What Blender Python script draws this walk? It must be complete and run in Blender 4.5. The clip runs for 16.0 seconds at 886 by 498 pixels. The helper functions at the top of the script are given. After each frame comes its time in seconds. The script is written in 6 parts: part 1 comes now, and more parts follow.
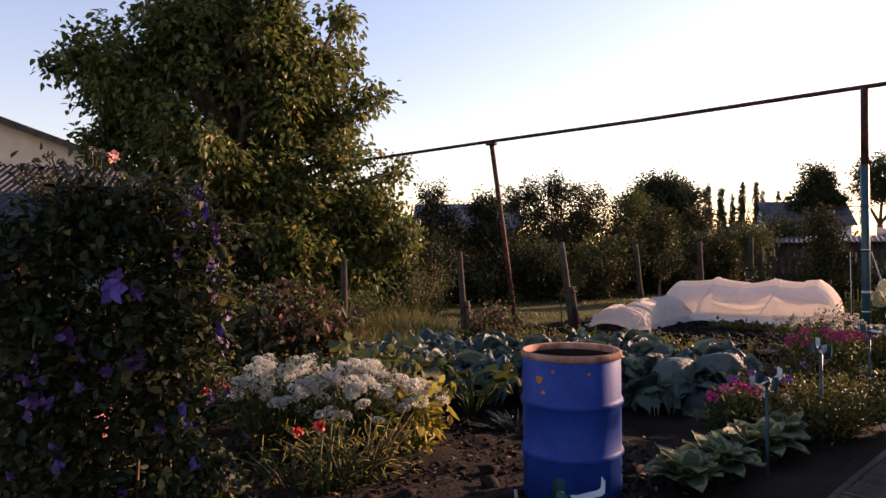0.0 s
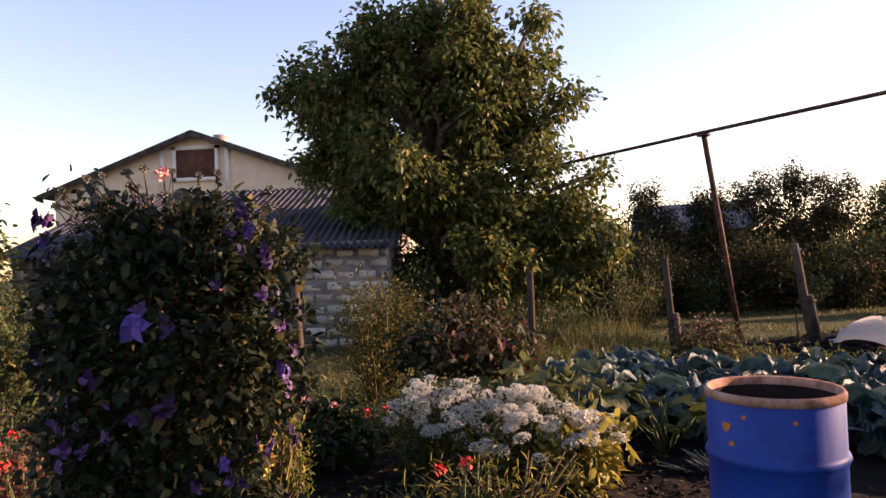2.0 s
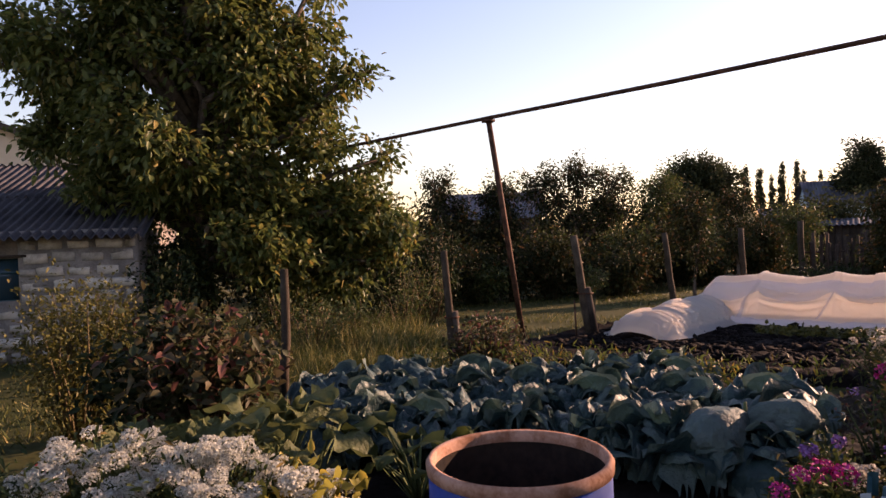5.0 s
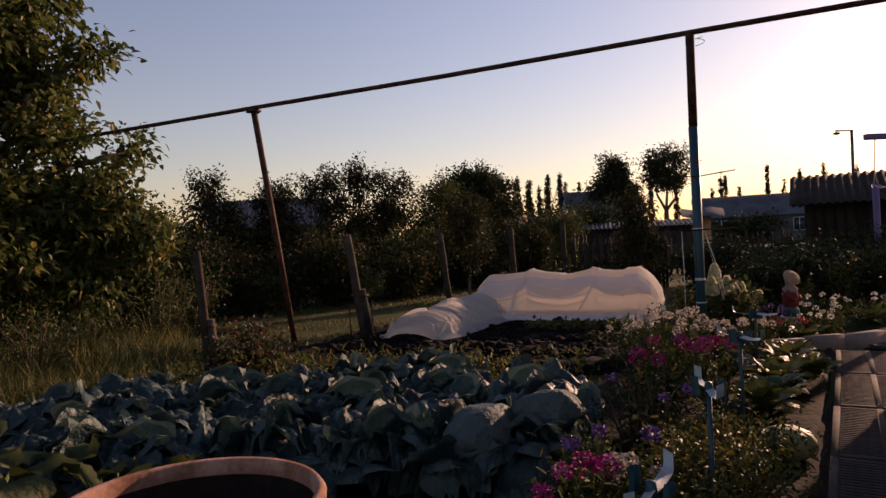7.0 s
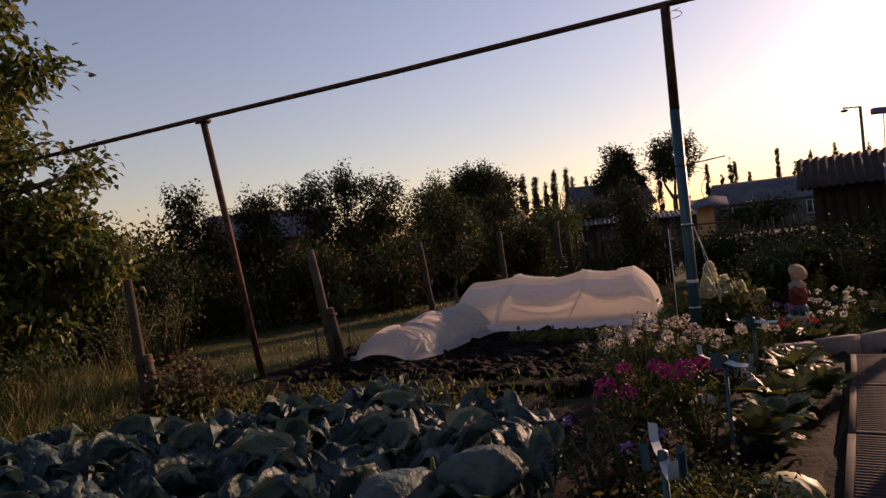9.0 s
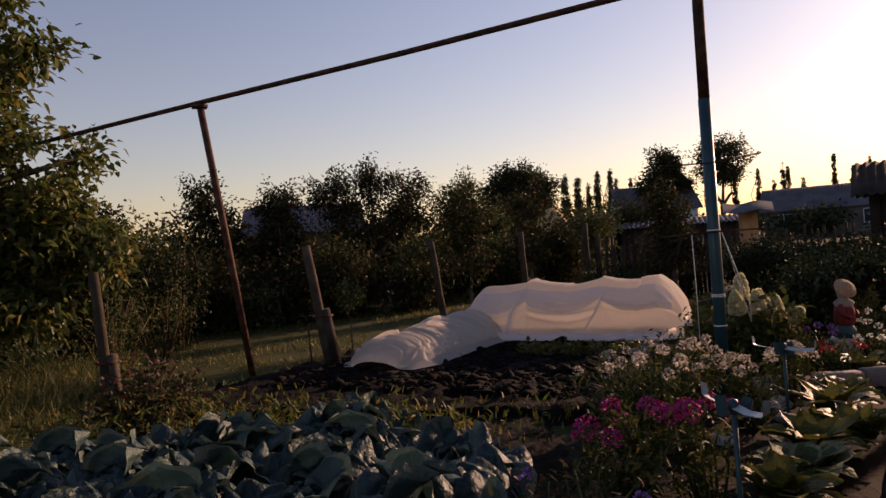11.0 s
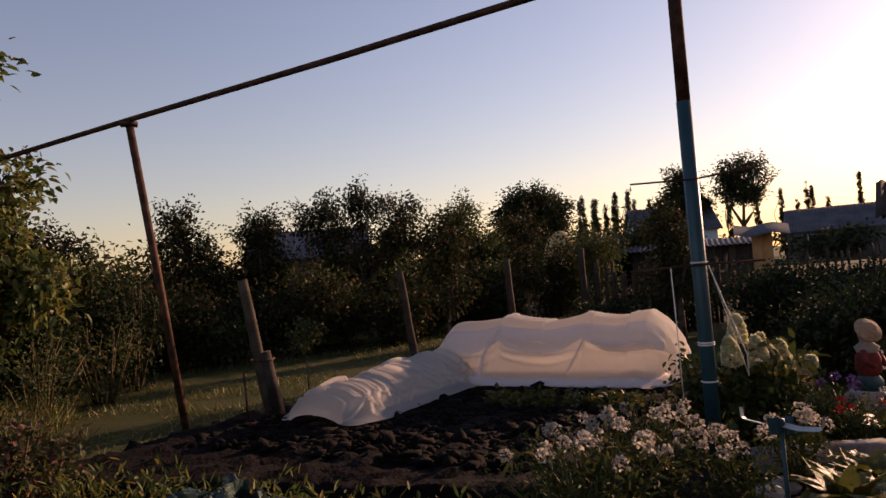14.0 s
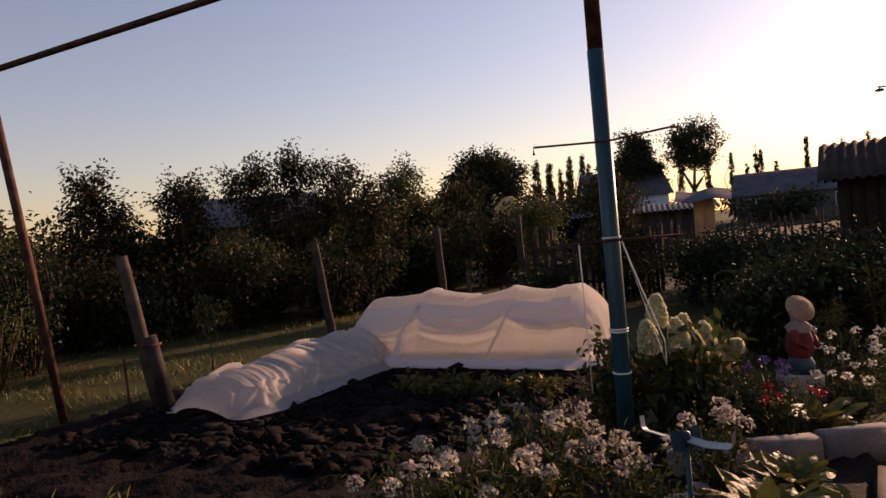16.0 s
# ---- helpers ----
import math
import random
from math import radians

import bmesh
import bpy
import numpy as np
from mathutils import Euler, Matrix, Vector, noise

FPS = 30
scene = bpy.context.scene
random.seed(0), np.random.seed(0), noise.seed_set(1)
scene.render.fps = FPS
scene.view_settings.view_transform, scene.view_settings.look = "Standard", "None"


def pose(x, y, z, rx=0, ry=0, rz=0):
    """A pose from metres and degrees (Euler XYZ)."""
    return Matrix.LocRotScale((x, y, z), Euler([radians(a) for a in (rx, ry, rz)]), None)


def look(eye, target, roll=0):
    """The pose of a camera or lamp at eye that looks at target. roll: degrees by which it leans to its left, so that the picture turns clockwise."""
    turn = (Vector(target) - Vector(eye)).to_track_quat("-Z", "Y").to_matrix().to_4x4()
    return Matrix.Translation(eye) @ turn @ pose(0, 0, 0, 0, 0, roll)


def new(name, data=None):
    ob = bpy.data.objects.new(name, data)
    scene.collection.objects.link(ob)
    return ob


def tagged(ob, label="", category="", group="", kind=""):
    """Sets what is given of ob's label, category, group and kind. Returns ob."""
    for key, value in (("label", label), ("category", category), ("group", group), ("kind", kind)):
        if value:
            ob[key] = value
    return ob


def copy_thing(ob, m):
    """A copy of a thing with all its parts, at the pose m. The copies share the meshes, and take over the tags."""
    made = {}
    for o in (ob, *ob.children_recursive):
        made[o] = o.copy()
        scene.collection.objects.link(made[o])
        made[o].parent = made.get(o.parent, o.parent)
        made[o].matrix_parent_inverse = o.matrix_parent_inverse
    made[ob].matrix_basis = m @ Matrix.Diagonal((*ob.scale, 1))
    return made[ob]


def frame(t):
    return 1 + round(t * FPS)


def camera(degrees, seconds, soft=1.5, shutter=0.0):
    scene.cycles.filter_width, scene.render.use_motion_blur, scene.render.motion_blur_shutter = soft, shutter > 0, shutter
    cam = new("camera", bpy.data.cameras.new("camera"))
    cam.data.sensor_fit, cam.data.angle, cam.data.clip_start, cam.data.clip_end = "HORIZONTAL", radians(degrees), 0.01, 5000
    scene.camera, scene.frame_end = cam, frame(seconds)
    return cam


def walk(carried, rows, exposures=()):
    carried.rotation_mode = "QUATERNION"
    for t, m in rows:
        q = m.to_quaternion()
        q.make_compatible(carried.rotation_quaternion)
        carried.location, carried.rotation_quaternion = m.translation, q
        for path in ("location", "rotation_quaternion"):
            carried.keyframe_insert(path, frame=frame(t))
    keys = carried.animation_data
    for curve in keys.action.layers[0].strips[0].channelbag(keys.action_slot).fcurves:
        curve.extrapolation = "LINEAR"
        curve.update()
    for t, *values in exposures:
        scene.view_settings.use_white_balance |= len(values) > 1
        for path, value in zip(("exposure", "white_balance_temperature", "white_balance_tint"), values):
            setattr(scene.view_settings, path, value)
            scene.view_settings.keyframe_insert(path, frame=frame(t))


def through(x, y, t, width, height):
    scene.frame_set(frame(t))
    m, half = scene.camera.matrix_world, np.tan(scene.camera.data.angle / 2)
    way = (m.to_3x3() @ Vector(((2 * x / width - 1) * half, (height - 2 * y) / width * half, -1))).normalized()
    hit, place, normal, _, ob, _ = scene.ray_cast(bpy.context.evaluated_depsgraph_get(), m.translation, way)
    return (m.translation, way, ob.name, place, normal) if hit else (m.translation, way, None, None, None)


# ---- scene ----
cam = camera(66.2, 16.0)
PATH = [
    (0, (-0.443, -0.098, 1.477), (0.137, 1.816, 1.478), -0.6),
    (0.5, (-0.34, 0.03, 1.474), (0.001, 2.0, 1.407), -3.3),
    (1, (-0.127, 0.093, 1.504), (-0.061, 2.088, 1.38), 0.5),
    (1.5, (-0.011, 0.245, 1.502), (0.0, 2.245, 1.478), -0.8),
    (2, (0.064, 0.391, 1.504), (0.003, 2.39, 1.541), -2.2),
    (2.5, (0.221, 0.579, 1.519), (-0.022, 2.562, 1.44), -0.6),
    (3, (0.299, 0.705, 1.525), (-0.088, 2.666, 1.459), -1.5),
    (3.5, (0.273, 0.999, 1.535), (0.089, 2.99, 1.592), -2.4),
    (4, (0.338, 1.186, 1.536), (0.244, 3.183, 1.58), -4.1),
    (4.5, (0.561, 1.388, 1.562), (0.707, 3.381, 1.663), -1.7),
    (5, (0.713, 1.515, 1.562), (1.201, 3.455, 1.539), -2.2),
    (7.3, (1.38, 2.131, 1.402), (2.545, 3.756, 1.37), -2.9),
    (7.5, (1.534, 2.24, 1.427), (2.763, 3.817, 1.379), -3.0),
    (8, (1.595, 2.343, 1.418), (2.773, 3.958, 1.36), -5.3),
    (8.5, (1.739, 2.338, 1.443), (2.786, 4.042, 1.423), -9.4),
    (8.7, (1.866, 2.341, 1.468), (2.902, 4.051, 1.447), -7.2),
    (10.8, (2.723, 2.748, 1.448), (3.706, 4.49, 1.448), -3.5),
    (11, (2.788, 2.758, 1.446), (3.7, 4.538, 1.438), -4.2),
    (11.5, (2.838, 2.929, 1.489), (3.762, 4.702, 1.553), -2.5),
    (12, (2.957, 3.011, 1.481), (3.805, 4.822, 1.527), -3.6),
    (12.5, (3.301, 3.084, 1.497), (3.954, 4.973, 1.585), -2.7),
    (13, (3.539, 3.128, 1.487), (4.358, 4.952, 1.541), -2.6),
    (13.5, (3.749, 3.298, 1.501), (4.726, 5.039, 1.622), -1.5),
    (14, (3.898, 3.389, 1.5), (4.759, 5.193, 1.563), -4.6),
    (14.5, (4.148, 3.427, 1.534), (4.832, 5.306, 1.569), -2.9),
    (15, (4.334, 3.508, 1.523), (5.084, 5.362, 1.542), -2.1),
    (15.5, (4.511, 3.686, 1.541), (5.54, 5.4, 1.594), -0.5),
    (16, (4.649, 3.775, 1.536), (5.609, 5.529, 1.486), -5.0),
]
EXPOSURES = [(0, 1.3, 7500, 43.0), (1, 1.4, 7450, 43.0), (2, 1.6, 7200, 43.0), (2.5, 1.65, 7150, 43.0), (3.5, 2.0, 7150, 43.0), (4.5, 1.7, 7400, 43.0), (5, 1.3, 7500, 43.0), (7.5, 0.15, 7600, 43.0), (8.5, 0.17, 7600, 43.0), (11, 0.27, 7750, 43.0), (12, 0.45, 7850, 43.0), (12.5, 0.58, 7900, 43.0), (13.5, 0.38, 7800, 43.0), (14, 0.36, 7800, 43.0), (14.5, 0.46, 7800, 43.0), (15, 0.65, 7900, 43.0), (16, 0.38, 7800, 43.0)]
walk(cam, [(t, look(e, g, r)) for t, e, g, r in PATH], EXPOSURES)

# ---- light ----
SUN_AZ, SUN_EL = 77.5, 15.0
world = bpy.data.worlds.new("world")
scene.world = world
world.use_nodes = True
wn = world.node_tree.nodes
wbg = wn["Background"]
sky = wn.new("ShaderNodeTexSky")
sky.sky_type = "NISHITA"
sky.sun_disc = False
sky.sun_elevation, sky.sun_rotation = radians(SUN_EL), radians(SUN_AZ)
sky.altitude, sky.air_density, sky.dust_density, sky.ozone_density = 100, 1.35, 0.55, 2.7
world.node_tree.links.new(sky.outputs[0], wbg.inputs[0])
wbg.inputs[1].default_value = 0.115
sun_data = bpy.data.lights.new("sun", "SUN")
sun_data.energy, sun_data.angle, sun_data.color = 5.0, radians(0.6), (1.0, 0.76, 0.50)
sun = new("sun", sun_data)
sun.matrix_world = look((0, 0, 0), (-math.sin(radians(SUN_AZ)) * math.cos(radians(SUN_EL)),
                                    -math.cos(radians(SUN_AZ)) * math.cos(radians(SUN_EL)), -math.sin(radians(SUN_EL))))


# ---- materials ----
def mat(name, a, b, rough=0.8, scale=6.0, fine=60.0, bump=0.3, metal=0.0, island=0.0, rand=0.0, detail=4.0, third=None, dist=0.01):
    """Two colours mixed by coarse and fine noise, with relief; island and rand: brightness spread per island or object."""
    m = bpy.data.materials.new(name)
    m.use_nodes = True
    n, l = m.node_tree.nodes, m.node_tree.links
    p = n["Principled BSDF"]
    p.inputs["Roughness"].default_value, p.inputs["Metallic"].default_value = rough, metal
    p.inputs["Specular IOR Level"].default_value = 0.12 if rough > 0.65 else 0.4
    tc = n.new("ShaderNodeTexCoord")
    n1, n2 = n.new("ShaderNodeTexNoise"), n.new("ShaderNodeTexNoise")
    for nn, s in ((n1, scale), (n2, fine)):
        l.new(tc.outputs["Object"], nn.inputs["Vector"])
        nn.inputs["Scale"].default_value, nn.inputs["Detail"].default_value = s, detail
    ramp = n.new("ShaderNodeValToRGB")
    ramp.color_ramp.elements[0].color, ramp.color_ramp.elements[1].color = (*a, 1), (*b, 1)
    ramp.color_ramp.elements[0].position, ramp.color_ramp.elements[1].position = 0.35, 0.65
    if third:
        e = ramp.color_ramp.elements.new(0.75)
        e.color = (*third, 1)
    mix = n.new("ShaderNodeMath")
    mix.operation = "MULTIPLY_ADD"
    l.new(n2.outputs[0], mix.inputs[0])
    mix.inputs[1].default_value = 0.4
    sc = n.new("ShaderNodeMath")
    sc.operation = "MULTIPLY_ADD"
    l.new(n1.outputs[0], sc.inputs[0])
    sc.inputs[1].default_value, sc.inputs[2].default_value = 0.8, -0.1
    l.new(sc.outputs[0], mix.inputs[2])
    l.new(mix.outputs[0], ramp.inputs[0])
    col = ramp.outputs[0]
    if island or rand:
        hsv = n.new("ShaderNodeHueSaturation")
        geo = n.new("ShaderNodeNewGeometry") if island else n.new("ShaderNodeObjectInfo")
        out = geo.outputs["Random Per Island"] if island else geo.outputs["Random"]
        mr = n.new("ShaderNodeMapRange")
        k = island or rand
        mr.inputs["To Min"].default_value, mr.inputs["To Max"].default_value = 1 - k, 1 + k
        l.new(out, mr.inputs[0])
        l.new(mr.outputs[0], hsv.inputs["Value"])
        l.new(col, hsv.inputs["Color"])
        col = hsv.outputs[0]
    l.new(col, p.inputs["Base Color"])
    if bump:
        bp = n.new("ShaderNodeBump")
        bp.inputs["Strength"].default_value, bp.inputs["Distance"].default_value = bump, dist
        l.new(mix.outputs[0], bp.inputs["Height"])
        l.new(bp.outputs[0], p.inputs["Normal"])
    return m


def leafmat(name, a, b, trans=0.35, rough=0.5, dry=None, dryness=0.1, veins=False, spec=0.22):
    """A leaf: colour spread per leaf between a and b, some dry; light passes through it."""
    m = bpy.data.materials.new(name)
    m.use_nodes = True
    n, l = m.node_tree.nodes, m.node_tree.links
    p, out = n["Principled BSDF"], n["Material Output"]
    p.inputs["Roughness"].default_value = rough
    p.inputs["Specular IOR Level"].default_value = spec
    geo = n.new("ShaderNodeNewGeometry")
    ramp = n.new("ShaderNodeValToRGB")
    els = ramp.color_ramp.elements
    els[0].color, els[1].color = (*a, 1), (*b, 1)
    els[1].position = 1 - dryness if dry else 1.0
    if dry:
        e = els.new(min(0.999, 1 - dryness * 0.6))
        e.color = (*dry, 1)
    l.new(geo.outputs["Random Per Island"], ramp.inputs[0])
    tc, nz = n.new("ShaderNodeTexCoord"), n.new("ShaderNodeTexNoise")
    nz.inputs["Scale"].default_value = 16 if veins else 4
    nz.inputs["Detail"].default_value = 6 if veins else 2
    l.new(tc.outputs["Object"], nz.inputs["Vector"])
    hsv, mr = n.new("ShaderNodeHueSaturation"), n.new("ShaderNodeMapRange")
    mr.inputs["To Min"].default_value, mr.inputs["To Max"].default_value = 0.65, 1.35
    l.new(nz.outputs[0], mr.inputs[0])
    l.new(mr.outputs[0], hsv.inputs["Value"])
    l.new(ramp.outputs[0], hsv.inputs["Color"])
    l.new(hsv.outputs[0], p.inputs["Base Color"])
    if veins:
        bp = n.new("ShaderNodeBump")
        bp.inputs["Strength"].default_value, bp.inputs["Distance"].default_value = 1.0, 0.04
        l.new(nz.outputs[0], bp.inputs["Height"])
        l.new(bp.outputs[0], p.inputs["Normal"])
    tr, ms = n.new("ShaderNodeBsdfTranslucent"), n.new("ShaderNodeMixShader")
    l.new(hsv.outputs[0], tr.inputs["Color"])
    ms.inputs[0].default_value = trans
    l.new(p.outputs[0], ms.inputs[1])
    l.new(tr.outputs[0], ms.inputs[2])
    l.new(ms.outputs[0], out.inputs["Surface"])
    return m


M = dict(
    soil=mat("soil", (0.004, 0.003, 0.0027), (0.014, 0.010, 0.009), 0.95, 3, 25, 0.9, dist=0.05),
    dirt=mat("dirt", (0.008, 0.006, 0.005), (0.025, 0.018, 0.014), 0.95, 1.2, 30, 0.7, dist=0.03),
    meadow=mat("meadow", (0.030, 0.036, 0.011), (0.062, 0.060, 0.022), 0.95, 0.5, 14, 0.6, dist=0.04),
    bark=mat("bark", (0.05, 0.036, 0.026), (0.13, 0.10, 0.075), 0.9, 8, 50, 0.8, dist=0.02),
    twig=mat("twig", (0.06, 0.045, 0.025), (0.12, 0.09, 0.05), 0.85, 8, 50, 0.3),
    stem=mat("stem", (0.05, 0.075, 0.025), (0.10, 0.12, 0.05), 0.7, 8, 50, 0.2),
    post=mat("post_wood", (0.032, 0.024, 0.018), (0.085, 0.065, 0.049), 0.9, 5, 60, 0.7, rand=0.25, dist=0.01),
    oldwood=mat("old_wood", (0.035, 0.026, 0.022), (0.09, 0.07, 0.058), 0.9, 4, 50, 0.6, rand=0.35),
    # near-black: the shade inside the open drum is put into this colour
    drumshade=mat("drum_inside_shade", (0.008, 0.006, 0.006), (0.03, 0.02, 0.016), 0.9, 6, 40, 0.4),
    rust=mat("rusty_pipe", (0.035, 0.018, 0.013), (0.12, 0.055, 0.035), 0.75, 9, 70, 0.4, metal=0.2),
    teal=mat("teal_paint", (0.006, 0.05, 0.068), (0.012, 0.075, 0.10), 0.45, 5, 60, 0.2),
    purple=mat("purple_paint", (0.10, 0.07, 0.16), (0.14, 0.10, 0.22), 0.5, 4, 50, 0.2),
    string=mat("string", (0.6, 0.6, 0.58), (0.75, 0.75, 0.72), 0.8, 20, 90, 0.0),
    block=mat("cinder_block", (0.27, 0.24, 0.21), (0.52, 0.47, 0.40), 0.95, 5, 45, 0.9, rand=0.28, dist=0.014),
    mortar=mat("mortar", (0.13, 0.115, 0.105), (0.27, 0.235, 0.205), 0.95, 3.5, 40, 0.9, dist=0.02),
    slate=mat("asbestos_sheet", (0.040, 0.039, 0.046), (0.092, 0.089, 0.098), 0.9, 1.8, 26, 0.6, third=(0.15, 0.145, 0.145)),
    plaster=mat("cream_plaster", (0.62, 0.47, 0.34), (0.74, 0.58, 0.44), 0.9, 2, 40, 0.2),
    trimw=mat("white_trim", (0.62, 0.56, 0.5), (0.75, 0.7, 0.64), 0.7, 4, 50, 0.2),
    brownboard=mat("brown_board", (0.08, 0.035, 0.028), (0.14, 0.06, 0.045), 0.8, 4, 50, 0.3),
    drumblue=mat("drum_blue", (0.003, 0.030, 0.19), (0.006, 0.048, 0.28), 0.5, 4, 40, 0.15),
    drumrust=mat("drum_rust", (0.22, 0.10, 0.06), (0.42, 0.24, 0.18), 0.85, 14, 80, 0.4),
    orange=mat("bare_rust", (0.35, 0.10, 0.02), (0.55, 0.20, 0.05), 0.9, 30, 90, 0.3),
    grate=mat("weathered_slats", (0.04, 0.032, 0.029), (0.10, 0.08, 0.07), 0.85, 4, 60, 0.3, rand=0.15),
    kerb=mat("kerb_concrete", (0.18, 0.155, 0.145), (0.30, 0.265, 0.245), 0.9, 5, 50, 0.6, rand=0.15),
    siding=mat("white_siding", (0.62, 0.62, 0.64), (0.72, 0.72, 0.74), 0.5, 1, 30, 0.05),
    plinth=mat("brown_plinth", (0.07, 0.035, 0.03), (0.12, 0.06, 0.05), 0.8, 4, 40, 0.4),
    darkwall=mat("tarred_boards", (0.014, 0.010, 0.009), (0.034, 0.025, 0.020), 0.85, 3, 40, 0.5, rand=0.3),
    grey_render=mat("grey_render", (0.08, 0.075, 0.075), (0.14, 0.135, 0.135), 0.9, 1.5, 20, 0.2),
    tin=mat("grey_tin_roof", (0.052, 0.056, 0.066), (0.095, 0.10, 0.118), 0.7, 1.0, 12, 0.2),
    bluewall=mat("pale_blue_wall", (0.34, 0.46, 0.56), (0.42, 0.54, 0.64), 0.8, 2, 20, 0.1),
    # wood colour pushed to orange to carry the low sunlight on the hut
    sunlitpine=mat("sunlit_pine", (0.42, 0.20, 0.08), (0.55, 0.29, 0.12), 0.6, 6, 50, 0.2),
    hay=mat("hay", (0.30, 0.20, 0.09), (0.50, 0.36, 0.18), 0.95, 5, 40, 0.8, dist=0.05),
    statue=mat("painted_plaster", (0.22, 0.185, 0.17), (0.34, 0.29, 0.26), 0.7, 8, 60, 0.3),
    statuered=mat("red_plaster", (0.12, 0.02, 0.02), (0.20, 0.04, 0.036), 0.7, 8, 60, 0.3),
    straw=mat("straw_hat", (0.26, 0.17, 0.11), (0.38, 0.27, 0.19), 0.9, 20, 90, 0.5),
    pinwhite=mat("pinwheel_white", (0.30, 0.34, 0.36), (0.42, 0.47, 0.49), 0.4, 8, 50, 0.05),
    magenta_fl=mat("magenta_petals", (0.34, 0.015, 0.13), (0.55, 0.05, 0.24), 0.7, 14, 60, 0.2, island=0.2),
    red_fl=mat("red_petals", (0.55, 0.015, 0.015), (0.80, 0.06, 0.04), 0.6, 14, 60, 0.2, island=0.2),
    coral_fl=mat("coral_petals", (0.75, 0.22, 0.20), (0.85, 0.42, 0.36), 0.6, 14, 60, 0.2, island=0.2),
    violet_fl=mat("violet_petals", (0.06, 0.03, 0.20), (0.12, 0.07, 0.32), 0.6, 14, 60, 0.2, island=0.3),
    plum_fl=mat("plum_petals", (0.028, 0.008, 0.058), (0.065, 0.016, 0.10), 0.6, 14, 60, 0.2, island=0.3),
    lilac_fl=mat("lilac_petals", (0.17, 0.065, 0.24), (0.29, 0.135, 0.36), 0.6, 14, 60, 0.2, island=0.2),
    yellow_fl=mat("yellow_petals", (0.36, 0.22, 0.05), (0.52, 0.36, 0.10), 0.7, 14, 60, 0.2, island=0.2),
    seed=mat("dry_seed_head", (0.12, 0.115, 0.09), (0.24, 0.23, 0.185), 0.95, 14, 60, 0.3),
    squash=mat("pale_squash_rind", (0.20, 0.19, 0.08), (0.30, 0.28, 0.13), 0.6, 4, 30, 0.1),
    rubble=mat("rubble_stone", (0.28, 0.26, 0.24), (0.45, 0.42, 0.39), 0.95, 6, 40, 0.7, rand=0.2),
)
L = dict(
    walnut=leafmat("walnut_leaf", (0.048, 0.075, 0.020), (0.140, 0.150, 0.042), 0.38, 0.45, (0.24, 0.18, 0.05), 0.10),
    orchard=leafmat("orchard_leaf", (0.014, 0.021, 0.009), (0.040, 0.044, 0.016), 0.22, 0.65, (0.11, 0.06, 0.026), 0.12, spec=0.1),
    far=leafmat("far_leaf", (0.022, 0.031, 0.016), (0.05, 0.058, 0.027), 0.2, 0.75, spec=0.08),
    shrub=leafmat("shrub_leaf", (0.03, 0.05, 0.016), (0.08, 0.095, 0.028), 0.3, 0.6, (0.15, 0.11, 0.03), 0.1),
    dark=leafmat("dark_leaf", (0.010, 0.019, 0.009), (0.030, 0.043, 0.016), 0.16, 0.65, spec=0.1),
    bed=leafmat("bed_leaf", (0.020, 0.036, 0.012), (0.066, 0.078, 0.022), 0.26, 0.65, (0.16, 0.11, 0.035), 0.10, spec=0.12),
    yellow=leafmat("yellow_leaf", (0.16, 0.15, 0.03), (0.32, 0.27, 0.05), 0.35, 0.5, (0.40, 0.30, 0.05), 0.2),
    goldbush=leafmat("gold_bush_leaf", (0.05, 0.055, 0.013), (0.125, 0.108, 0.024), 0.3, 0.55),
    russet=leafmat("russet_leaf", (0.03, 0.042, 0.015), (0.075, 0.055, 0.026), 0.28, 0.6, (0.11, 0.04, 0.03), 0.2),
    redleaf=leafmat("crimson_leaf", (0.075, 0.02, 0.014), (0.15, 0.045, 0.024), 0.28, 0.6, (0.10, 0.09, 0.03), 0.25),
    clem=leafmat("clematis_leaf", (0.008, 0.015, 0.008), (0.032, 0.042, 0.016), 0.30, 0.6, (0.15, 0.12, 0.04), 0.08),
    thuja=leafmat("thuja_leaf", (0.06, 0.10, 0.02), (0.16, 0.17, 0.03), 0.25, 0.6, (0.35, 0.24, 0.05), 0.2),
    cabbage=leafmat("cabbage_leaf", (0.006, 0.022, 0.023), (0.024, 0.058, 0.058), 0.15, 0.5, (0.022, 0.066, 0.016), 0.22, veins=True, spec=0.26),
    cabbagerim=leafmat("cabbage_rim", (0.028, 0.058, 0.052), (0.075, 0.115, 0.10), 0.15, 0.45, veins=True, spec=0.3),
    hosta=leafmat("hosta_leaf", (0.035, 0.065, 0.028), (0.075, 0.11, 0.05), 0.2, 0.65, veins=True, spec=0.12),
    hostaedge=leafmat("hosta_edge", (0.13, 0.155, 0.085), (0.22, 0.245, 0.15), 0.2, 0.65, veins=True, spec=0.12),
    hostagold=leafmat("gold_hosta_leaf", (0.05, 0.062, 0.014), (0.12, 0.12, 0.025), 0.25, 0.5, veins=True),
    squashleaf=leafmat("squash_leaf", (0.035, 0.06, 0.022), (0.12, 0.13, 0.05), 0.35, 0.6, (0.45, 0.36, 0.06), 0.16, veins=True),
    grass=leafmat("grass_blade", (0.045, 0.062, 0.015), (0.11, 0.11, 0.03), 0.3, 0.6, (0.30, 0.24, 0.09), 0.2),
    litter=leafmat("dry_litter", (0.05, 0.035, 0.02), (0.17, 0.12, 0.07), 0.1, 0.8, spec=0.08),
    carrot=leafmat("carrot_leaf", (0.045, 0.075, 0.016), (0.115, 0.125, 0.028), 0.35, 0.6, (0.22, 0.15, 0.03), 0.12),
)


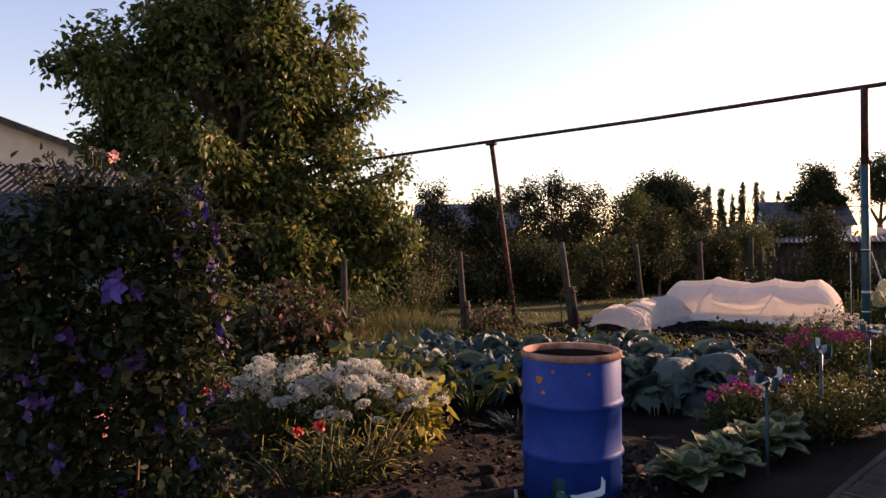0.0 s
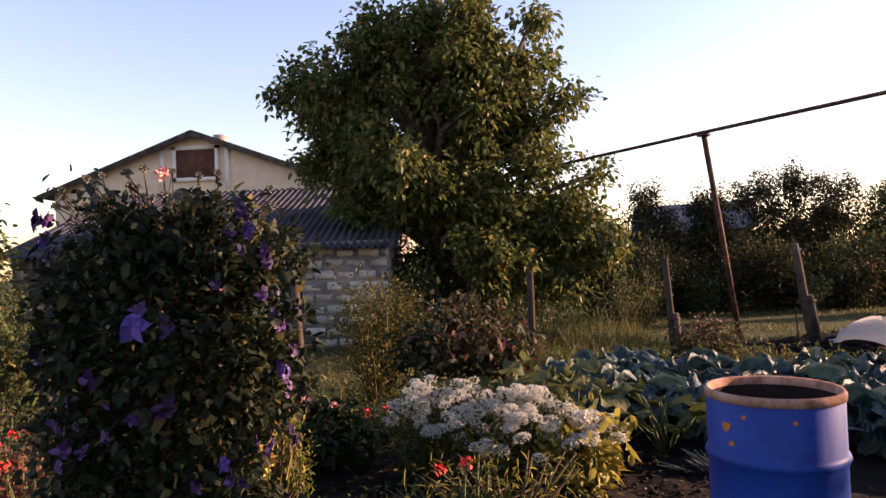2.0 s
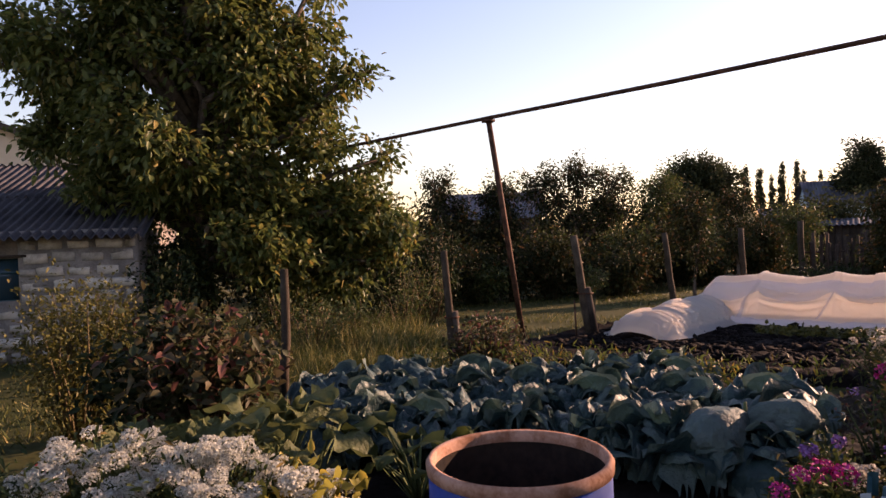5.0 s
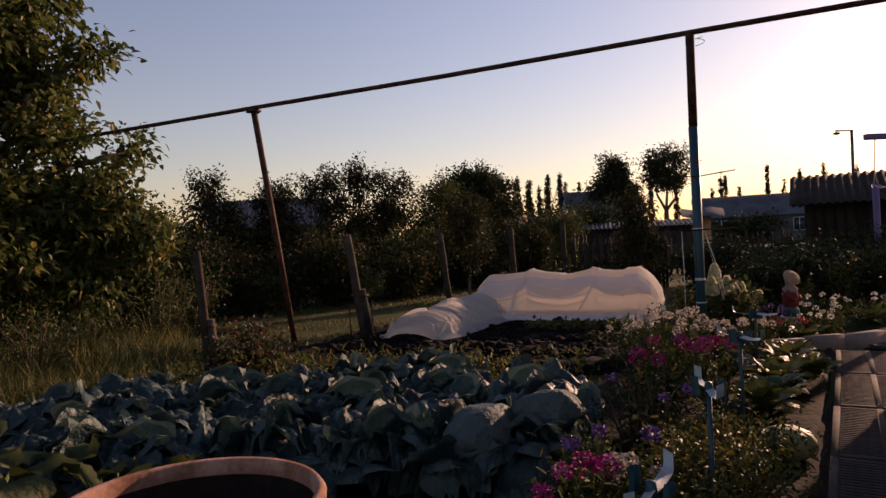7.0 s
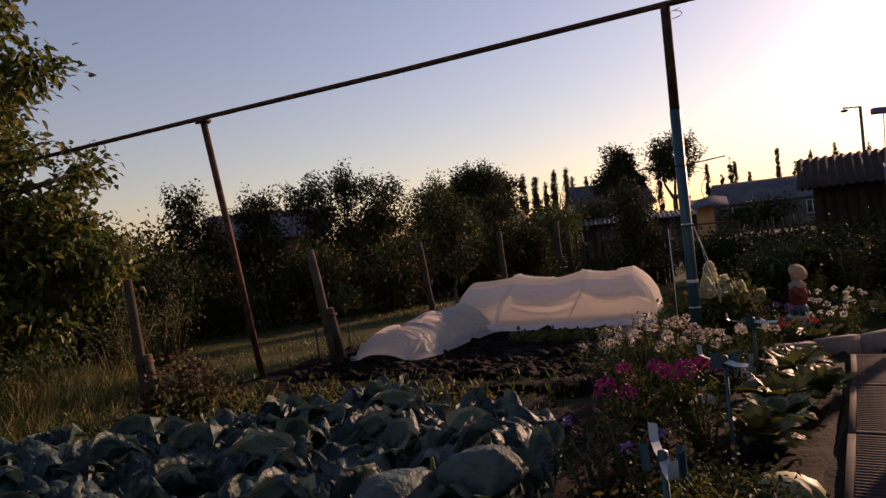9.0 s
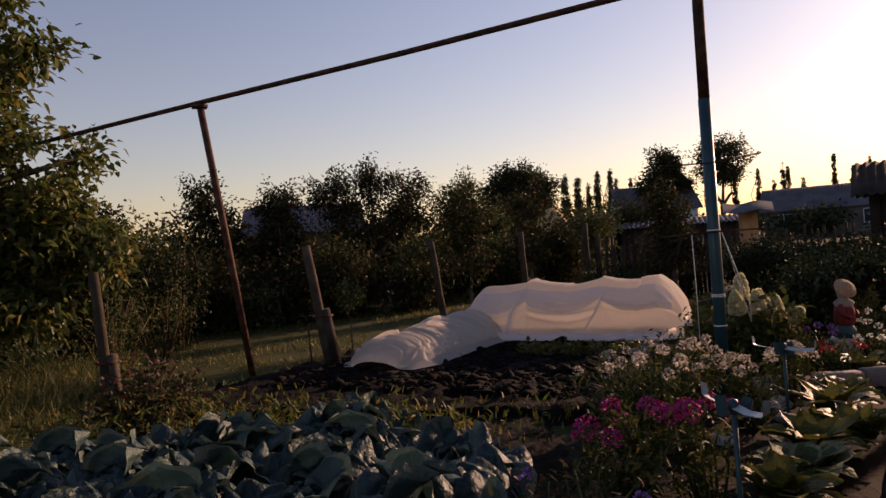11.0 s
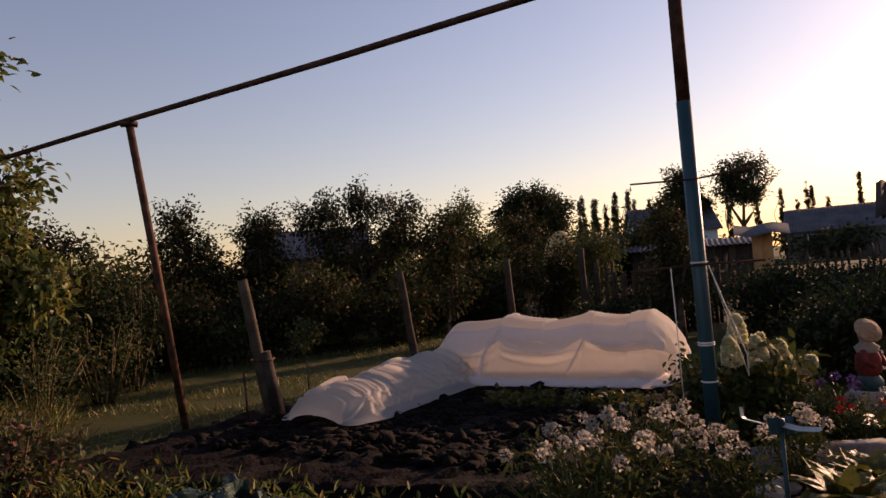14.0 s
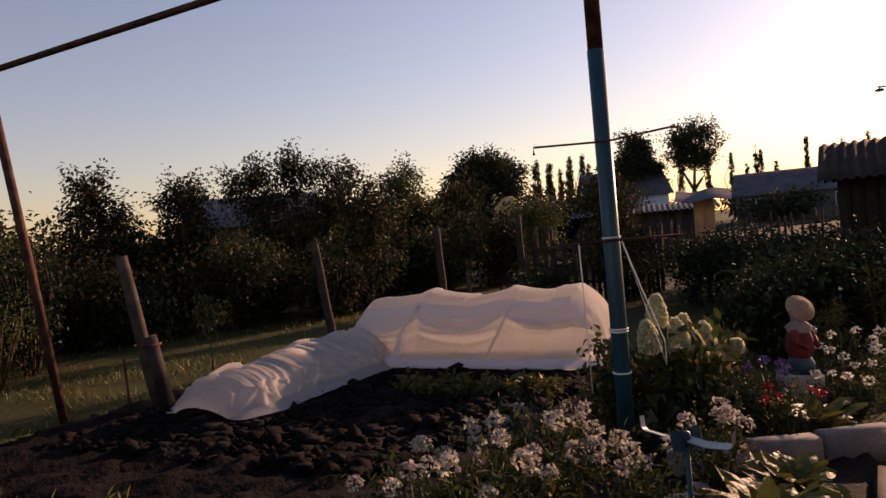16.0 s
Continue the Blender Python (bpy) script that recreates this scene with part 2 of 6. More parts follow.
def glassmat():
    m = bpy.data.materials.new("dark_window_glass")
    m.use_nodes = True
    p = m.node_tree.nodes["Principled BSDF"]
    p.inputs["Base Color"].default_value = (0.02, 0.05, 0.07, 1)
    p.inputs["Roughness"].default_value = 0.08
    return m


def clothmat(name, through, base):
    """Thin white fleece; through: how much light a layer lets pass."""
    m = bpy.data.materials.new(name)
    m.use_nodes = True
    n, l = m.node_tree.nodes, m.node_tree.links
    p, out = n["Principled BSDF"], n["Material Output"]
    p.inputs["Base Color"].default_value, p.inputs["Roughness"].default_value = base, 0.85
    tc, nz, bp = n.new("ShaderNodeTexCoord"), n.new("ShaderNodeTexNoise"), n.new("ShaderNodeBump")
    nz.inputs["Scale"].default_value, nz.inputs["Detail"].default_value = 9, 5
    l.new(tc.outputs["Object"], nz.inputs["Vector"])
    l.new(nz.outputs[0], bp.inputs["Height"])
    bp.inputs["Strength"].default_value, bp.inputs["Distance"].default_value = 0.35, 0.03
    l.new(bp.outputs[0], p.inputs["Normal"])
    tr, ms = n.new("ShaderNodeBsdfTranslucent"), n.new("ShaderNodeMixShader")
    tr.inputs["Color"].default_value = (0.93, 0.85, 0.76, 1)
    l.new(bp.outputs[0], tr.inputs["Normal"])
    ms.inputs[0].default_value = through
    l.new(p.outputs[0], ms.inputs[1])
    l.new(tr.outputs[0], ms.inputs[2])
    l.new(ms.outputs[0], out.inputs["Surface"])
    return m


# petals let light through
for key, a, b in (("cream_fl", (0.60, 0.57, 0.36), (0.84, 0.80, 0.58)), ("fading_fl", (0.30, 0.26, 0.22), (0.58, 0.54, 0.48)), ("white_fl", (0.40, 0.40, 0.35), (0.64, 0.64, 0.58)), ("pink_fl", (0.46, 0.15, 0.15), (0.70, 0.32, 0.30))):
    M[key] = leafmat(key.replace("_fl", "_petals"), a, b, 0.42, 0.8, spec=0.1)
M["glass"], M["cloth"] = glassmat(), clothmat("white_fleece", 0.74, (0.86, 0.83, 0.81, 1))
# doubled layers pass less light; the greyer base also paints the folds' shade
M["shaded_fold_cloth"] = clothmat("shaded_fold_fleece", 0.30, (0.66, 0.62, 0.64, 1))
M["drumblue"].node_tree.nodes["Principled BSDF"].inputs["Specular IOR Level"].default_value = 0.2  # chalky old paint
for key in ("soil", "dirt", "meadow", "bark", "post", "oldwood", "grate", "kerb", "tin", "hay", "darkwall"):
    M[key].node_tree.nodes["Principled BSDF"].inputs["Specular IOR Level"].default_value = 0.08  # rough, dusty, hardly any sheen


FINE = [m for k, m in L.items() if k not in ("far", "orchard", "carrot")]


# ---- mesh helpers ----
def fastmesh(name, v, f, material, smooth=False):
    """v: (n, 3) points; f: (m, k) faces with k corners each."""
    v, f = np.asarray(v, dtype=np.float32), np.asarray(f, dtype=np.int32)
    me = bpy.data.meshes.new(name)
    k = f.shape[1]
    me.vertices.add(len(v))
    me.vertices.foreach_set("co", v.ravel())
    me.loops.add(f.size)
    me.loops.foreach_set("vertex_index", f.ravel())
    me.polygons.add(len(f))
    me.polygons.foreach_set("loop_start", np.arange(0, f.size, k, dtype=np.int32))
    if smooth:
        me.polygons.foreach_set("use_smooth", np.ones(len(f), dtype=bool))
    me.update(calc_edges=True)
    me.materials.append(material)
    return me


def child(name, me, parent, label="", m=None):
    ob = new(name, me)
    ob.parent = parent
    if m is not None:
        ob.matrix_basis = m
    if label:
        tagged(ob, label)
    if name in ("foliage", "stem", "crown", "flower_head", "panicle", "flower_spike", "blade_leaf"):
        tagged(ob, kind="stuff")
    return ob


def thing(name, loc, label, category, group="", kind="", rz=0.0):
    ob = new(name)
    ob.empty_display_size = 0.1
    ob.matrix_basis = pose(*loc, 0, 0, rz)
    return tagged(ob, label, category, group, kind)


class Geo:
    """Collects quads of many tubes, boxes and sheets into one mesh."""

    def __init__(self):
        self.v, self.f, self.n = [], [], 0

    def add(self, v, f):
        self.v.append(np.asarray(v, float))
        self.f.append(np.asarray(f, int) + self.n)
        self.n += len(v)

    def tube(self, pts, radii, n=6):
        pts = np.asarray(pts, float)
        k = len(pts)
        radii = np.broadcast_to(np.asarray(radii, float), (k,))
        d = np.gradient(pts, axis=0)
        d /= np.linalg.norm(d, axis=1)[:, None] + 1e-9
        ref = np.where(np.abs(d[:, 2:3]) > 0.9, np.array([[1.0, 0, 0]]), np.array([[0, 0, 1.0]]))
        a = np.cross(d, ref)
        a /= np.linalg.norm(a, axis=1)[:, None] + 1e-9
        b = np.cross(d, a)
        an = np.linspace(0, 2 * math.pi, n, endpoint=False)
        v = (pts[:, None] + radii[:, None, None] * (np.cos(an)[None, :, None] * a[:, None] + np.sin(an)[None, :, None] * b[:, None])).reshape(-1, 3)
        f = [(i * n + j, i * n + (j + 1) % n, (i + 1) * n + (j + 1) % n, (i + 1) * n + j) for i in range(k - 1) for j in range(n)]
        v = np.vstack([v, pts[0], pts[-1]])
        c0, c1 = k * n, k * n + 1
        for j in range(0, n, 2):
            f.append((c0, (j + 2) % n, j + 1, j))
            f.append((c1, (k - 1) * n + j, (k - 1) * n + j + 1, (k - 1) * n + (j + 2) % n))
        self.add(v, f)
        return self

    def box(self, lo, hi, bev=0.0):
        (x0, y0, z0), (x1, y1, z1) = lo, hi
        if not bev:
            v = [(x, y, z) for z in (z0, z1) for y in (y0, y1) for x in (x0, x1)]
            self.add(v, [(0, 2, 3, 1), (4, 5, 7, 6), (0, 1, 5, 4), (1, 3, 7, 5), (3, 2, 6, 7), (2, 0, 4, 6)])
            return self
        b, v = bev, []
        for z, q in ((z0, b), (z0 + b, 0), (z1 - b, 0), (z1, b)):
            v += [(x0 + q, y0 + q, z), (x1 - q, y0 + q, z), (x1 - q, y1 - q, z), (x0 + q, y1 - q, z)]
        f = [(3, 2, 1, 0), (12, 13, 14, 15)]
        f += [(4 * i + j, 4 * i + (j + 1) % 4, 4 * i + 4 + (j + 1) % 4, 4 * i + 4 + j) for i in range(3) for j in range(4)]
        self.add(v, f)
        return self

    def sheet(self, grid):
        grid = np.asarray(grid, float)
        a, b = grid.shape[:2]
        self.add(grid.reshape(-1, 3), [(i * b + j, i * b + j + 1, (i + 1) * b + j + 1, (i + 1) * b + j) for i in range(a - 1) for j in range(b - 1)])
        return self

    def lathe(self, prof, n=24, at=(0, 0, 0)):
        an = np.linspace(0, 2 * math.pi, n, endpoint=False)
        v = np.array([(r * math.cos(t) + at[0], r * math.sin(t) + at[1], z + at[2]) for r, z in prof for t in an])
        self.add(v, [(i * n + j, i * n + (j + 1) % n, (i + 1) * n + (j + 1) % n, (i + 1) * n + j) for i in range(len(prof) - 1) for j in range(n)])
        return self

    def mesh(self, name, material, smooth=False):
        return fastmesh(name, np.vstack(self.v), np.vstack(self.f), material, smooth)


def unit(a):
    return a / (np.linalg.norm(a, axis=-1, keepdims=True) + 1e-9)


def leaves_mesh(name, rng, at, way, length, width, material, fold=0.25, droop=0.2, fine=True):
    """One folded leaf at each place, pointing along way; fine: rounded and bent, else four points."""
    at, way = np.asarray(at, float), unit(np.asarray(way, float))
    n = len(at)
    ln = length * rng.uniform(0.6, 1.25, (n, 1))
    wd = width * rng.uniform(0.7, 1.2, (n, 1))
    side = unit(np.cross(way, rng.normal(size=(n, 3)) * 0.6 + np.array([0, 0, 1.0])))
    up = np.cross(side, way)
    tip = at + way * ln - np.array([0, 0, 1.0]) * ln * droop
    mid = at + way * ln * 0.45
    if fine:
        down = np.array([0, 0, 1.0])
        rows = []
        for u, w in ((0.28, 0.9), (0.64, 0.72)):
            m = at + way * ln * u - down * ln * droop * u * u
            rows += [m + side * wd / 2 * w + up * wd * fold * w, m, m - side * wd / 2 * w + up * wd * fold * w]
        v = np.stack([at, *rows, tip], 1).reshape(-1, 3)
        i = np.arange(n)[:, None] * 8
        f = np.concatenate([i + np.array([t]) for t in ((0, 2, 1), (0, 3, 2), (1, 2, 5), (1, 5, 4), (2, 3, 6), (2, 6, 5), (4, 5, 7), (5, 6, 7))], 0)
        return fastmesh(name, v, f, material)
    lf, rt = mid + side * wd / 2 + up * wd * fold, mid - side * wd / 2 + up * wd * fold
    v = np.stack([at, rt, tip, lf], 1).reshape(-1, 3)
    i = np.arange(n)[:, None] * 4
    f = np.concatenate([i + np.array([[0, 1, 2]]), i + np.array([[0, 2, 3]])], 0)
    return fastmesh(name, v, f, material)


def clumps_in(rng, lobes, count, shell=0.55):
    """Points inside a set of ellipsoids (x, y, z, rx, ry, rz), more of them near the outside."""
    vol = np.array([a[3] * a[4] * a[5] for a in lobes]) ** 0.6
    pick = rng.choice(len(lobes), count, p=vol / vol.sum())
    lo = np.array(lobes)[pick]
    d = unit(rng.normal(size=(count, 3)))
    r = rng.uniform(shell, 1.0, (count, 1)) * rng.uniform(0.85, 1.12, (count, 1))
    return lo[:, :3] + d * r * lo[:, 3:], d


def tree(name, loc, lobes, label, seed, leafmaterial, clumps=300, per=40, leaf=0.10, wide=0.055, spread=0.28, trunk=0.12, fork=1.0, bark="bark",
         category="tree", group="", lean=(0, 0), shell=0.5, leader=0.0):
    """Tapered trunk, limbs to each lobe, twigs to the clumps, and leaves round the twigs; lobes are given from loc."""
    rng = np.random.default_rng(seed)
    root = thing(name, loc, label, category, group)
    wood = Geo()
    top = np.array([lean[0], lean[1], fork])
    wood.tube([(0, 0, -0.05), (lean[0] * 0.3, lean[1] * 0.3, fork * 0.4), top], [trunk * 1.25, trunk, trunk * 0.85], 8)
    cs, ds = clumps_in(rng, lobes, clumps, shell)
    keys = []
    if leader:
        tip = np.array([lean[0] * 1.6, lean[1] * 1.6, leader])
        wood.tube([top, (top + tip) / 2 + np.array([0.08, 0.05, 0]), tip], [trunk * 0.8, trunk * 0.5, 0.02], 7)
    for lo in lobes:
        c = np.array(lo[:3])
        if leader:
            top = np.array([lean[0], lean[1], min(leader * 0.9, max(fork, c[2] * 0.62))])
        bend = (top + c) / 2 + rng.normal(size=3) * 0.12 * np.linalg.norm(c - top)
        bend[2] += 0.1
        q = [top + (bend - top) * s * 2 if s < 0.5 else bend + (c - bend) * (s - 0.5) * 2 for s in (0, 0.25, 0.5, 0.75, 1.0)]
        wood.tube(q, np.linspace(trunk * 0.6, trunk * 0.18, 5), 6)
        keys += q[1:]
    keys = np.array(keys)
    at, way = [], []
    for c, d in zip(cs, ds):
        k = keys[np.argmin(np.linalg.norm(keys - c, axis=1))]
        m = (k + c) / 2 + rng.normal(size=3) * 0.08
        wood.tube([k, m, c], [trunk * 0.14, trunk * 0.09, 0.004], 3)
        n = rng.integers(int(per * 0.5), int(per * 1.5))
        s = rng.uniform(0, 1, (n, 1)) ** 0.7
        tw = unit((c - m)[None])[0]
        p = c + tw * (s - 0.75) * spread * 1.9 + np.clip(rng.normal(size=(n, 3)), -1.6, 1.6) * spread * 0.38
        at.append(p)
        way.append(rng.normal(size=(n, 3)) * 0.7 + tw + (p - c) / spread * 0.6 - np.array([0, 0, 0.25]))
    child("trunk", wood.mesh("trunk", M[bark], True), root)
    child("crown", leaves_mesh("crown", rng, np.vstack(at), np.vstack(way), leaf, wide, leafmaterial, fine=leafmaterial in FINE), root)
    return root


def shrub(name, loc, size, label, seed, leafmaterial, count=2500, leaf=0.06, wide=0.03, stems=14, category="shrub", group="", low=0.05, shape=1.0, stemmat="twig", up=0.3, loose=1.0):
    """Stems from one foot and leaves along them; size: rx, ry, height."""
    rng = np.random.default_rng(seed)
    root = thing(name, loc, label, category, group)
    rx, ry, h = size
    wood = Geo()
    at, way = [], []
    for i in range(stems):
        a, r = rng.uniform(0, 2 * math.pi), math.sqrt(rng.uniform(0.02, 1))
        hh = h * rng.uniform(0.75, 1.08) * (1 - 0.45 * r ** 2 * shape)
        foot = np.array([rx * 0.25 * r * math.cos(a), ry * 0.25 * r * math.sin(a), -0.03])
        end = np.array([rx * r * math.cos(a), ry * r * math.sin(a), hh])
        mid = foot * 0.45 + end * 0.55 + np.array([0, 0, hh * 0.12]) + rng.normal(size=3) * 0.04 * h
        wood.tube([foot, mid, end], [0.012, 0.008, 0.003], 4)
        n = count // stems
        s = rng.uniform(low, 1, (n, 1)) ** 0.75
        q = (1 - s) ** 2 * foot + 2 * s * (1 - s) * mid + s ** 2 * end
        q += rng.normal(size=(n, 3)) * np.array([rx, ry, h * 0.45]) * 0.20 * loose
        q[:, 2] = np.clip(q[:, 2], 0.02, None)
        at.append(q)
        way.append(rng.normal(size=(n, 3)) + np.array([0, 0, up]) + unit(q * np.array([1, 1, 0.2])) * 0.7)
    child("stem", wood.mesh("stem", M[stemmat]), root)
    child("foliage", leaves_mesh("foliage", rng, np.vstack(at), np.vstack(way), leaf, wide, leafmaterial, fine=leafmaterial in FINE), root)
    return root


def floret_mesh(name, rng, size, material, count=60, petal=0.02, flat=0.7):
    """A rounded flower head of many small petals over a domed core."""
    d = unit(rng.normal(size=(count, 3)) + np.array([0, 0, 0.5]))
    p = d * size * np.array([1, 1, flat]) * rng.uniform(0.75, 1.05, (count, 1))
    w = rng.normal(size=(count, 3))
    w = unit(w - d * (w * d).sum(1, keepdims=True)) + d * rng.uniform(0.0, 0.6, (count, 1))
    return leaves_mesh(name, rng, p, w, petal, petal * 0.9, material, 0.15, 0.0)


def heads(parent, part_name, mesh_list, spots, rng, label=""):
    for i, p in enumerate(spots):
        s = rng.uniform(0.75, 1.2)
        ob = child(part_name, mesh_list[i % len(mesh_list)], parent, label, Matrix.LocRotScale(Vector(p), Euler((rng.uniform(-.4, .4), rng.uniform(-.4, .4), rng.uniform(0, 6.3))), (s, s, s)))


def dome_spots(rng, size, count, lowest=0.6):
    """Places on the top of a rounded bush."""
    out = []
    for i in range(count):
        a, r = rng.uniform(0, 2 * math.pi), math.sqrt(rng.uniform(0, 1))
        z = size[2] * (math.sqrt(max(0.0, 1 - (r * 0.9) ** 2)) * (1 - lowest) + lowest) * rng.uniform(0.9, 1.1)
        out.append((size[0] * r * math.cos(a), size[1] * r * math.sin(a), z))
    return out


def blade_mesh(name, rng, length, width, material, bend=0.8, ruffle=0.05, cup=0.15, ni=6, nj=5, base=0.12, edge=None, lobes=0, roll=0.0):
    """A broad leaf that rises from the foot, bends outwards and is wavy at the rim; edge: another material on the rim."""
    u, v = np.linspace(0, 1, ni + 1), np.linspace(-1, 1, nj + 1)
    ph = rng.uniform(0, 6.3, 4)
    g = np.zeros((ni + 1, nj + 1, 3))
    an = np.array([math.radians(75) - bend * 1.6 * (k / ni) ** 1.2 for k in range(ni + 1)])
    x = np.concatenate([[0], np.cumsum(np.cos(an[:-1]) * length / ni)])
    z = np.concatenate([[0], np.cumsum(np.sin(an[:-1]) * length / ni)])
    for i in range(ni + 1):
        k = u[i] ** 0.9
        w = width / 2 * max(base * (1 - u[i]), (1 - abs(2 * k - 1) ** 2.0) ** 0.8)
        if lobes:
            w *= 1 + 0.22 * math.sin(u[i] * lobes * 6.3)
        for j in range(nj + 1):
            e = abs(v[j]) ** 2
            rf = ruffle * e * (math.sin(u[i] * 7.5 + ph[0] + (2 if v[j] > 0 else 0)) + 0.5 * math.sin(u[i] * 13 + ph[1] + 1.5 * v[j])) + ruffle * 0.5 * math.sin(v[j] * 4 + ph[2]) * u[i]
            nx, nz = -math.sin(an[i]), math.cos(an[i])
            off = cup * width * e * 0.5 + rf - roll * width * (max(0.0, abs(v[j]) - 0.55) ** 2 + max(0.0, u[i] - 0.72) ** 2 * 2.5)
            g[i, j] = (x[i] + nx * off, v[j] * w + rf * 0.5, z[i] + nz * off)
    me = Geo().sheet(g).mesh(name, material, True)
    if edge:
        me.materials.append(edge)
        idx = np.array([1 if (k % nj in (0, nj - 1) or k // nj == ni - 1) else 0 for k in range(ni * nj)], dtype=np.int32)
        me.polygons.foreach_set("material_index", idx)
    return me


def cabbage_leaf(rng, length, width, material, rim, bend, cup, roll, waves, amp, ni=15, nj=15):
    """A round-ended cabbage leaf: thick midrib, puckered between its veins, a margin that waves and turns back."""
    ph = rng.uniform(0, 6.3, 3)
    g = np.zeros((ni + 1, nj + 1, 3))
    an = [math.radians(78) - bend * 1.6 * (k / ni) ** 1.3 for k in range(ni + 1)]
    x = z = 0.0
    for i in range(ni + 1):
        u = i / ni
        if i:
            x, z = x + math.cos(an[i - 1]) * length / ni, z + math.sin(an[i - 1]) * length / ni
        w = width / 2 * (max(0.22, math.sin(math.pi / 2 * min(1.0, u / 0.5)) ** 0.8) if u < 0.55 else math.sqrt(max(0.02, 1 - ((u - 0.55) / 0.47) ** 2)))
        for j in range(nj + 1):
            v = j / nj * 2 - 1
            m = max(abs(v) ** 3, max(0.0, (u - 0.5) / 0.5) ** 3) * min(1.0, u * 3)
            round_ = math.atan2(v * 0.9, u - 0.45)
            off = cup * width * 0.5 * v * v - roll * width * m ** 1.5
            off += amp * m * (math.sin(waves * round_ + ph[0]) + 0.55 * math.sin(waves * 1.9 * round_ + ph[1]))
            off += 0.010 * math.sin(14 * u + 5 * abs(v) + ph[2]) * (1 - m) * abs(v) ** 0.5 + 0.006 * math.sin(31 * u + 9 * v)
            off -= 0.016 * math.exp(-(v / 0.12) ** 2) * (1 - u)
            nx, nz = -math.sin(an[i]), math.cos(an[i])
            g[i, j] = (x + nx * off, v * w * (1 - 0.12 * m * abs(math.sin(waves * round_ + ph[0]))), z + nz * off)
    me = Geo().sheet(g).mesh("leaf", material, True)
    me.materials.append(rim)
    me.polygons.foreach_set("material_index", np.array([1 if (k % nj in (0, nj - 1) or k // nj == ni - 1) else 0 for k in range(ni * nj)], dtype=np.int32))
    return me


def stalked_plant(name, loc, label, leaves, rng, count, reach, height, group=""):
    """Broad leaves, each on its own bare stalk, rising and leaning out from one foot."""
    root = thing(name, loc, label, "vegetable plant", group)
    for i in range(count):
        a = 2 * math.pi * (i + rng.uniform(-0.4, 0.4)) / count
        r, h = reach * math.sqrt(rng.uniform(0.05, 1)), height * rng.uniform(0.55, 1.1)
        top = np.array([r * math.cos(a), r * math.sin(a), h])
        stalk = child("stalk", Geo().tube([(0, 0, -0.02), top * np.array([0.45, 0.45, 0.65]), top], [0.010, 0.008, 0.006], 5).mesh("stalk", M["stem"], True), root)
        m = Matrix.LocRotScale(Vector(top), Euler((rng.normal() * 0.35, radians(rng.uniform(15, 75)), a + rng.normal() * 0.6)), Vector((1, 1, 1)) * rng.uniform(0.7, 1.2))
        child("leaf", leaves[int(rng.integers(len(leaves)))], stalk, "", m)
    return root


def rosette(name, loc, label, category, mesh_list, rng, rings, group="", part_name="leaf"):
    """Broad leaves round one foot; rings: (count, tilt down in degrees, scale)."""
    root = thing(name, loc, label, category, group)
    for count, tilt, sc in rings:
        for i in range(count):
            a = 2 * math.pi * (i + rng.uniform(-0.3, 0.3)) / count + tilt
            s = sc * rng.uniform(0.85, 1.15)
            m = Matrix.LocRotScale(Vector((0.03 * math.cos(a), 0.03 * math.sin(a), 0.03)), Euler((rng.uniform(-0.2, 0.2), math.radians(tilt + rng.uniform(-8, 8)), a)), (s, s, s))
            child(part_name, mesh_list[rng.integers(len(mesh_list))], root, "", m)
    return root


# ---- ground ----
def ground_sheet():
    g = Geo()
    n = 60
    xs = np.sign(np.linspace(-1, 1, n)) * np.abs(np.linspace(-1, 1, n)) ** 3 * 400 + 4
    ys = np.sign(np.linspace(-1, 1, n)) * np.abs(np.linspace(-1, 1, n)) ** 3 * 400 + 8
    grid = np.array([[(x, y, -0.02) for y in ys] for x in xs])
    me = g.sheet(grid[:, ::-1]).mesh("ground", M["meadow"])
    tagged(new("ground", me), "short dry late-summer grass on level ground", "ground", kind="structure")


def soil_bed(name, corners, label, seed, res=0.09, rough=0.05, rise=0.02, material="soil"):
    """A dug bed between four corners, lumpy, falling to the ground at its rim."""
    c = [np.array(p, float) for p in corners]
    nu = max(4, int(np.linalg.norm(c[1] - c[0]) / res))
    nv = max(4, int(np.linalg.norm(c[3] - c[0]) / res))
    grid = np.zeros((nu + 1, nv + 1, 3))
    for i in range(nu + 1):
        for j in range(nv + 1):
            u, v = i / nu, j / nv
            p = (1 - u) * (1 - v) * c[0] + u * (1 - v) * c[1] + u * v * c[2] + (1 - u) * v * c[3]
            e = min(u * nu, (1 - u) * nu, v * nv, (1 - v) * nv)
            lump = noise.noise((p[0] * 3 + seed, p[1] * 3, 0)) * 0.5 + noise.noise((p[0] * 9, p[1] * 9 + seed, 3)) * 0.6 + noise.noise((p[0] * 21, p[1] * 21, seed)) * 0.35
            z = rise + max(-0.6, lump) * rough
            wob = noise.noise((p[0] * 1.3, p[1] * 1.3, seed)) * 0.12
            grid[i, j] = (p[0] + wob, p[1] + wob * 0.7, -0.05 if e < 0.5 else max(0.006, z) + (0 if e > 1.5 else -0.02 * rise))
    a = np.cross(grid[1, 0] - grid[0, 0], grid[0, 1] - grid[0, 0])[2]
    if a < 0:
        grid = grid[:, ::-1]
    me = Geo().sheet(grid).mesh(name, M[material], True)
    return tagged(new(name, me), label, "soil bed", kind="structure")


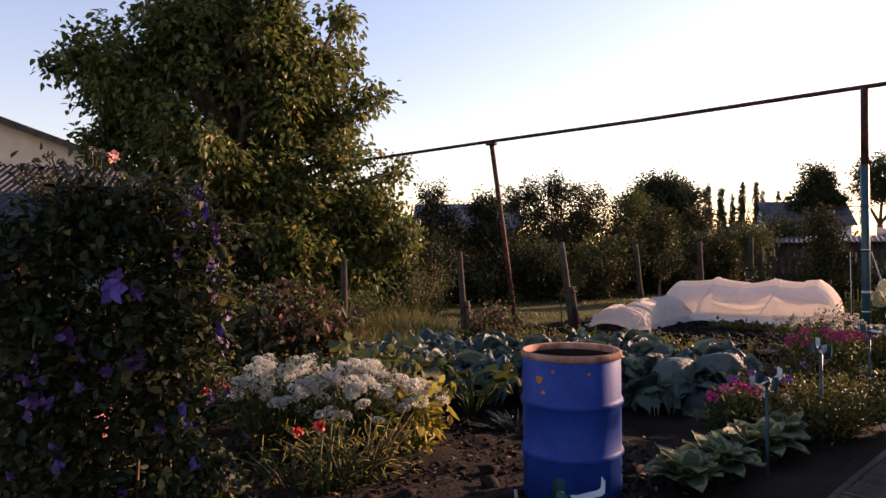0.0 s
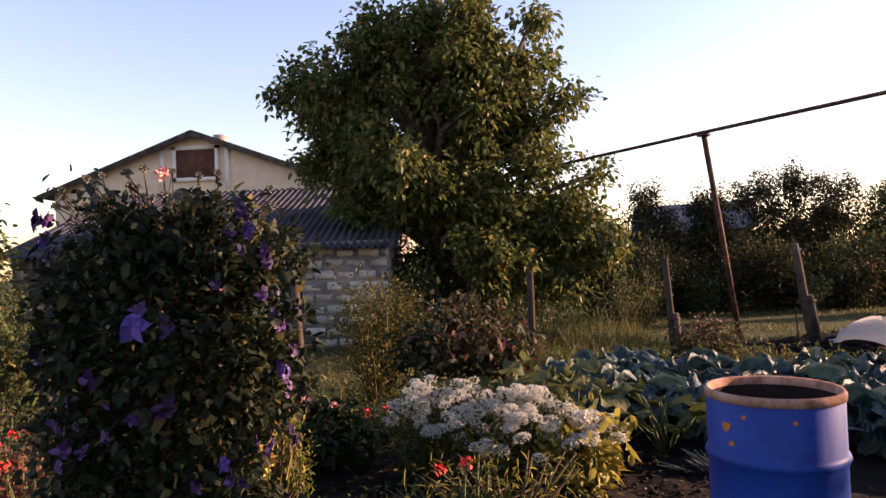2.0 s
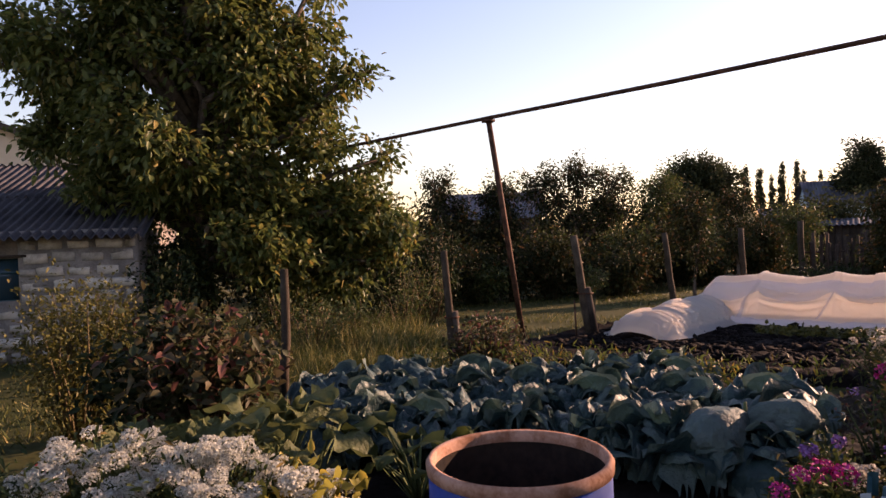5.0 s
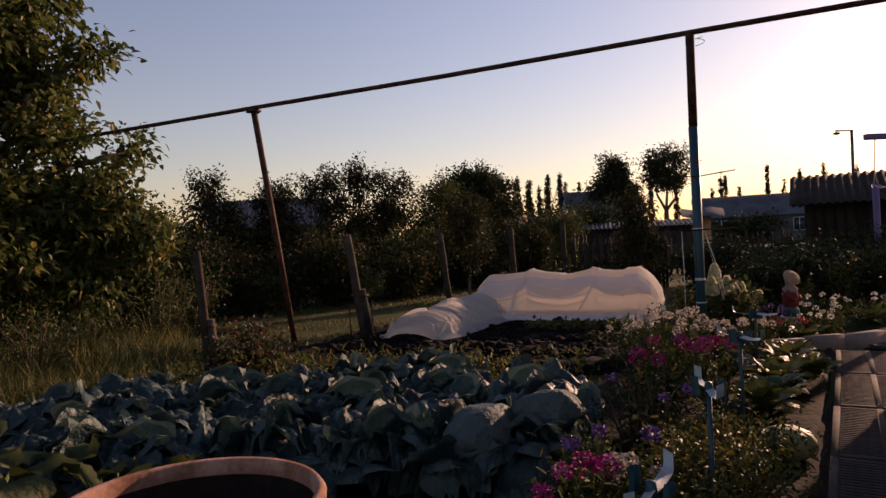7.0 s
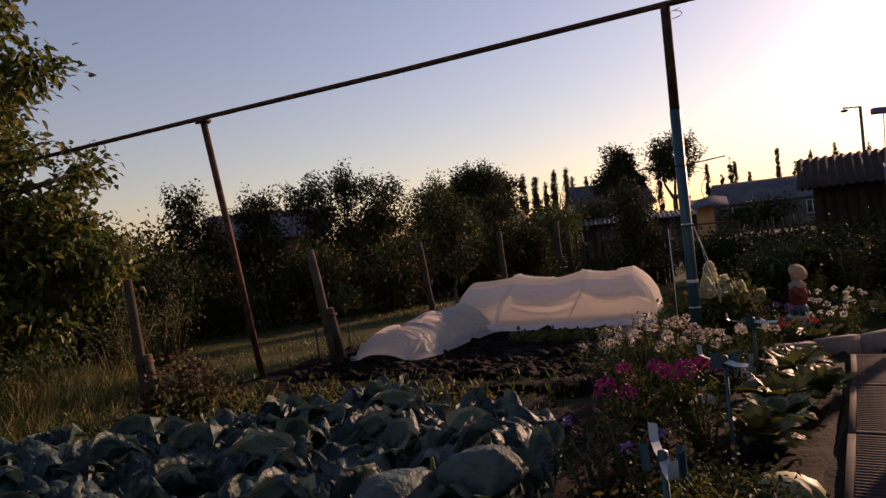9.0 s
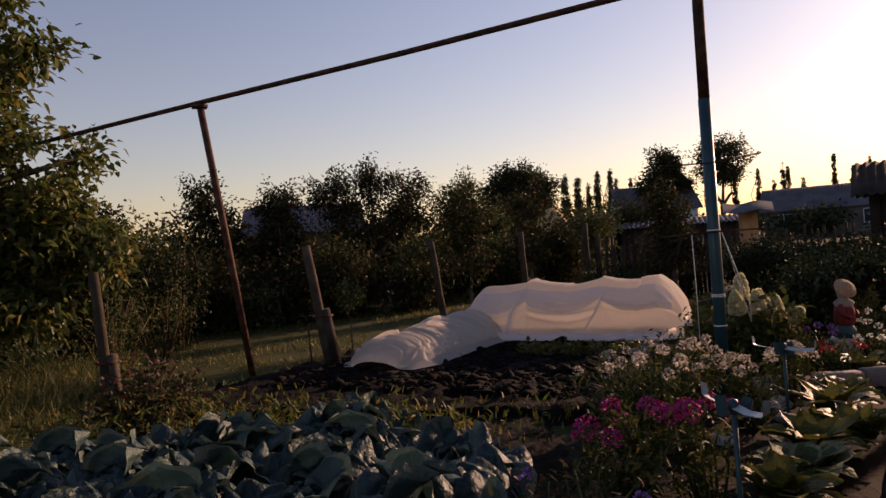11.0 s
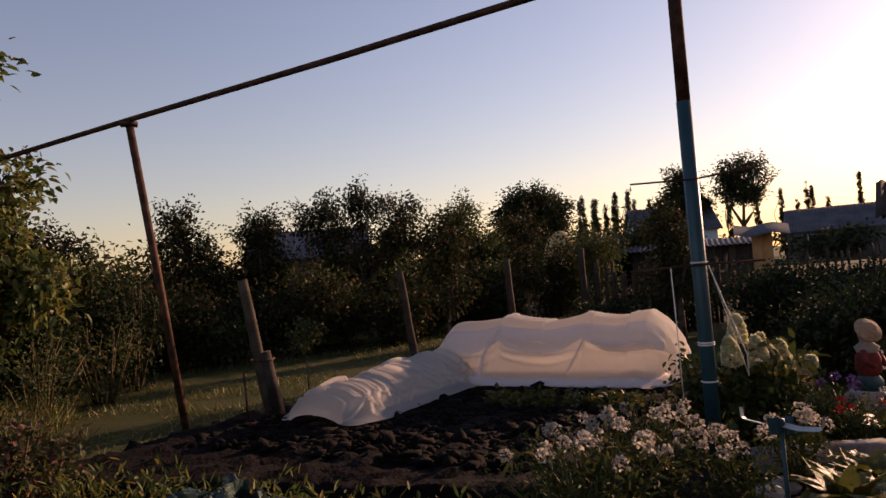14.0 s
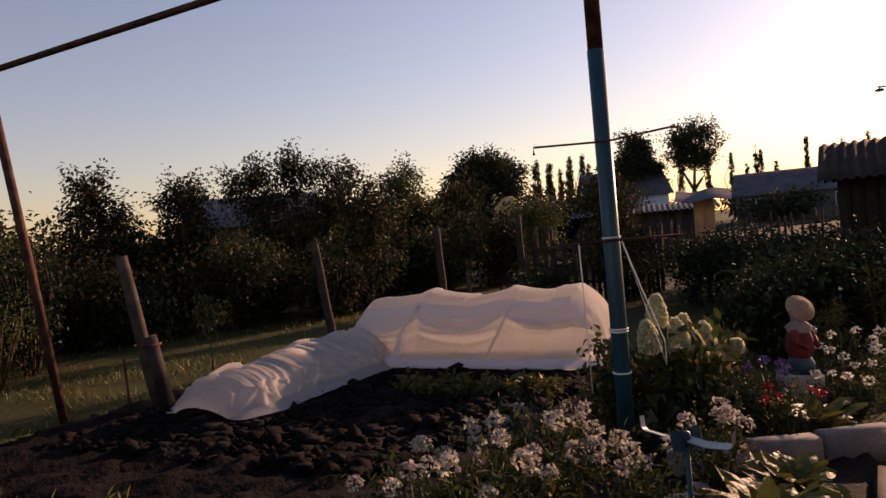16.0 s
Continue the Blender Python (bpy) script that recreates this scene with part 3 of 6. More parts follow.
def grass(name, area, count, seed, length, label, keep=None):
    rng = np.random.default_rng(seed)
    x0, y0, x1, y1 = area
    p = np.stack([rng.uniform(x0, x1, count), rng.uniform(y0, y1, count), np.full(count, -0.03)], 1)
    if keep is not None:
        p = p[keep(p)]
    patch = np.array([noise.noise((a[0] * 0.9, a[1] * 0.9, seed)) for a in p])
    p = p[patch > -0.25]
    hh = 0.5 + np.clip(np.array([noise.noise((a[0] * 0.35, a[1] * 0.35, 7)) for a in p]), -0.4, 0.8)
    w = rng.normal(size=(len(p), 3)) * 0.45 + np.array([0, 0, 1.0])
    rngl = np.random.default_rng(seed + 1)
    n = len(p)
    ln = (length * hh * rngl.uniform(0.5, 1.3, n))[:, None]
    wd = 0.006 + 0.004 * rngl.uniform(0, 1, (n, 1))
    w = unit(w)
    s = unit(np.cross(w, rngl.normal(size=(n, 3))))
    tip = p + w * ln
    tip[:, :2] += rngl.normal(size=(n, 2)) * ln * 0.35
    v = np.stack([p - s * wd, p + s * wd, tip], 1).reshape(-1, 3)
    f = np.arange(n * 3).reshape(-1, 3)
    return tagged(new(name, fastmesh(name, v, f, L["grass"])), label, "grass", kind="stuff")


def fence_side(p):
    """Beyond the line of fence posts."""
    return p[:, 1] > 7.6 + (p[:, 0] + 1.6) * 0.49


ground_sheet()
soil_bed("flower_bed_soil", [(-6, 1.2), (3.0, 3.0), (2.6, 6.2), (-6, 6.0)], "bare brown earth of the flower bed", 1, 0.10, 0.05, 0.02, "dirt")
soil_bed("path_side_soil", [(2.8, 3.05), (9.0, 6.2), (7.8, 7.6), (2.2, 5.4)], "dark earth beside the slatted path", 2, 0.10, 0.05, 0.02, "dirt")
soil_bed("cabbage_soil", [(0.9, 5.5), (4.8, 5.0), (6.2, 7.6), (1.6, 9.6)], "dark damp earth under the cabbages", 3, 0.10, 0.06, 0.035)
soil_bed("dug_soil", [(2.9, 10.0), (6.2, 6.9), (9.8, 8.6), (6.2, 12.0)], "freshly dug black soil in clods", 4, 0.07, 0.10, 0.085)
soil_bed("trodden_earth", [(-3, -4), (12.0, 3.2), (9.2, 6.0), (-4, 1.1)], "trodden earth around the slatted path", 5, 0.15, 0.03, 0.012, "dirt")


def clods(name, area, count, seed, z, size, material, label):
    """Loose lumps of dug soil, joined: far too many to count."""
    rng = np.random.default_rng(seed)
    bm = bmesh.new()
    bmesh.ops.create_icosphere(bm, subdivisions=1, radius=1)
    bm.verts.ensure_lookup_table()
    base = np.array([v.co for v in bm.verts])
    tri = np.array([[v.index for v in f.verts] for f in bm.faces])
    bm.free()
    c = np.array(area, float)
    u, w = rng.uniform(0.03, 0.97, (count, 1)), rng.uniform(0.03, 0.97, (count, 1))
    p = (1 - u) * (1 - w) * c[0] + u * (1 - w) * c[1] + u * w * c[2] + (1 - u) * w * c[3]
    r = np.clip(rng.lognormal(size, 0.6, (count, 1, 1)), 0.008, 0.09)
    v = base[None] * r * rng.uniform(0.45, 1.4, (count, 12, 1)) * np.array([1, 1, 0.65]) * rng.uniform(0.7, 1.4, (count, 1, 3))
    v += np.concatenate([p, np.full((count, 1), z)], 1)[:, None] + np.array([0, 0, 1.0]) * r * 0.2
    f = (np.arange(count)[:, None, None] * len(base) + tri[None]).reshape(-1, 3)
    tagged(new(name, fastmesh(name, v.reshape(-1, 3), f, M[material])), label, "soil", kind="stuff")


clods("soil_clods", [(4.2, 10.2), (6.2, 7.3), (9.5, 8.7), (6.3, 11.7)], 8000, 12, 0.09, -4.0, "soil", "loose black clods of freshly dug soil")
clods("bed_crumbs", [(-2.6, 2.2), (2.6, 3.2), (2.4, 5.6), (-2.8, 5.4)], 5000, 13, 0.022, -4.7, "dirt", "small crumbs of dry earth on the flower bed")


def leaf_litter(area, count, seed):
    """Fallen leaves and dry bits lying on the bed."""
    rng = np.random.default_rng(seed)
    c = np.array(area, float)
    u, w = rng.uniform(0, 1, (count, 1)), rng.uniform(0, 1, (count, 1))
    p = (1 - u) * (1 - w) * c[0] + u * (1 - w) * c[1] + u * w * c[2] + (1 - u) * w * c[3]
    at = np.concatenate([p, rng.uniform(0.03, 0.045, (count, 1))], 1)
    way = rng.normal(size=(count, 3)) * np.array([1, 1, 0.18])
    tagged(new("leaf_litter", leaves_mesh("leaf_litter", rng, at, way, 0.045, 0.022, L["litter"], 0.15, 0.0)), "dry fallen leaves and bits on the flower bed", "leaf litter", kind="stuff")


leaf_litter([(-2.6, 2.4), (2.6, 3.4), (2.4, 5.6), (-2.8, 5.4)], 1100, 14)

soil_bed("yard_earth", [(8.5, 4.9), (20.0, 3.4), (20.0, 5.8), (8.9, 6.1)], "trodden earth in front of the round bed", 6, 0.2, 0.03, 0.010, "dirt")

# ---- slatted path ----
PATH_DIR = math.degrees(math.atan2(0.463, 0.886))


def slat_panel():
    """A slatted floor panel: rails along both sides and the middle, cross slats between them."""
    root = thing("path_panel", (0, 0, 0), "weathered grey slatted floor panel laid on the earth", "path panel", "panels of the path")
    rail = Geo().box((-0.62, -0.022, 0.0), (0.62, 0.022, 0.05), 0.005).mesh("rail", M["grate"])
    for y in (-0.265, 0.0, 0.265):
        child("rail", rail, root, "", pose(0, y, 0))
    end = Geo().box((-0.02, -0.284, 0.0), (0.02, 0.284, 0.046), 0.005).mesh("end_bar", M["grate"])
    for x in (-0.60, 0.60):
        child("end_bar", end, root, "", pose(x, 0, 0))
    slat = Geo().box((-0.012, -0.12, 0.0), (0.012, 0.12, 0.042), 0.003).mesh("slat", M["grate"])
    for i in range(26):
        for y in (-0.1325, 0.1325):
            child("slat", slat, root, "", pose(-0.56 + i * 0.0448, y, 0))
    return root


panel = slat_panel()
for i in range(6):
    d = -4.6 + i * 1.265
    c = (6.45 + 0.886 * d, 4.56 + 0.463 * d, 0.022)
    m = pose(*c, random.uniform(-0.6, 0.6), random.uniform(-0.5, 0.5), PATH_DIR + random.uniform(-1, 1))
    if i == 0:
        panel.matrix_basis = m
    else:
        copy_thing(panel, m)
copy_thing(panel, pose(9.42, 5.42, 0.025, 0.5, 0.4, -10))
copy_thing(panel, pose(10.68, 5.22, 0.025, 0.3, -0.4, -9))
copy_thing(panel, pose(16.8, 8.6, 0.03, 0.5, 0.4, 20))


# ---- house beside the path ----
def house_wall():
    """The house along the path: brown plinth, white siding, dark upper part with a tall glazed strip."""
    root = thing("house", (9.12, 5.06, 0), "white-sided house on a brown plinth beside the path", "house", kind="", rz=PATH_DIR)
    child("plinth", Geo().box((-7.4, -5, -0.05), (0.05, 0, 0.95)).mesh("plinth", M["plinth"]), root, "dark brown plinth")
    g = Geo().box((-7.4, -5, 0.95), (0.0, -0.04, 1.98))
    child("wall", g.mesh("wall", M["siding"]), root, "white siding")
    for k in range(7):
        child("siding_board", Geo().box((-7.4, -0.04, 0.97 + k * 0.143), (0.0, -0.022, 1.105 + k * 0.143), 0.003).mesh("siding_board", M["siding"]), root)
    child("corner_trim", Geo().box((-0.06, -0.045, 0.95), (0.012, -0.015, 1.98)).mesh("corner_trim", M["teal"]), root, "blue corner trim")
    child("roof", Geo().box((-7.6, -5.2, 1.98), (0.10, 0.06, 2.05), 0.01).mesh("roof", M["tin"]), root, "grey eave board")
    up = child("upper_wall", Geo().box((-7.4, -5, 2.05), (-0.40, -0.45, 5.6)).mesh("upper_wall", M["darkwall"]), root, "dark upper storey")
    mast = child("ladder_mast", Geo().box((-0.05, -0.09, 2.05), (-0.02, -0.06, 5.8)).mesh("ladder_mast", M["oldwood"]), root, "narrow dark steel lattice")
    child("upright", Geo().box((-0.05, -0.245, 2.05), (-0.02, -0.205, 5.8)).mesh("upright", M["oldwood"]), mast)
    rung = Geo().box((-0.05, -0.205, -0.02), (-0.02, -0.09, 0.02)).mesh("rung", M["oldwood"])
    for k in range(9):
        child("rung", rung, mast, "", pose(0, 0, 2.15 + k * 0.43))


house_wall()


# ---- block shed and the house behind ----
def corrugated(x0, x1, n, wave, amp, pts, thick=0.012):
    """A corrugated sheet that runs from x0 to x1; pts: the (y, z) line down its slope."""
    xs = np.linspace(x0, x1, n)
    top = np.array([[(x, y, z + amp * math.sin(2 * math.pi * x / wave)) for x in xs] for y, z in pts])
    g = Geo()
    g.sheet(top)
    low = top.copy()
    low[:, :, 2] -= thick
    g.sheet(low[:, ::-1])
    g.sheet(np.stack([low[0], top[0]]))
    return g


def block_shed():
    x0, x1, y0, depth = -8.35, -1.3, 12.78, 4.6
    root = thing("block_shed", (0, 0, 0), "low cinder-block shed with a corrugated grey roof and dark windows", "shed")
    wall = Geo()
    holes = [(-5.75, -5.08, 0.9, 1.53), (-3.97, -2.93, 0.92, 1.55), (-7.55, -7.05, 0.95, 1.45)]
    cuts = sorted({x0, x1, *[h[0] for h in holes], *[h[1] for h in holes]})
    for a, b in zip(cuts[:-1], cuts[1:]):
        hs = [h for h in holes if h[0] <= a and h[1] >= b]
        if hs:
            wall.box((a, y0 + 0.012, -0.05), (b, y0 + 0.25, hs[0][2]))
            wall.box((a, y0 + 0.012, hs[0][3]), (b, y0 + 0.25, 1.95))
        else:
            wall.box((a, y0 + 0.012, -0.05), (b, y0 + 0.25, 1.95))
    wall.box((x0, y0 + 0.25, -0.05), (x0 + 0.25, y0 + depth, 1.95))
    wall.box((x1 - 0.25, y0 + 0.25, -0.05), (x1, y0 + depth, 1.95))
    wall.box((x0, y0 + depth - 0.25, -0.05), (x1, y0 + depth, 3.0))
    body = child("wall", wall.mesh("wall", M["mortar"]), root, "mortar-smeared block wall")
    rng = np.random.default_rng(5)
    shapes = []
    for k in range(5):
        g = Geo().box((0, 0, 0), (0.385, 0.05, 0.16), 0.016)
        v = g.v[0]
        v += rng.normal(size=v.shape) * 0.011
        shapes.append(g.mesh("block", M["block"]))
    for r in range(9):
        z = 0.02 + r * 0.205
        x = x0 + 0.02 - (r % 2) * 0.2
        while x < x1 - 0.1:
            w = 0.385
            a, b = max(x, x0 + 0.005), min(x + w, x1 - 0.005)
            clash = [h for h in holes if a < h[1] + 0.01 and b > h[0] - 0.01 and z < h[3] + 0.12 and z + 0.18 > h[2]]
            if clash:
                h = clash[0]
                if a < h[0] - 0.09:
                    b = h[0] - 0.01
                elif b > h[1] + 0.09:
                    a = h[1] + 0.01
                else:
                    a = b
            if b - a > 0.08:
                child("block", shapes[rng.integers(5)], body, "", Matrix.LocRotScale(Vector((a + rng.uniform(0, 0.03), y0 - rng.uniform(-0.004, 0.012), z + rng.uniform(0, 0.02))), Euler((rng.normal() * 0.01, rng.normal() * 0.008, rng.normal() * 0.01)), ((b - a) / 0.385 * rng.uniform(0.72, 0.98), 1, rng.uniform(0.72, 1.06))))
            x += w + 0.018
    for i, h in enumerate(holes):
        wn_ = child("window", Geo().box((h[0], y0 + 0.10, h[2]), (h[1], y0 + 0.115, h[3])).mesh("window", M["glass"]), root, "dark dusty window pane")
        fr = Geo()
        for a in np.linspace(h[0], h[1], 3 if i != 1 else 4):
            fr.box((a - 0.014, y0 + 0.075, h[2]), (a + 0.014, y0 + 0.125, h[3]))
        for zz in (h[2], (h[2] + 2 * h[3]) / 3, h[3]):
            fr.box((h[0], y0 + 0.078, zz - 0.014), (h[1], y0 + 0.122, zz + 0.014))
        child("frame", fr.mesh("frame", M["teal"]), wn_, "peeling blue-green frame")
        child("lintel", Geo().box((h[0] - 0.15, y0 - 0.02, h[3] + 0.01), (h[1] + 0.12, y0 + 0.02, h[3] + 0.05), 0.006).mesh("lintel", M["oldwood"]), root, "weathered plank lintel")
    rng = np.random.default_rng(6)
    for row, (ya, yb, za, zb) in enumerate(((y0 - 0.28, y0 + 2.0, 1.84, 2.62), (y0 + 1.85, y0 + 4.25, 2.60, 3.42))):
        x = x0 - 0.25
        while x < x1 + 0.1:
            xb = min(x + 1.13, x1 + 0.3)
            dz = rng.normal() * 0.008
            pts = [(ya + (yb - ya) * s, za + (zb - za) * s + dz - 0.02 * math.sin(math.pi * s)) for s in (0, 0.33, 0.66, 1)]
            child("roof_sheet", corrugated(x, xb, 64, 0.1413, 0.034, pts).mesh("roof_sheet", M["slate"], True), root, "", pose(0, rng.normal() * 0.015, 0))
            x += 1.06
    pts = [(y0 + 4.2, 3.44), (y0 + 6.6, 2.5)]
    child("roof_sheet", corrugated(x0 - 0.25, x1 + 0.3, 400, 0.1413, 0.026, pts).mesh("roof_sheet", M["slate"], True), root)
    child("gable", Geo().box((x0 + 0.02, y0 + 0.3, 1.9), (x0 + 0.2, y0 + 0.5, 2.0)).mesh("gable", M["mortar"]), root)


block_shed()


def gable_house():
    """The taller house behind the shed; its gable faces the garden."""
    root = thing("gable_house", (-9.7, 25.1, 0), "cream-plastered house gable with a boarded attic window", "house")
    half, eave, apex = 5.3, 4.55, 6.55
    g = Geo()
    v = [(-half, 0, -0.05), (half, 0, -0.05), (half, 0, eave), (0, 0, apex), (-half, 0, eave)]
    v += [(x, 9.0, z) for x, y, z in v]
    me = bpy.data.meshes.new("wall")
    me.from_pydata(v, [], [(0, 1, 2, 3, 4), (9, 8, 7, 6, 5), (1, 6, 7, 2), (0, 4, 9, 5)])
    me.materials.append(M["plaster"])
    child("wall", me, root, "cream plaster")
    for s in (-1, 1):
        pts = [(0, apex + 0.02), (s * (half + 0.5), eave - 0.17)]
        q = np.array([[(x, y, z) for y in (-0.35, 9.3)] for x, z in pts])
        g = Geo().sheet(q)
        q2 = q.copy()
        q2[:, :, 2] += 0.09
        g.sheet(q2[:, ::-1])
        g.sheet(np.stack([q[:, 0], q2[:, 0]]))
        child("roof", g.mesh("roof", M["slate"]), root, "grey roof slope")
        child("barge_board", Geo().sheet(np.array([[(0, -0.36, apex - 0.12), (0, -0.36, apex + 0.1)], [(s * (half + 0.5), -0.36, eave - 0.3), (s * (half + 0.5), -0.36, eave - 0.08)]])).mesh("barge_board", M["oldwood"]), root, "brown barge board")
    w = child("attic_window", Geo().box((-0.72, -0.05, 4.95), (0.78, 0.02, 5.98), 0.01).mesh("attic_window", M["brownboard"]), root, "boarded brown attic hatch")
    fr = Geo()
    for lo, hi in (((-0.84, -0.10, 4.8), (-0.70, 0.0, 6.1)), ((0.76, -0.10, 4.8), (0.90, 0.0, 6.1)), ((-0.84, -0.1, 4.8), (0.9, 0.0, 4.95)), ((-0.84, -0.1, 5.97), (0.9, 0.0, 6.1))):
        fr.box(lo, hi, 0.01)
    child("frame", fr.mesh("frame", M["trimw"]), w, "flaking white frame")
    for x in (-1.25, 1.2):
        child("pilaster", Geo().box((x - 0.09, -0.07, 4.5), (x + 0.09, 0.0, 6.05), 0.01).mesh("pilaster", M["trimw"]), root)
    child("chimney", Geo().box((0.25, 1.2, 6.3), (0.65, 1.6, 6.75), 0.02).mesh("chimney", M["kerb"]), root)


gable_house()


# ---- gas pipe on posts ----
def gas_pipe():
    root = thing("gas_pipe", (0, 0, 0), "thin rusty overhead gas pipe running on steel posts", "pipe")
    a, b = np.array([4.09, 11.7, 3.47]), np.array([7.45, 6.82, 3.55])
    d = (b - a) / np.linalg.norm(b - a)
    pts = [a - d * 12, a - d * 6, a, (a + b) / 2 - np.array([0, 0, 0.015]), b, b + d * 3.2, b + d * 6.0]
    child("pipe", Geo().tube(pts, 0.030, 10).mesh("pipe", M["rust"], True), root)
    g = Geo().tube([(4.46, 11.48, -0.05), (4.28, 11.59, 1.7), (4.09, 11.7, 3.45)], 0.044, 10)
    child("post", g.mesh("post", M["rust"], True), root, "leaning rusty steel post")
    child("bracket", Geo().box((4.0, 11.63, 3.40), (4.18, 11.77, 3.44), 0.005).mesh("bracket", M["rust"]), root)
    p2 = child("post", Geo().tube([(7.453, 6.823, 3.53), (7.475, 6.85, 2.53)], 0.047, 12).mesh("post", M["rust"], True), root, "rusty upper half of the post")
    child("painted_sleeve", Geo().tube([(7.475, 6.85, 2.53), (7.49, 6.86, 1.2), (7.495, 6.865, -0.05)], [0.051, 0.051, 0.052], 12).mesh("painted_sleeve", M["teal"], True), root, "teal-painted lower part of the post")
    view = np.array([0.82, -0.57, 0])
    child("hooked_rod", Geo().tube([np.array([7.44, 6.79, 1.98]) - view * 0.42 - np.array([0, 0, 0.04]), np.array([7.44, 6.79, 1.985]) - view * 0.42, np.array([7.44, 6.79, 1.98]), np.array([7.44, 6.79, 2.03]) + view * 0.40], 0.007, 6).mesh("hooked_rod", M["rust"]), root)
    child("cross_rod", Geo().tube([np.array([7.44, 6.79, 1.385]) - view * 0.46, np.array([7.44, 6.79, 1.40]), np.array([7.44, 6.79, 1.40]) + view * 0.40], 0.009, 6).mesh("cross_rod", M["rust"]), root)
    for z in (1.40, 1.415, 0.85, 0.865, 0.60):
        child("string_tie", Geo().lathe([(0.053, z - 0.006), (0.060, z), (0.053, z + 0.006)], 12, (7.49, 6.86, 0)).mesh("string_tie", M["string"]), root, "white string tie")
    child("string", Geo().tube([(7.50, 6.79, 1.40), (7.60, 6.76, 1.1), (7.78, 6.78, 0.75), (7.8, 6.8, 0.6)], 0.005, 5).mesh("string", M["string"]), root, "slack white string")
    child("string", Geo().tube([(7.27, 6.9, 1.39), (7.28, 6.9, 0.9), (7.30, 6.92, 0.5)], 0.004, 5).mesh("string", M["string"]), root, "slack white string")
    g = Geo()
    t = np.linspace(0, 9, 40)
    g.tube(np.stack([7.45 + 0.10 * d[0] + 0.045 * np.cos(t), 6.82 + 0.10 * d[1] + 0.045 * np.sin(t), 3.5 - t * 0.012], 1), 0.004, 4)
    child("wire_coil", g.mesh("wire_coil", M["string"]), root, "loose wire wound round the pipe")


gas_pipe()


# ---- fence posts ----
def fence_post(top, foot, r, stub, seed):
    rng = np.random.default_rng(seed)
    root = thing("fence_post", (foot[0], foot[1], 0), "grey weathered round wooden fence post, leaning a little", "fence post", "posts of the garden fence")
    t = np.array([top[0] - foot[0], top[1] - foot[1], top[2]])
    pts = [t * s + np.append(rng.normal(size=2) * 0.008, 0) for s in (-0.05, 0.25, 0.5, 0.75, 1.0)]
    child("pole", Geo().tube(pts, r * np.array([1.12, 1.05, 1.0, 0.95, 0.88]), 9).mesh("pole", M["post"], True), root)
    if stub:
        o = np.array([0.06, -0.02, 0])
        child("stub", Geo().tube([o + t * s for s in (-0.06, 0.25, stub)], [r * 1.25, r * 1.15, r * 1.1], 8).mesh("stub", M["oldwood"], True), root, "dark stub lashed to the pole")
        child("wire_lash", Geo().lathe([(r * 2.0, -0.012), (r * 2.1, 0), (r * 2.0, 0.012)], 10).mesh("wire_lash", M["rust"]), root, "", Matrix.Translation(Vector(tuple(t * stub * 0.9 + o / 2))))


for i, (tp, ft, r, stub) in enumerate((
        ((-3.6, 6.2, 1.05), (-3.58, 6.2), 0.07, 0), ((-1.65, 7.2, 1.33), (-1.6, 7.2), 0.05, 0), ((0.82, 8.28, 1.35), (0.78, 8.28), 0.045, 0),
        ((2.76, 9.64, 1.44), (2.84, 9.64), 0.048, 0.48), ((5.06, 10.86, 1.57), (5.30, 10.86), 0.062, 0.5), ((7.33, 12.05, 1.56), (7.52, 12.05), 0.055, 0.0),
        ((9.58, 12.95, 1.60), (9.62, 12.95), 0.06, 0.3), ((11.62, 13.67, 1.70), (11.62, 13.67), 0.065, 0.0))):
    fence_post(tp, ft, r, stub, 20 + i)


# ---- drum ----
def drum():
    root = thing("drum", (1.44, 3.53, 0.0), "open blue steel drum with a rusty rim, standing on the earth", "drum")
    R = 0.286
    prof = [(R - 0.015, 0.02), (R, 0.03)]
    for zc in (0.30, 0.59):
        prof += [(R, zc - 0.028), (R + 0.008, zc - 0.016), (R + 0.014, zc), (R + 0.008, zc + 0.016), (R, zc + 0.028)]
    prof += [(R, 0.845), (R - 0.004, 0.85), (R - 0.010, 0.85), (R - 0.010, 0.03), (0.01, 0.03)]
    child("shell", Geo().lathe(prof, 56).mesh("shell", M["drumblue"], True), root, "blue painted shell with two rolled hoops")
    rim = [(R - 0.004, 0.838), (R + 0.006, 0.842), (R + 0.008, 0.868), (R - 0.002, 0.882), (R - 0.016, 0.876), (R - 0.016, 0.842)]
    child("rim", Geo().lathe(rim, 56).mesh("rim", M["drumrust"], True), root, "rusty rolled rim")
    # extra inner sheet, coloured near-black to stand for shade in the hollow
    child("lining", Geo().lathe([(R - 0.0125, 0.86), (R - 0.0125, 0.06), (0.0, 0.055)], 40).mesh("lining", M["drumshade"], True), root, "rusty inside, darkened for the shade of the hollow")
    rng = np.random.default_rng(8)
    for a, z, s in ((205, 0.735, 0.024), (210, 0.67, 0.015), (222, 0.79, 0.012), (262, 0.78, 0.012)):
        n = 9
        pts = []
        rad = s * rng.uniform(0.6, 1.3, n)
        for k in range(n):
            t = 2 * math.pi * k / n
            aa = math.radians(a) + rad[k] * math.cos(t) / R
            pts.append(((R + 0.003) * math.cos(aa), (R + 0.003) * math.sin(aa), z + rad[k] * math.sin(t)))
        me = bpy.data.meshes.new("rust_patch")
        me.from_pydata(pts, [], [tuple(range(n))])
        me.materials.append(M["orange"])
        child("rust_patch", me, root, "orange rust patch")


drum()


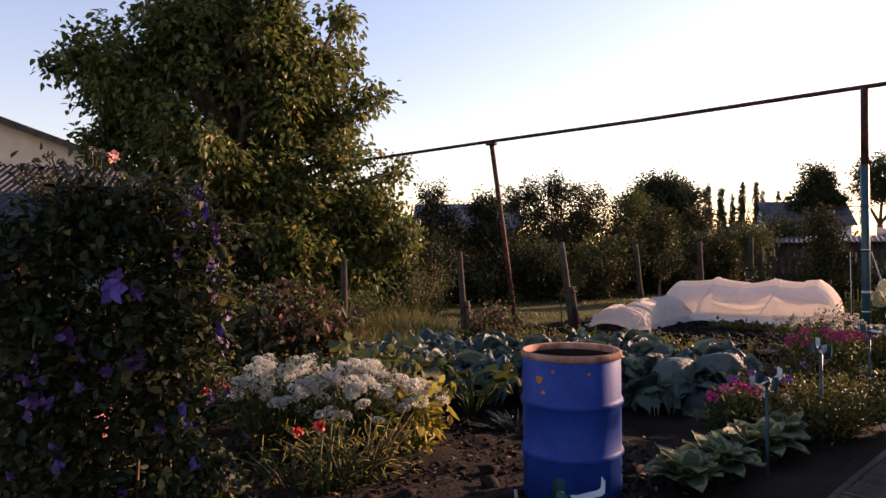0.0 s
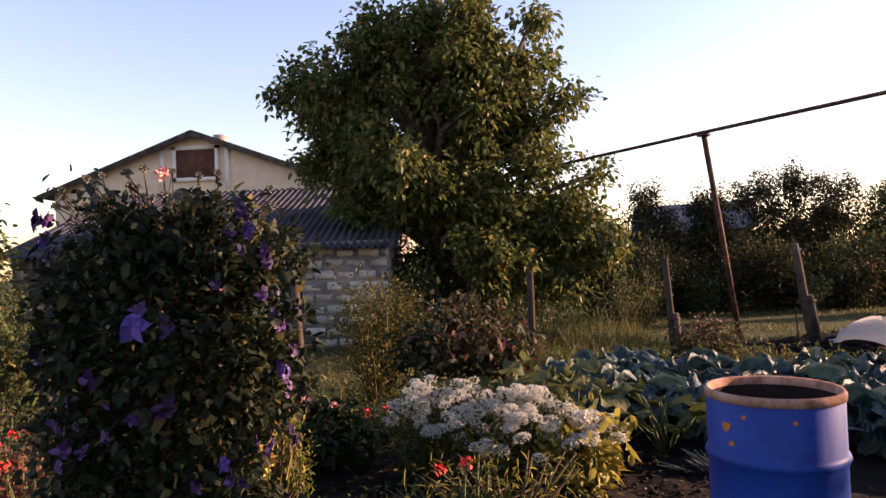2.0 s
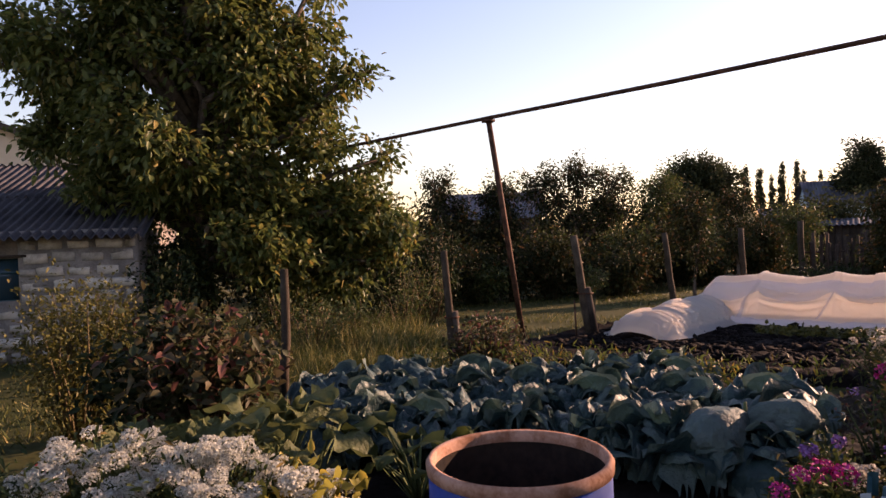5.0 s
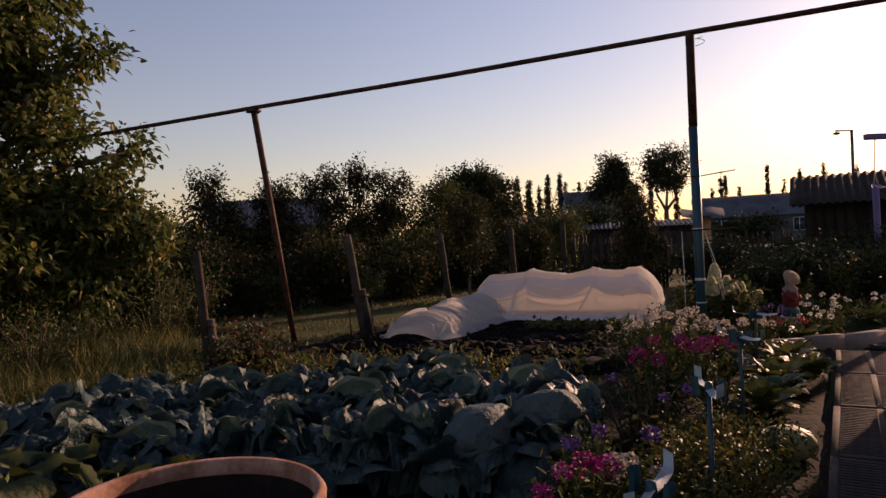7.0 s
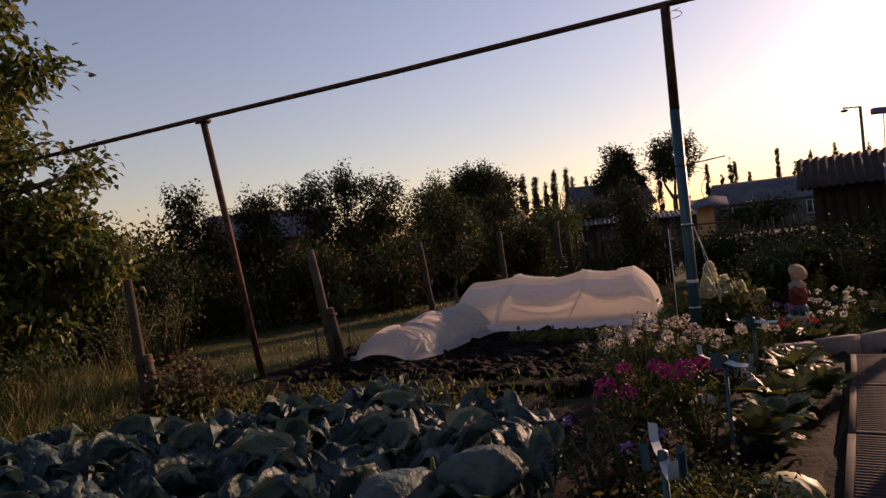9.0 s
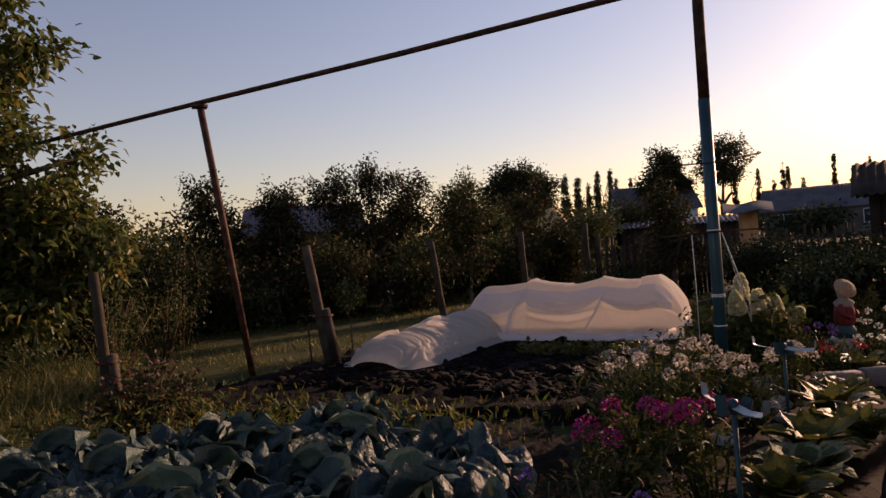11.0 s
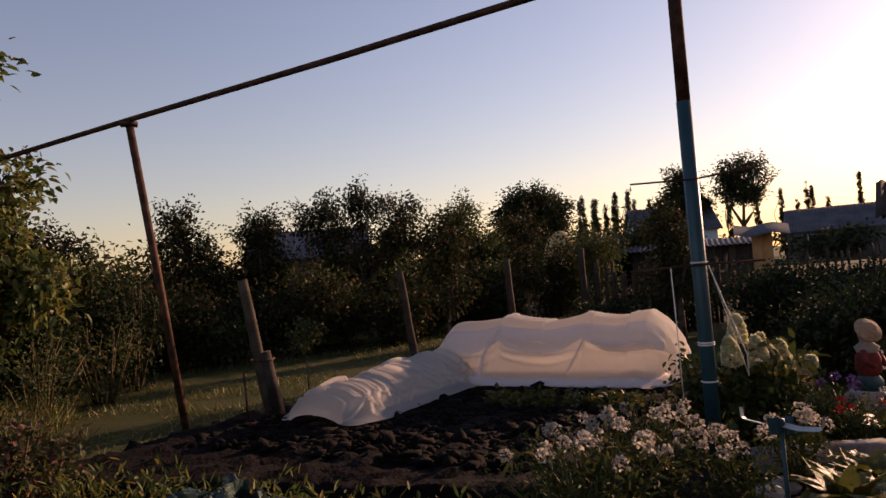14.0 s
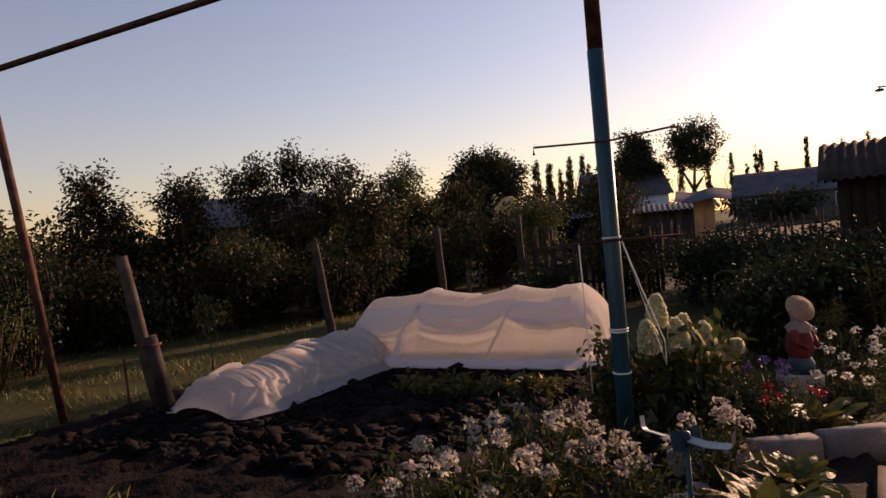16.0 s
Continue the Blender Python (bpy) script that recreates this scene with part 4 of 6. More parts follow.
# ---- fleece tunnels ----
def tunnel(name, ends, width, heights, label, seed, sag, hoops, flat, folds, swags, dent, crease):
    """White fleece laid over hoops: arches between the two ends, sagging between hoops, with folds that run down from the hoops
    and swags that hang between them."""
    rng = np.random.default_rng(seed)
    a, b = np.array(ends[0], float), np.array(ends[1], float)
    ln = np.linalg.norm(b - a)
    d = (b - a) / ln
    s = np.array([d[1], -d[0]])
    root = thing(name, (a[0], a[1], 0.125), label, "garden tunnel")
    nu, nv = 190, 110
    pitch = ln / hoops
    # folds: start at a hoop's crown or a peg at the hem, run slantwise across a side
    lines = []
    for side in (-1, 1):
        for k in range(folds):
            x0 = pitch * rng.integers(0, hoops + 1) + rng.normal() * 0.03 if swags else rng.uniform(0, ln)
            x1 = x0 + rng.normal() * 0.42
            lines.append((side, x0, x1, rng.uniform(0.018, 0.042), crease * rng.uniform(0.5, 1.2), rng.uniform(0.6, 1.0), rng.uniform(-0.12, 0.12)))
    hang = [(side, rng.integers(0, hoops), rng.uniform(0.60, 0.92), rng.uniform(0.06, 0.22), rng.uniform(0.03, 0.05), rng.uniform(0.025, 0.05)) for side in (-1, 1) for k in range(swags)]
    grid = np.zeros((nu + 1, nv + 1, 3))
    for i in range(nu + 1):
        u = i / nu
        x = u * ln
        e = min(u, 1 - u) * ln
        close = min(1.0, e / 0.30) ** 0.45
        k = u * hoops
        fr = k - math.floor(k)
        dip = math.sin(math.pi * fr) ** 0.8
        h = (heights[0] * (1 - u) + heights[1] * u) * (0.25 + 0.75 * close) * (1 + 0.06 * noise.noise((round(k) * 3.1, seed, 2)))
        w = width / 2 * (0.66 + 0.34 * close) * (1 + 0.06 * noise.noise((u * 4, seed, 9)))
        for j in range(nv + 1):
            v = j / nv * 2 - 1
            t = math.pi * (v + 1) / 2
            c, sn = -math.cos(t), math.sin(t)
            q = (abs(c) ** flat + abs(sn) ** flat) ** (-1 / flat)
            y = w * c * q * (1.0 - 0.22 * max(0.0, sn)) * (1.12 + 0.25 * max(0, abs(v) - 0.88) / 0.12)
            z = max(0.0, (h - sag * dip * (0.8 + 0.3 * noise.noise((u * 5, seed, 1.5))) * sn) * sn * q)
            side = -1 if v < 0 else 1
            up = min(1.0, 2 * (1 - abs(v)))
            off = 0.010 * noise.noise((x * 4, v * 4, seed)) + 0.005 * noise.noise((x * 13, v * 11, seed + 8))
            off -= dent * dip * math.sin(math.pi * min(1.0, up)) ** 0.8 * (1 - 0.5 * abs(sn) ** 4)
            for sd, x0, x1, wd, am, reach, bow in lines:
                if sd == side and up > 1 - reach:
                    f = (x - (x0 + (x1 - x0) * (1 - up) + bow * math.sin(math.pi * up))) / (wd * (0.7 + 1.1 * (1 - up)))
                    if abs(f) < 3:
                        off += am * (math.exp(-f * f) - 0.45 * math.exp(-(f - 1.5) ** 2)) * min(1.0, (up - 1 + reach) * 5)
            for sd, cell, v0, drop, wd, am in hang:
                if sd == side and cell == math.floor(k):
                    f = (up - (v0 - drop * 4 * fr * (1 - fr))) / wd
                    if abs(f) < 3:
                        off += am * (math.exp(-f * f) - 0.5 * math.exp(-(f + 1.4) ** 2)) * math.sin(math.pi * fr) ** 0.5
            if abs(v) > 0.86:
                off += 0.03 * noise.noise((x * 7, v * 3, seed + 3)) * (abs(v) - 0.86) / 0.14
            off *= min(1.0, h / 0.5)
            xy = d * (x + 0.02 * noise.noise((x * 5, v * 5, seed + 5))) + s * (y + off * c * 1.2)
            grid[i, j] = (xy[0], xy[1], max(0.004 + 0.01 * max(0, noise.noise((x * 9, v * 9, seed)) + 0.3), z + off * sn))
    child("fleece", Geo().sheet(grid).mesh("fleece", M["cloth"], True), root, "creased white fleece sheet")
    nrm = unit(np.cross(np.gradient(grid, axis=0), np.gradient(grid, axis=1)))
    nrm *= np.sign((nrm * np.array([0, 0, 1.0])).sum(2).mean())

    def on(x, up, side, lift):
        """A place on the sheet: x along it, up from hem (0) to crown (1) on one side, lifted off it."""
        fi = min(max(x / ln, 0.0), 1.0) * nu
        fj = min(max(((1 - up / 2) * side + 1) / 2, 0.0), 1.0) * nv
        i0, j0 = min(int(fi), nu - 1), min(int(fj), nv - 1)
        du, dv = fi - i0, fj - j0
        mixed = [(1 - du) * ((1 - dv) * m[i0, j0] + dv * m[i0, j0 + 1]) + du * ((1 - dv) * m[i0 + 1, j0] + dv * m[i0 + 1, j0 + 1]) for m in (grid, nrm)]
        return mixed[0] + mixed[1] * lift

    # doubled cloth: a turned-down flap along the crown and pleats pinched at the hoops; its greyer colour paints in
    # fold shade
    if swags:
        for side in (-1, 1):
            rows = []
            for i in range(121):
                x = ln * (0.04 + 0.92 * i / 120)
                fr = x / pitch - math.floor(x / pitch)
                low = 0.80 - 0.26 * (4 * fr * (1 - fr)) * (0.75 + 0.4 * noise.noise((math.floor(x / pitch) * 5.3, side, seed))) + 0.05 * noise.noise((x * 6, side, seed))
                rows.append([on(x, low + (1.12 - low) * q / 8, side, 0.007 + 0.016 * math.sin(q * 1.3 + x * 3) ** 2 * (q < 7)) for q in range(9)])
            child("flap", Geo().sheet(np.array(rows)).mesh("flap", M["shaded_fold_cloth"], True), root, "turned-down double layer along the crown")
            rows = [[on(ln * i / 120, (0.13 + 0.05 * noise.noise((ln * i / 120 * 5, side, seed + 1))) * q / 5, side, 0.008 + 0.02 * abs(noise.noise((ln * i / 20, q * 0.9, seed + 2)))) for q in range(6)] for i in range(121)]
            child("hem", Geo().sheet(np.array(rows)).mesh("hem", M["shaded_fold_cloth"], True), root, "bunched double hem on the soil")
        # strips laid along the fold lines, greyed to draw their shading
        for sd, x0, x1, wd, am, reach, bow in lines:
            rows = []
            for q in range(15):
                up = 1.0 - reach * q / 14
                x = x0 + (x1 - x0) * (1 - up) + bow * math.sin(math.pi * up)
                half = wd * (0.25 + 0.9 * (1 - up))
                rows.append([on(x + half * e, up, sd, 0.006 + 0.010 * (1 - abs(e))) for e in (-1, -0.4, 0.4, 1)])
            child("pleat", Geo().sheet(np.array(rows)).mesh("pleat", M["shaded_fold_cloth"], True), root)
    for i in range(1, hoops):
        u = i / hoops
        h = (heights[0] * (1 - u) + heights[1] * u) * 0.80
        t = np.linspace(0, math.pi, 14)
        pts = [(d[0] * u * ln + s[0] * -math.cos(q) * width * 0.40, d[1] * u * ln + s[1] * -math.cos(q) * width * 0.40, max(-0.02, h * math.sin(q) ** 0.7 - 0.07)) for q in t]
        child("hoop", Geo().tube(pts, 0.006, 5).mesh("hoop", M["rust"]), root, "thin wire hoop")
    return root


tunnel("low_tunnel", ((5.5, 9.95), (8.1, 11.5)), 0.90, (0.31, 0.42), "low tunnel of crumpled white fleece over the black soil", 3, 0.02, 2, 2.2, 52, 0, 0.015, 0.034)
tunnel("tall_tunnel", ((7.7, 11.5), (9.42, 9.05)), 1.05, (0.74, 0.80), "tall tunnel of white fleece draped over hoops", 11, 0.09, 3, 3.0, 13, 6, 0.05, 0.03)

# ---- trees ----
def garden_tree():
    """The big fruit tree: a full crown, widest in its upper half, with sprays that stand out of its outline."""
    rng = np.random.default_rng(31)
    heights = [0.7, 1.3, 2.0, 2.5, 3.3, 4.0, 4.7, 5.3, 6.1, 6.9]
    left = [-0.6, -0.9, -1.7, -2.2, -2.6, -2.7, -3.0, -2.8, -1.8, -0.3]
    right = [2.2, 3.2, 3.6, 3.2, 3.1, 2.9, 2.9, 2.6, 2.2, 1.8]
    lobes = []
    for k in range(84):
        z = 1.1 + 5.35 * ((k + rng.uniform(0, 1)) / 84)
        r = rng.uniform(0.5, 0.8)
        a, b = np.interp(z, heights, left) + r, np.interp(z, heights, right) - r
        u = rng.uniform(-1, 1)
        x = (a + b) / 2 + u * (b - a) / 2
        y = rng.uniform(-1, 1) * 1.75 * math.sqrt(max(0.05, 1 - u * u)) * math.sin(math.pi * min(0.85, max(0.25, z / 7.4)))
        lobes.append((x, y, z, r, r, r * 0.8))
    for x, z, r in ((-3.1, 4.95, 0.38), (-2.2, 5.75, 0.38), (-1.6, 6.0, 0.3), (3.2, 3.12, 0.38), (3.55, 1.75, 0.4), (2.7, 4.7, 0.4), (2.1, 6.35, 0.34), (0.9, 6.9, 0.5), (0.1, 6.8, 0.42), (2.2, 5.4, 0.42), (-2.5, 3.5, 0.4), (3.1, 2.3, 0.5), (2.6, 1.9, 0.6), (3.2, 1.25, 0.55), (2.3, 1.0, 0.6), (1.2, 0.95, 0.6), (2.9, 2.9, 0.45), (-2.3, 4.6, 0.6), (-1.6, 5.3, 0.6), (-2.7, 5.2, 0.45), (-0.7, 5.9, 0.6), (-2.2, 3.9, 0.55)):
        lobes.append((x, rng.uniform(-0.4, 0.4), z, r, r, r * 0.8))
    tree("garden_tree", (-0.45, 14.1, 0), lobes, "broad leafy fruit tree with green and yellowing leaves", 31, L["walnut"], 1500, 42, 0.15, 0.09, 0.36, 0.17, 1.3, shell=0.25, leader=5.6)


garden_tree()
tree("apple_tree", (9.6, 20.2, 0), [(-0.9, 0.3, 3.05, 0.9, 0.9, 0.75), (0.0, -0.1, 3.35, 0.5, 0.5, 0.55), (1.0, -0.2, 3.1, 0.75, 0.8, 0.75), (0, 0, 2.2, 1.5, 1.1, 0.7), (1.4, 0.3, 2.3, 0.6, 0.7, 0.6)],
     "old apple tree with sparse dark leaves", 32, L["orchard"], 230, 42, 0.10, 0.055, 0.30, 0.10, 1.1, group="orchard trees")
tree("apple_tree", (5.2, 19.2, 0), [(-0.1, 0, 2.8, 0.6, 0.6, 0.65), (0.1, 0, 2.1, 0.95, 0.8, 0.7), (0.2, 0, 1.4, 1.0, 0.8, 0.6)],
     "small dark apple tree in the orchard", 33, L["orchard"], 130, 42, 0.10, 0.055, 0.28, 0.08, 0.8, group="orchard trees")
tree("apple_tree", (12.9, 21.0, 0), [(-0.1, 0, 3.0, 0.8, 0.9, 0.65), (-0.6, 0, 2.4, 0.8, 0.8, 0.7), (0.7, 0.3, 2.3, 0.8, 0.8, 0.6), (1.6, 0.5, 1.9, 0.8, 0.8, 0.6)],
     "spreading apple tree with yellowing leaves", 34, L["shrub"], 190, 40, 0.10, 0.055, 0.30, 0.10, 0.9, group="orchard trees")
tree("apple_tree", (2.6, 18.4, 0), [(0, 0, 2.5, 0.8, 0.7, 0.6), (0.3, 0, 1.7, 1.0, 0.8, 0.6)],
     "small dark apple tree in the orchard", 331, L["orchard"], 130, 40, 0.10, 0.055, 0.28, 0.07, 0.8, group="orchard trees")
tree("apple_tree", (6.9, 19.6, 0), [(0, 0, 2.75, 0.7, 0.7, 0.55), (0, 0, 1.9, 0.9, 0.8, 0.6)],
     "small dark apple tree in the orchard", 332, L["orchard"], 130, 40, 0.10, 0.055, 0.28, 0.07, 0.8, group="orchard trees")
tree("young_tree", (8.35, 12.7, 0), [(0, 0, 1.9, 0.42, 0.42, 0.55), (0, 0, 1.25, 0.45, 0.45, 0.45)],
     "young slim fruit tree beyond the fence", 35, L["orchard"], 70, 34, 0.08, 0.045, 0.2, 0.035, 0.7, group="young fruit trees")
tree("young_tree", (12.0, 16.2, 0), [(0, 0, 2.0, 0.55, 0.55, 0.7), (0, 0, 1.2, 0.5, 0.5, 0.4)],
     "young slim fruit tree beyond the fence", 36, L["orchard"], 80, 34, 0.09, 0.05, 0.22, 0.04, 0.7, group="young fruit trees")
tree("young_tree", (14.2, 16.4, 0), [(0, 0, 1.7, 0.6, 0.55, 0.6), (0, 0, 1.1, 0.5, 0.5, 0.4)],
     "young slim fruit tree beyond the fence", 37, L["shrub"], 80, 34, 0.09, 0.05, 0.22, 0.04, 0.6, group="young fruit trees")
tree("sapling", (6.0, 12.1, 0), [(0, 0, 0.85, 0.22, 0.22, 0.22)], "thin sapling in the grass", 38, L["shrub"], 16, 24, 0.06, 0.03, 0.12, 0.012, 0.5, group="young fruit trees")
tree("pear_tree", (12.7, 12.4, 0), [(0, 0, 1.7, 0.45, 0.45, 0.45), (0.1, 0.1, 1.1, 0.6, 0.6, 0.5), (0.1, 0.2, 2.05, 0.22, 0.22, 0.25)],
     "sparse garden tree behind the post", 39, L["orchard"], 120, 30, 0.09, 0.05, 0.3, 0.06, 0.7, group="young fruit trees")
tree("side_tree", (-9.4, 11.2, 0), [(0, 0, 2.5, 1.5, 1.3, 0.9), (1.2, -0.5, 1.7, 1.4, 1.1, 0.9), (-1.6, 0, 2.1, 1.5, 1.3, 1.0), (0.4, 0.2, 3.1, 0.8, 0.8, 0.5), (0.2, -0.4, 1.0, 1.8, 1.0, 0.8)],
     "leafy tree beside the shed", 40, L["walnut"], 380, 44, 0.13, 0.07, 0.34, 0.12, 0.7)
tree("side_tree", (-12.8, 11.6, 0), [(0, 0, 2.4, 2.0, 1.6, 1.1), (0.5, 0, 3.2, 1.2, 1.2, 0.7), (0.4, -0.3, 1.2, 2.0, 1.2, 0.9)],
     "leafy tree beside the shed", 41, L["orchard"], 280, 44, 0.14, 0.08, 0.36, 0.12, 0.8)
for i, (x, y, h) in enumerate(((-6.6, 9.6, 1.5), (-7.6, 9.2, 1.7), (-8.8, 9.0, 1.6), (-5.6, 8.6, 1.1))):
    shrub("side_bush", (x, y, 0), (0.8, 0.7, h), "leafy green bush beside the shed", 730 + i, L["shrub"], 2200, 0.09, 0.05, 18, group="bushes beside the shed", shape=0.5)
# undergrowth along the far side of the grass
rng_u = np.random.default_rng(77)
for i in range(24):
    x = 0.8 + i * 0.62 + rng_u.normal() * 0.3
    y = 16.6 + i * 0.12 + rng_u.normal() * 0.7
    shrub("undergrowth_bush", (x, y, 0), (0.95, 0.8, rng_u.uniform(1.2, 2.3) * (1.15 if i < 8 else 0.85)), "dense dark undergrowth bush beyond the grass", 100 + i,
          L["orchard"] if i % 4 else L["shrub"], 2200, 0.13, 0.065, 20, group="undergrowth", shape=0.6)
for i in range(18):
    x = 0.0 + i * 1.35 + rng_u.normal() * 0.5
    shrub("undergrowth_bush", (x, 23.0 + rng_u.normal() * 1.0, 0), (1.4, 1.0, rng_u.uniform(2.0, 3.0)), "dense dark undergrowth bush beyond the grass", 130 + i, L["far"], 2000, 0.19, 0.10, 16, group="undergrowth", shape=0.6)
for i, (x, y, h) in enumerate(((2.0, 12.6, 0.7), (1.2, 11.4, 0.8), (2.9, 13.2, 1.1), (0.2, 11.0, 0.7), (-0.4, 11.8, 0.8), (3.6, 14.4, 1.2), (0.9, 13.0, 1.0), (-1.2, 12.3, 0.7))):
    shrub("weed_bush", (x, y, 0), (0.55, 0.5, h), "tall grey-green weeds under the tree", 150 + i, L["shrub"], 900, 0.07, 0.028, 16, category="weeds", group="weeds under the tree", shape=0.5)

# far trees and poplars
tree("willow", (34.2, 49.3, 0), [(0, 0, 6.1, 2.6, 2.6, 2.1), (-1.9, 0, 5.2, 2.1, 2.2, 2.0), (1.8, 0, 5.3, 2.0, 2, 1.7), (0.2, 0, 3.6, 3.2, 2.5, 1.8), (-2.6, 0, 3.2, 1.4, 1.4, 1.6)], "large round willow in the distance", 42, L["far"], 420, 44, 0.30, 0.15, 0.7, 0.4, 2.0, group="distant trees")
for i, (x, y, sx, z) in enumerate(((44.9, 44.0, 1.7, 6.6), (51.4, 44.0, 2.5, 7.7), (47.6, 46, 1.5, 5.6))):
    tree("distant_tree", (x, y, 0), [(0, 0, z, sx, sx, 1.6), (-1.0, 0, z - 1.4, 1.6, 1.4, 1.2), (1.2, 0, z - 1.8, 1.3, 1.2, 1.0)], "distant tree with a bare trunk and domed crown", 43 + i, L["far"], 170, 40, 0.28, 0.14, 0.6, 0.25, 3.2, group="distant trees")


def poplar(x, y, h, seed):
    tree("poplar", (x, y, 0), [(0, 0, h * 0.42, 0.30, 0.30, h * 0.32), (0, 0, h * 0.72, 0.20, 0.20, h * 0.24), (0.05, 0, h * 0.93, 0.06, 0.06, h * 0.07)], "tall narrow poplar on the skyline", seed, L["far"], 90, 24, 0.24, 0.12, 0.2, 0.12, h * 0.2, group="poplars on the skyline")


rng_p = np.random.default_rng(9)
for i, (x, h) in enumerate(((51.4, 8.0), (52.1, 8.7), (52.9, 8.9), (53.6, 8.4), (54.6, 7.6), (56.9, 8.3), (57.5, 9.3), (58.3, 9.2), (59.1, 9.4), (60.0, 8.6), (61.6, 8.2))):
    poplar(x + rng_p.normal() * 0.1, 66.0 + rng_p.normal() * 0.5, h, 60 + i)
for i in range(22):
    a = radians(50 + i * 1.1 + rng_p.normal() * 0.6)
    poplar(2 + 95 * math.sin(a), 3 + 95 * math.cos(a), rng_p.uniform(6.5, 9.5), 1080 + i)
for i in range(16):
    a = radians(8 + i * 4.0 + rng_p.normal())
    d = rng_p.uniform(60, 85)
    shrub("distant_thicket", (2 + d * math.sin(a), 3 + d * math.cos(a), 0), (4.5, 3.0, rng_p.uniform(2.2, 3.6)), "low dark thicket in the distance", 170 + i, L["far"], 900, 0.55, 0.3, 14, group="distant thickets", shape=0.5)

# ---- shrubs along the fence ----
shrub("golden_shrub", (-0.95, 7.9, 0), (0.5, 0.45, 1.35), "twiggy shrub with small golden-green leaves", 201, L["goldbush"], 7000, 0.048, 0.024, 30, shape=0.7, loose=1.2)
shrub("russet_shrub", (0.17, 6.9, 0), (0.60, 0.5, 1.05), "leafy shrub turning russet and brown", 202, L["russet"], 2600, 0.10, 0.068, 20, shape=0.5)
shrub("russet_shrub", (-0.25, 7.1, 0), (0.45, 0.4, 0.95), "dark green leafy part of the russet shrub", 203, L["dark"], 1300, 0.09, 0.05, 16, shape=0.5)
shrub("currant_bush", (3.15, 9.2, 0), (0.45, 0.4, 0.68), "low currant bush beside a fence post", 204, L["russet"], 1300, 0.065, 0.045, 16)
for i, (x, y, sx, h) in enumerate(((11.6, 8.5, 0.9, 0.95), (12.8, 8.9, 1.0, 1.1), (13.2, 7.8, 1.0, 1.0), (14.4, 8.6, 1.1, 1.25), (15.2, 10.6, 1.0, 1.1), (16.0, 9.4, 1.1, 1.2), (13.9, 13.4, 0.9, 1.0), (16.5, 11.8, 1.2, 1.2), (16.4, 13.4, 1.0, 1.1), (11.2, 12.6, 0.7, 0.8), (10.9, 8.2, 0.6, 0.85), (12.0, 7.9, 0.8, 1.0), (13.6, 9.4, 0.9, 1.15), (13.7, 11.5, 0.7, 1.15), (14.4, 11.9, 0.6, 1.1), (13.4, 6.9, 0.7, 0.6), (14.8, 7.3, 0.8, 0.7), (16.4, 7.9, 0.9, 0.75), (17.6, 7.2, 1.0, 0.6))):
    shrub("berry_shrub", (x, y, 0), (sx, sx * 0.85, h), "dense dark berry bush behind the flower bed", 210 + i, L["dark"], 2200, 0.09, 0.05, 18, group="berry bushes", shape=0.6)
shrub("vine_bush", (7.85, 7.35, 0), (0.2, 0.2, 0.75), "climbing shrub behind the teal post", 222, L["bed"], 900, 0.07, 0.04, 12)


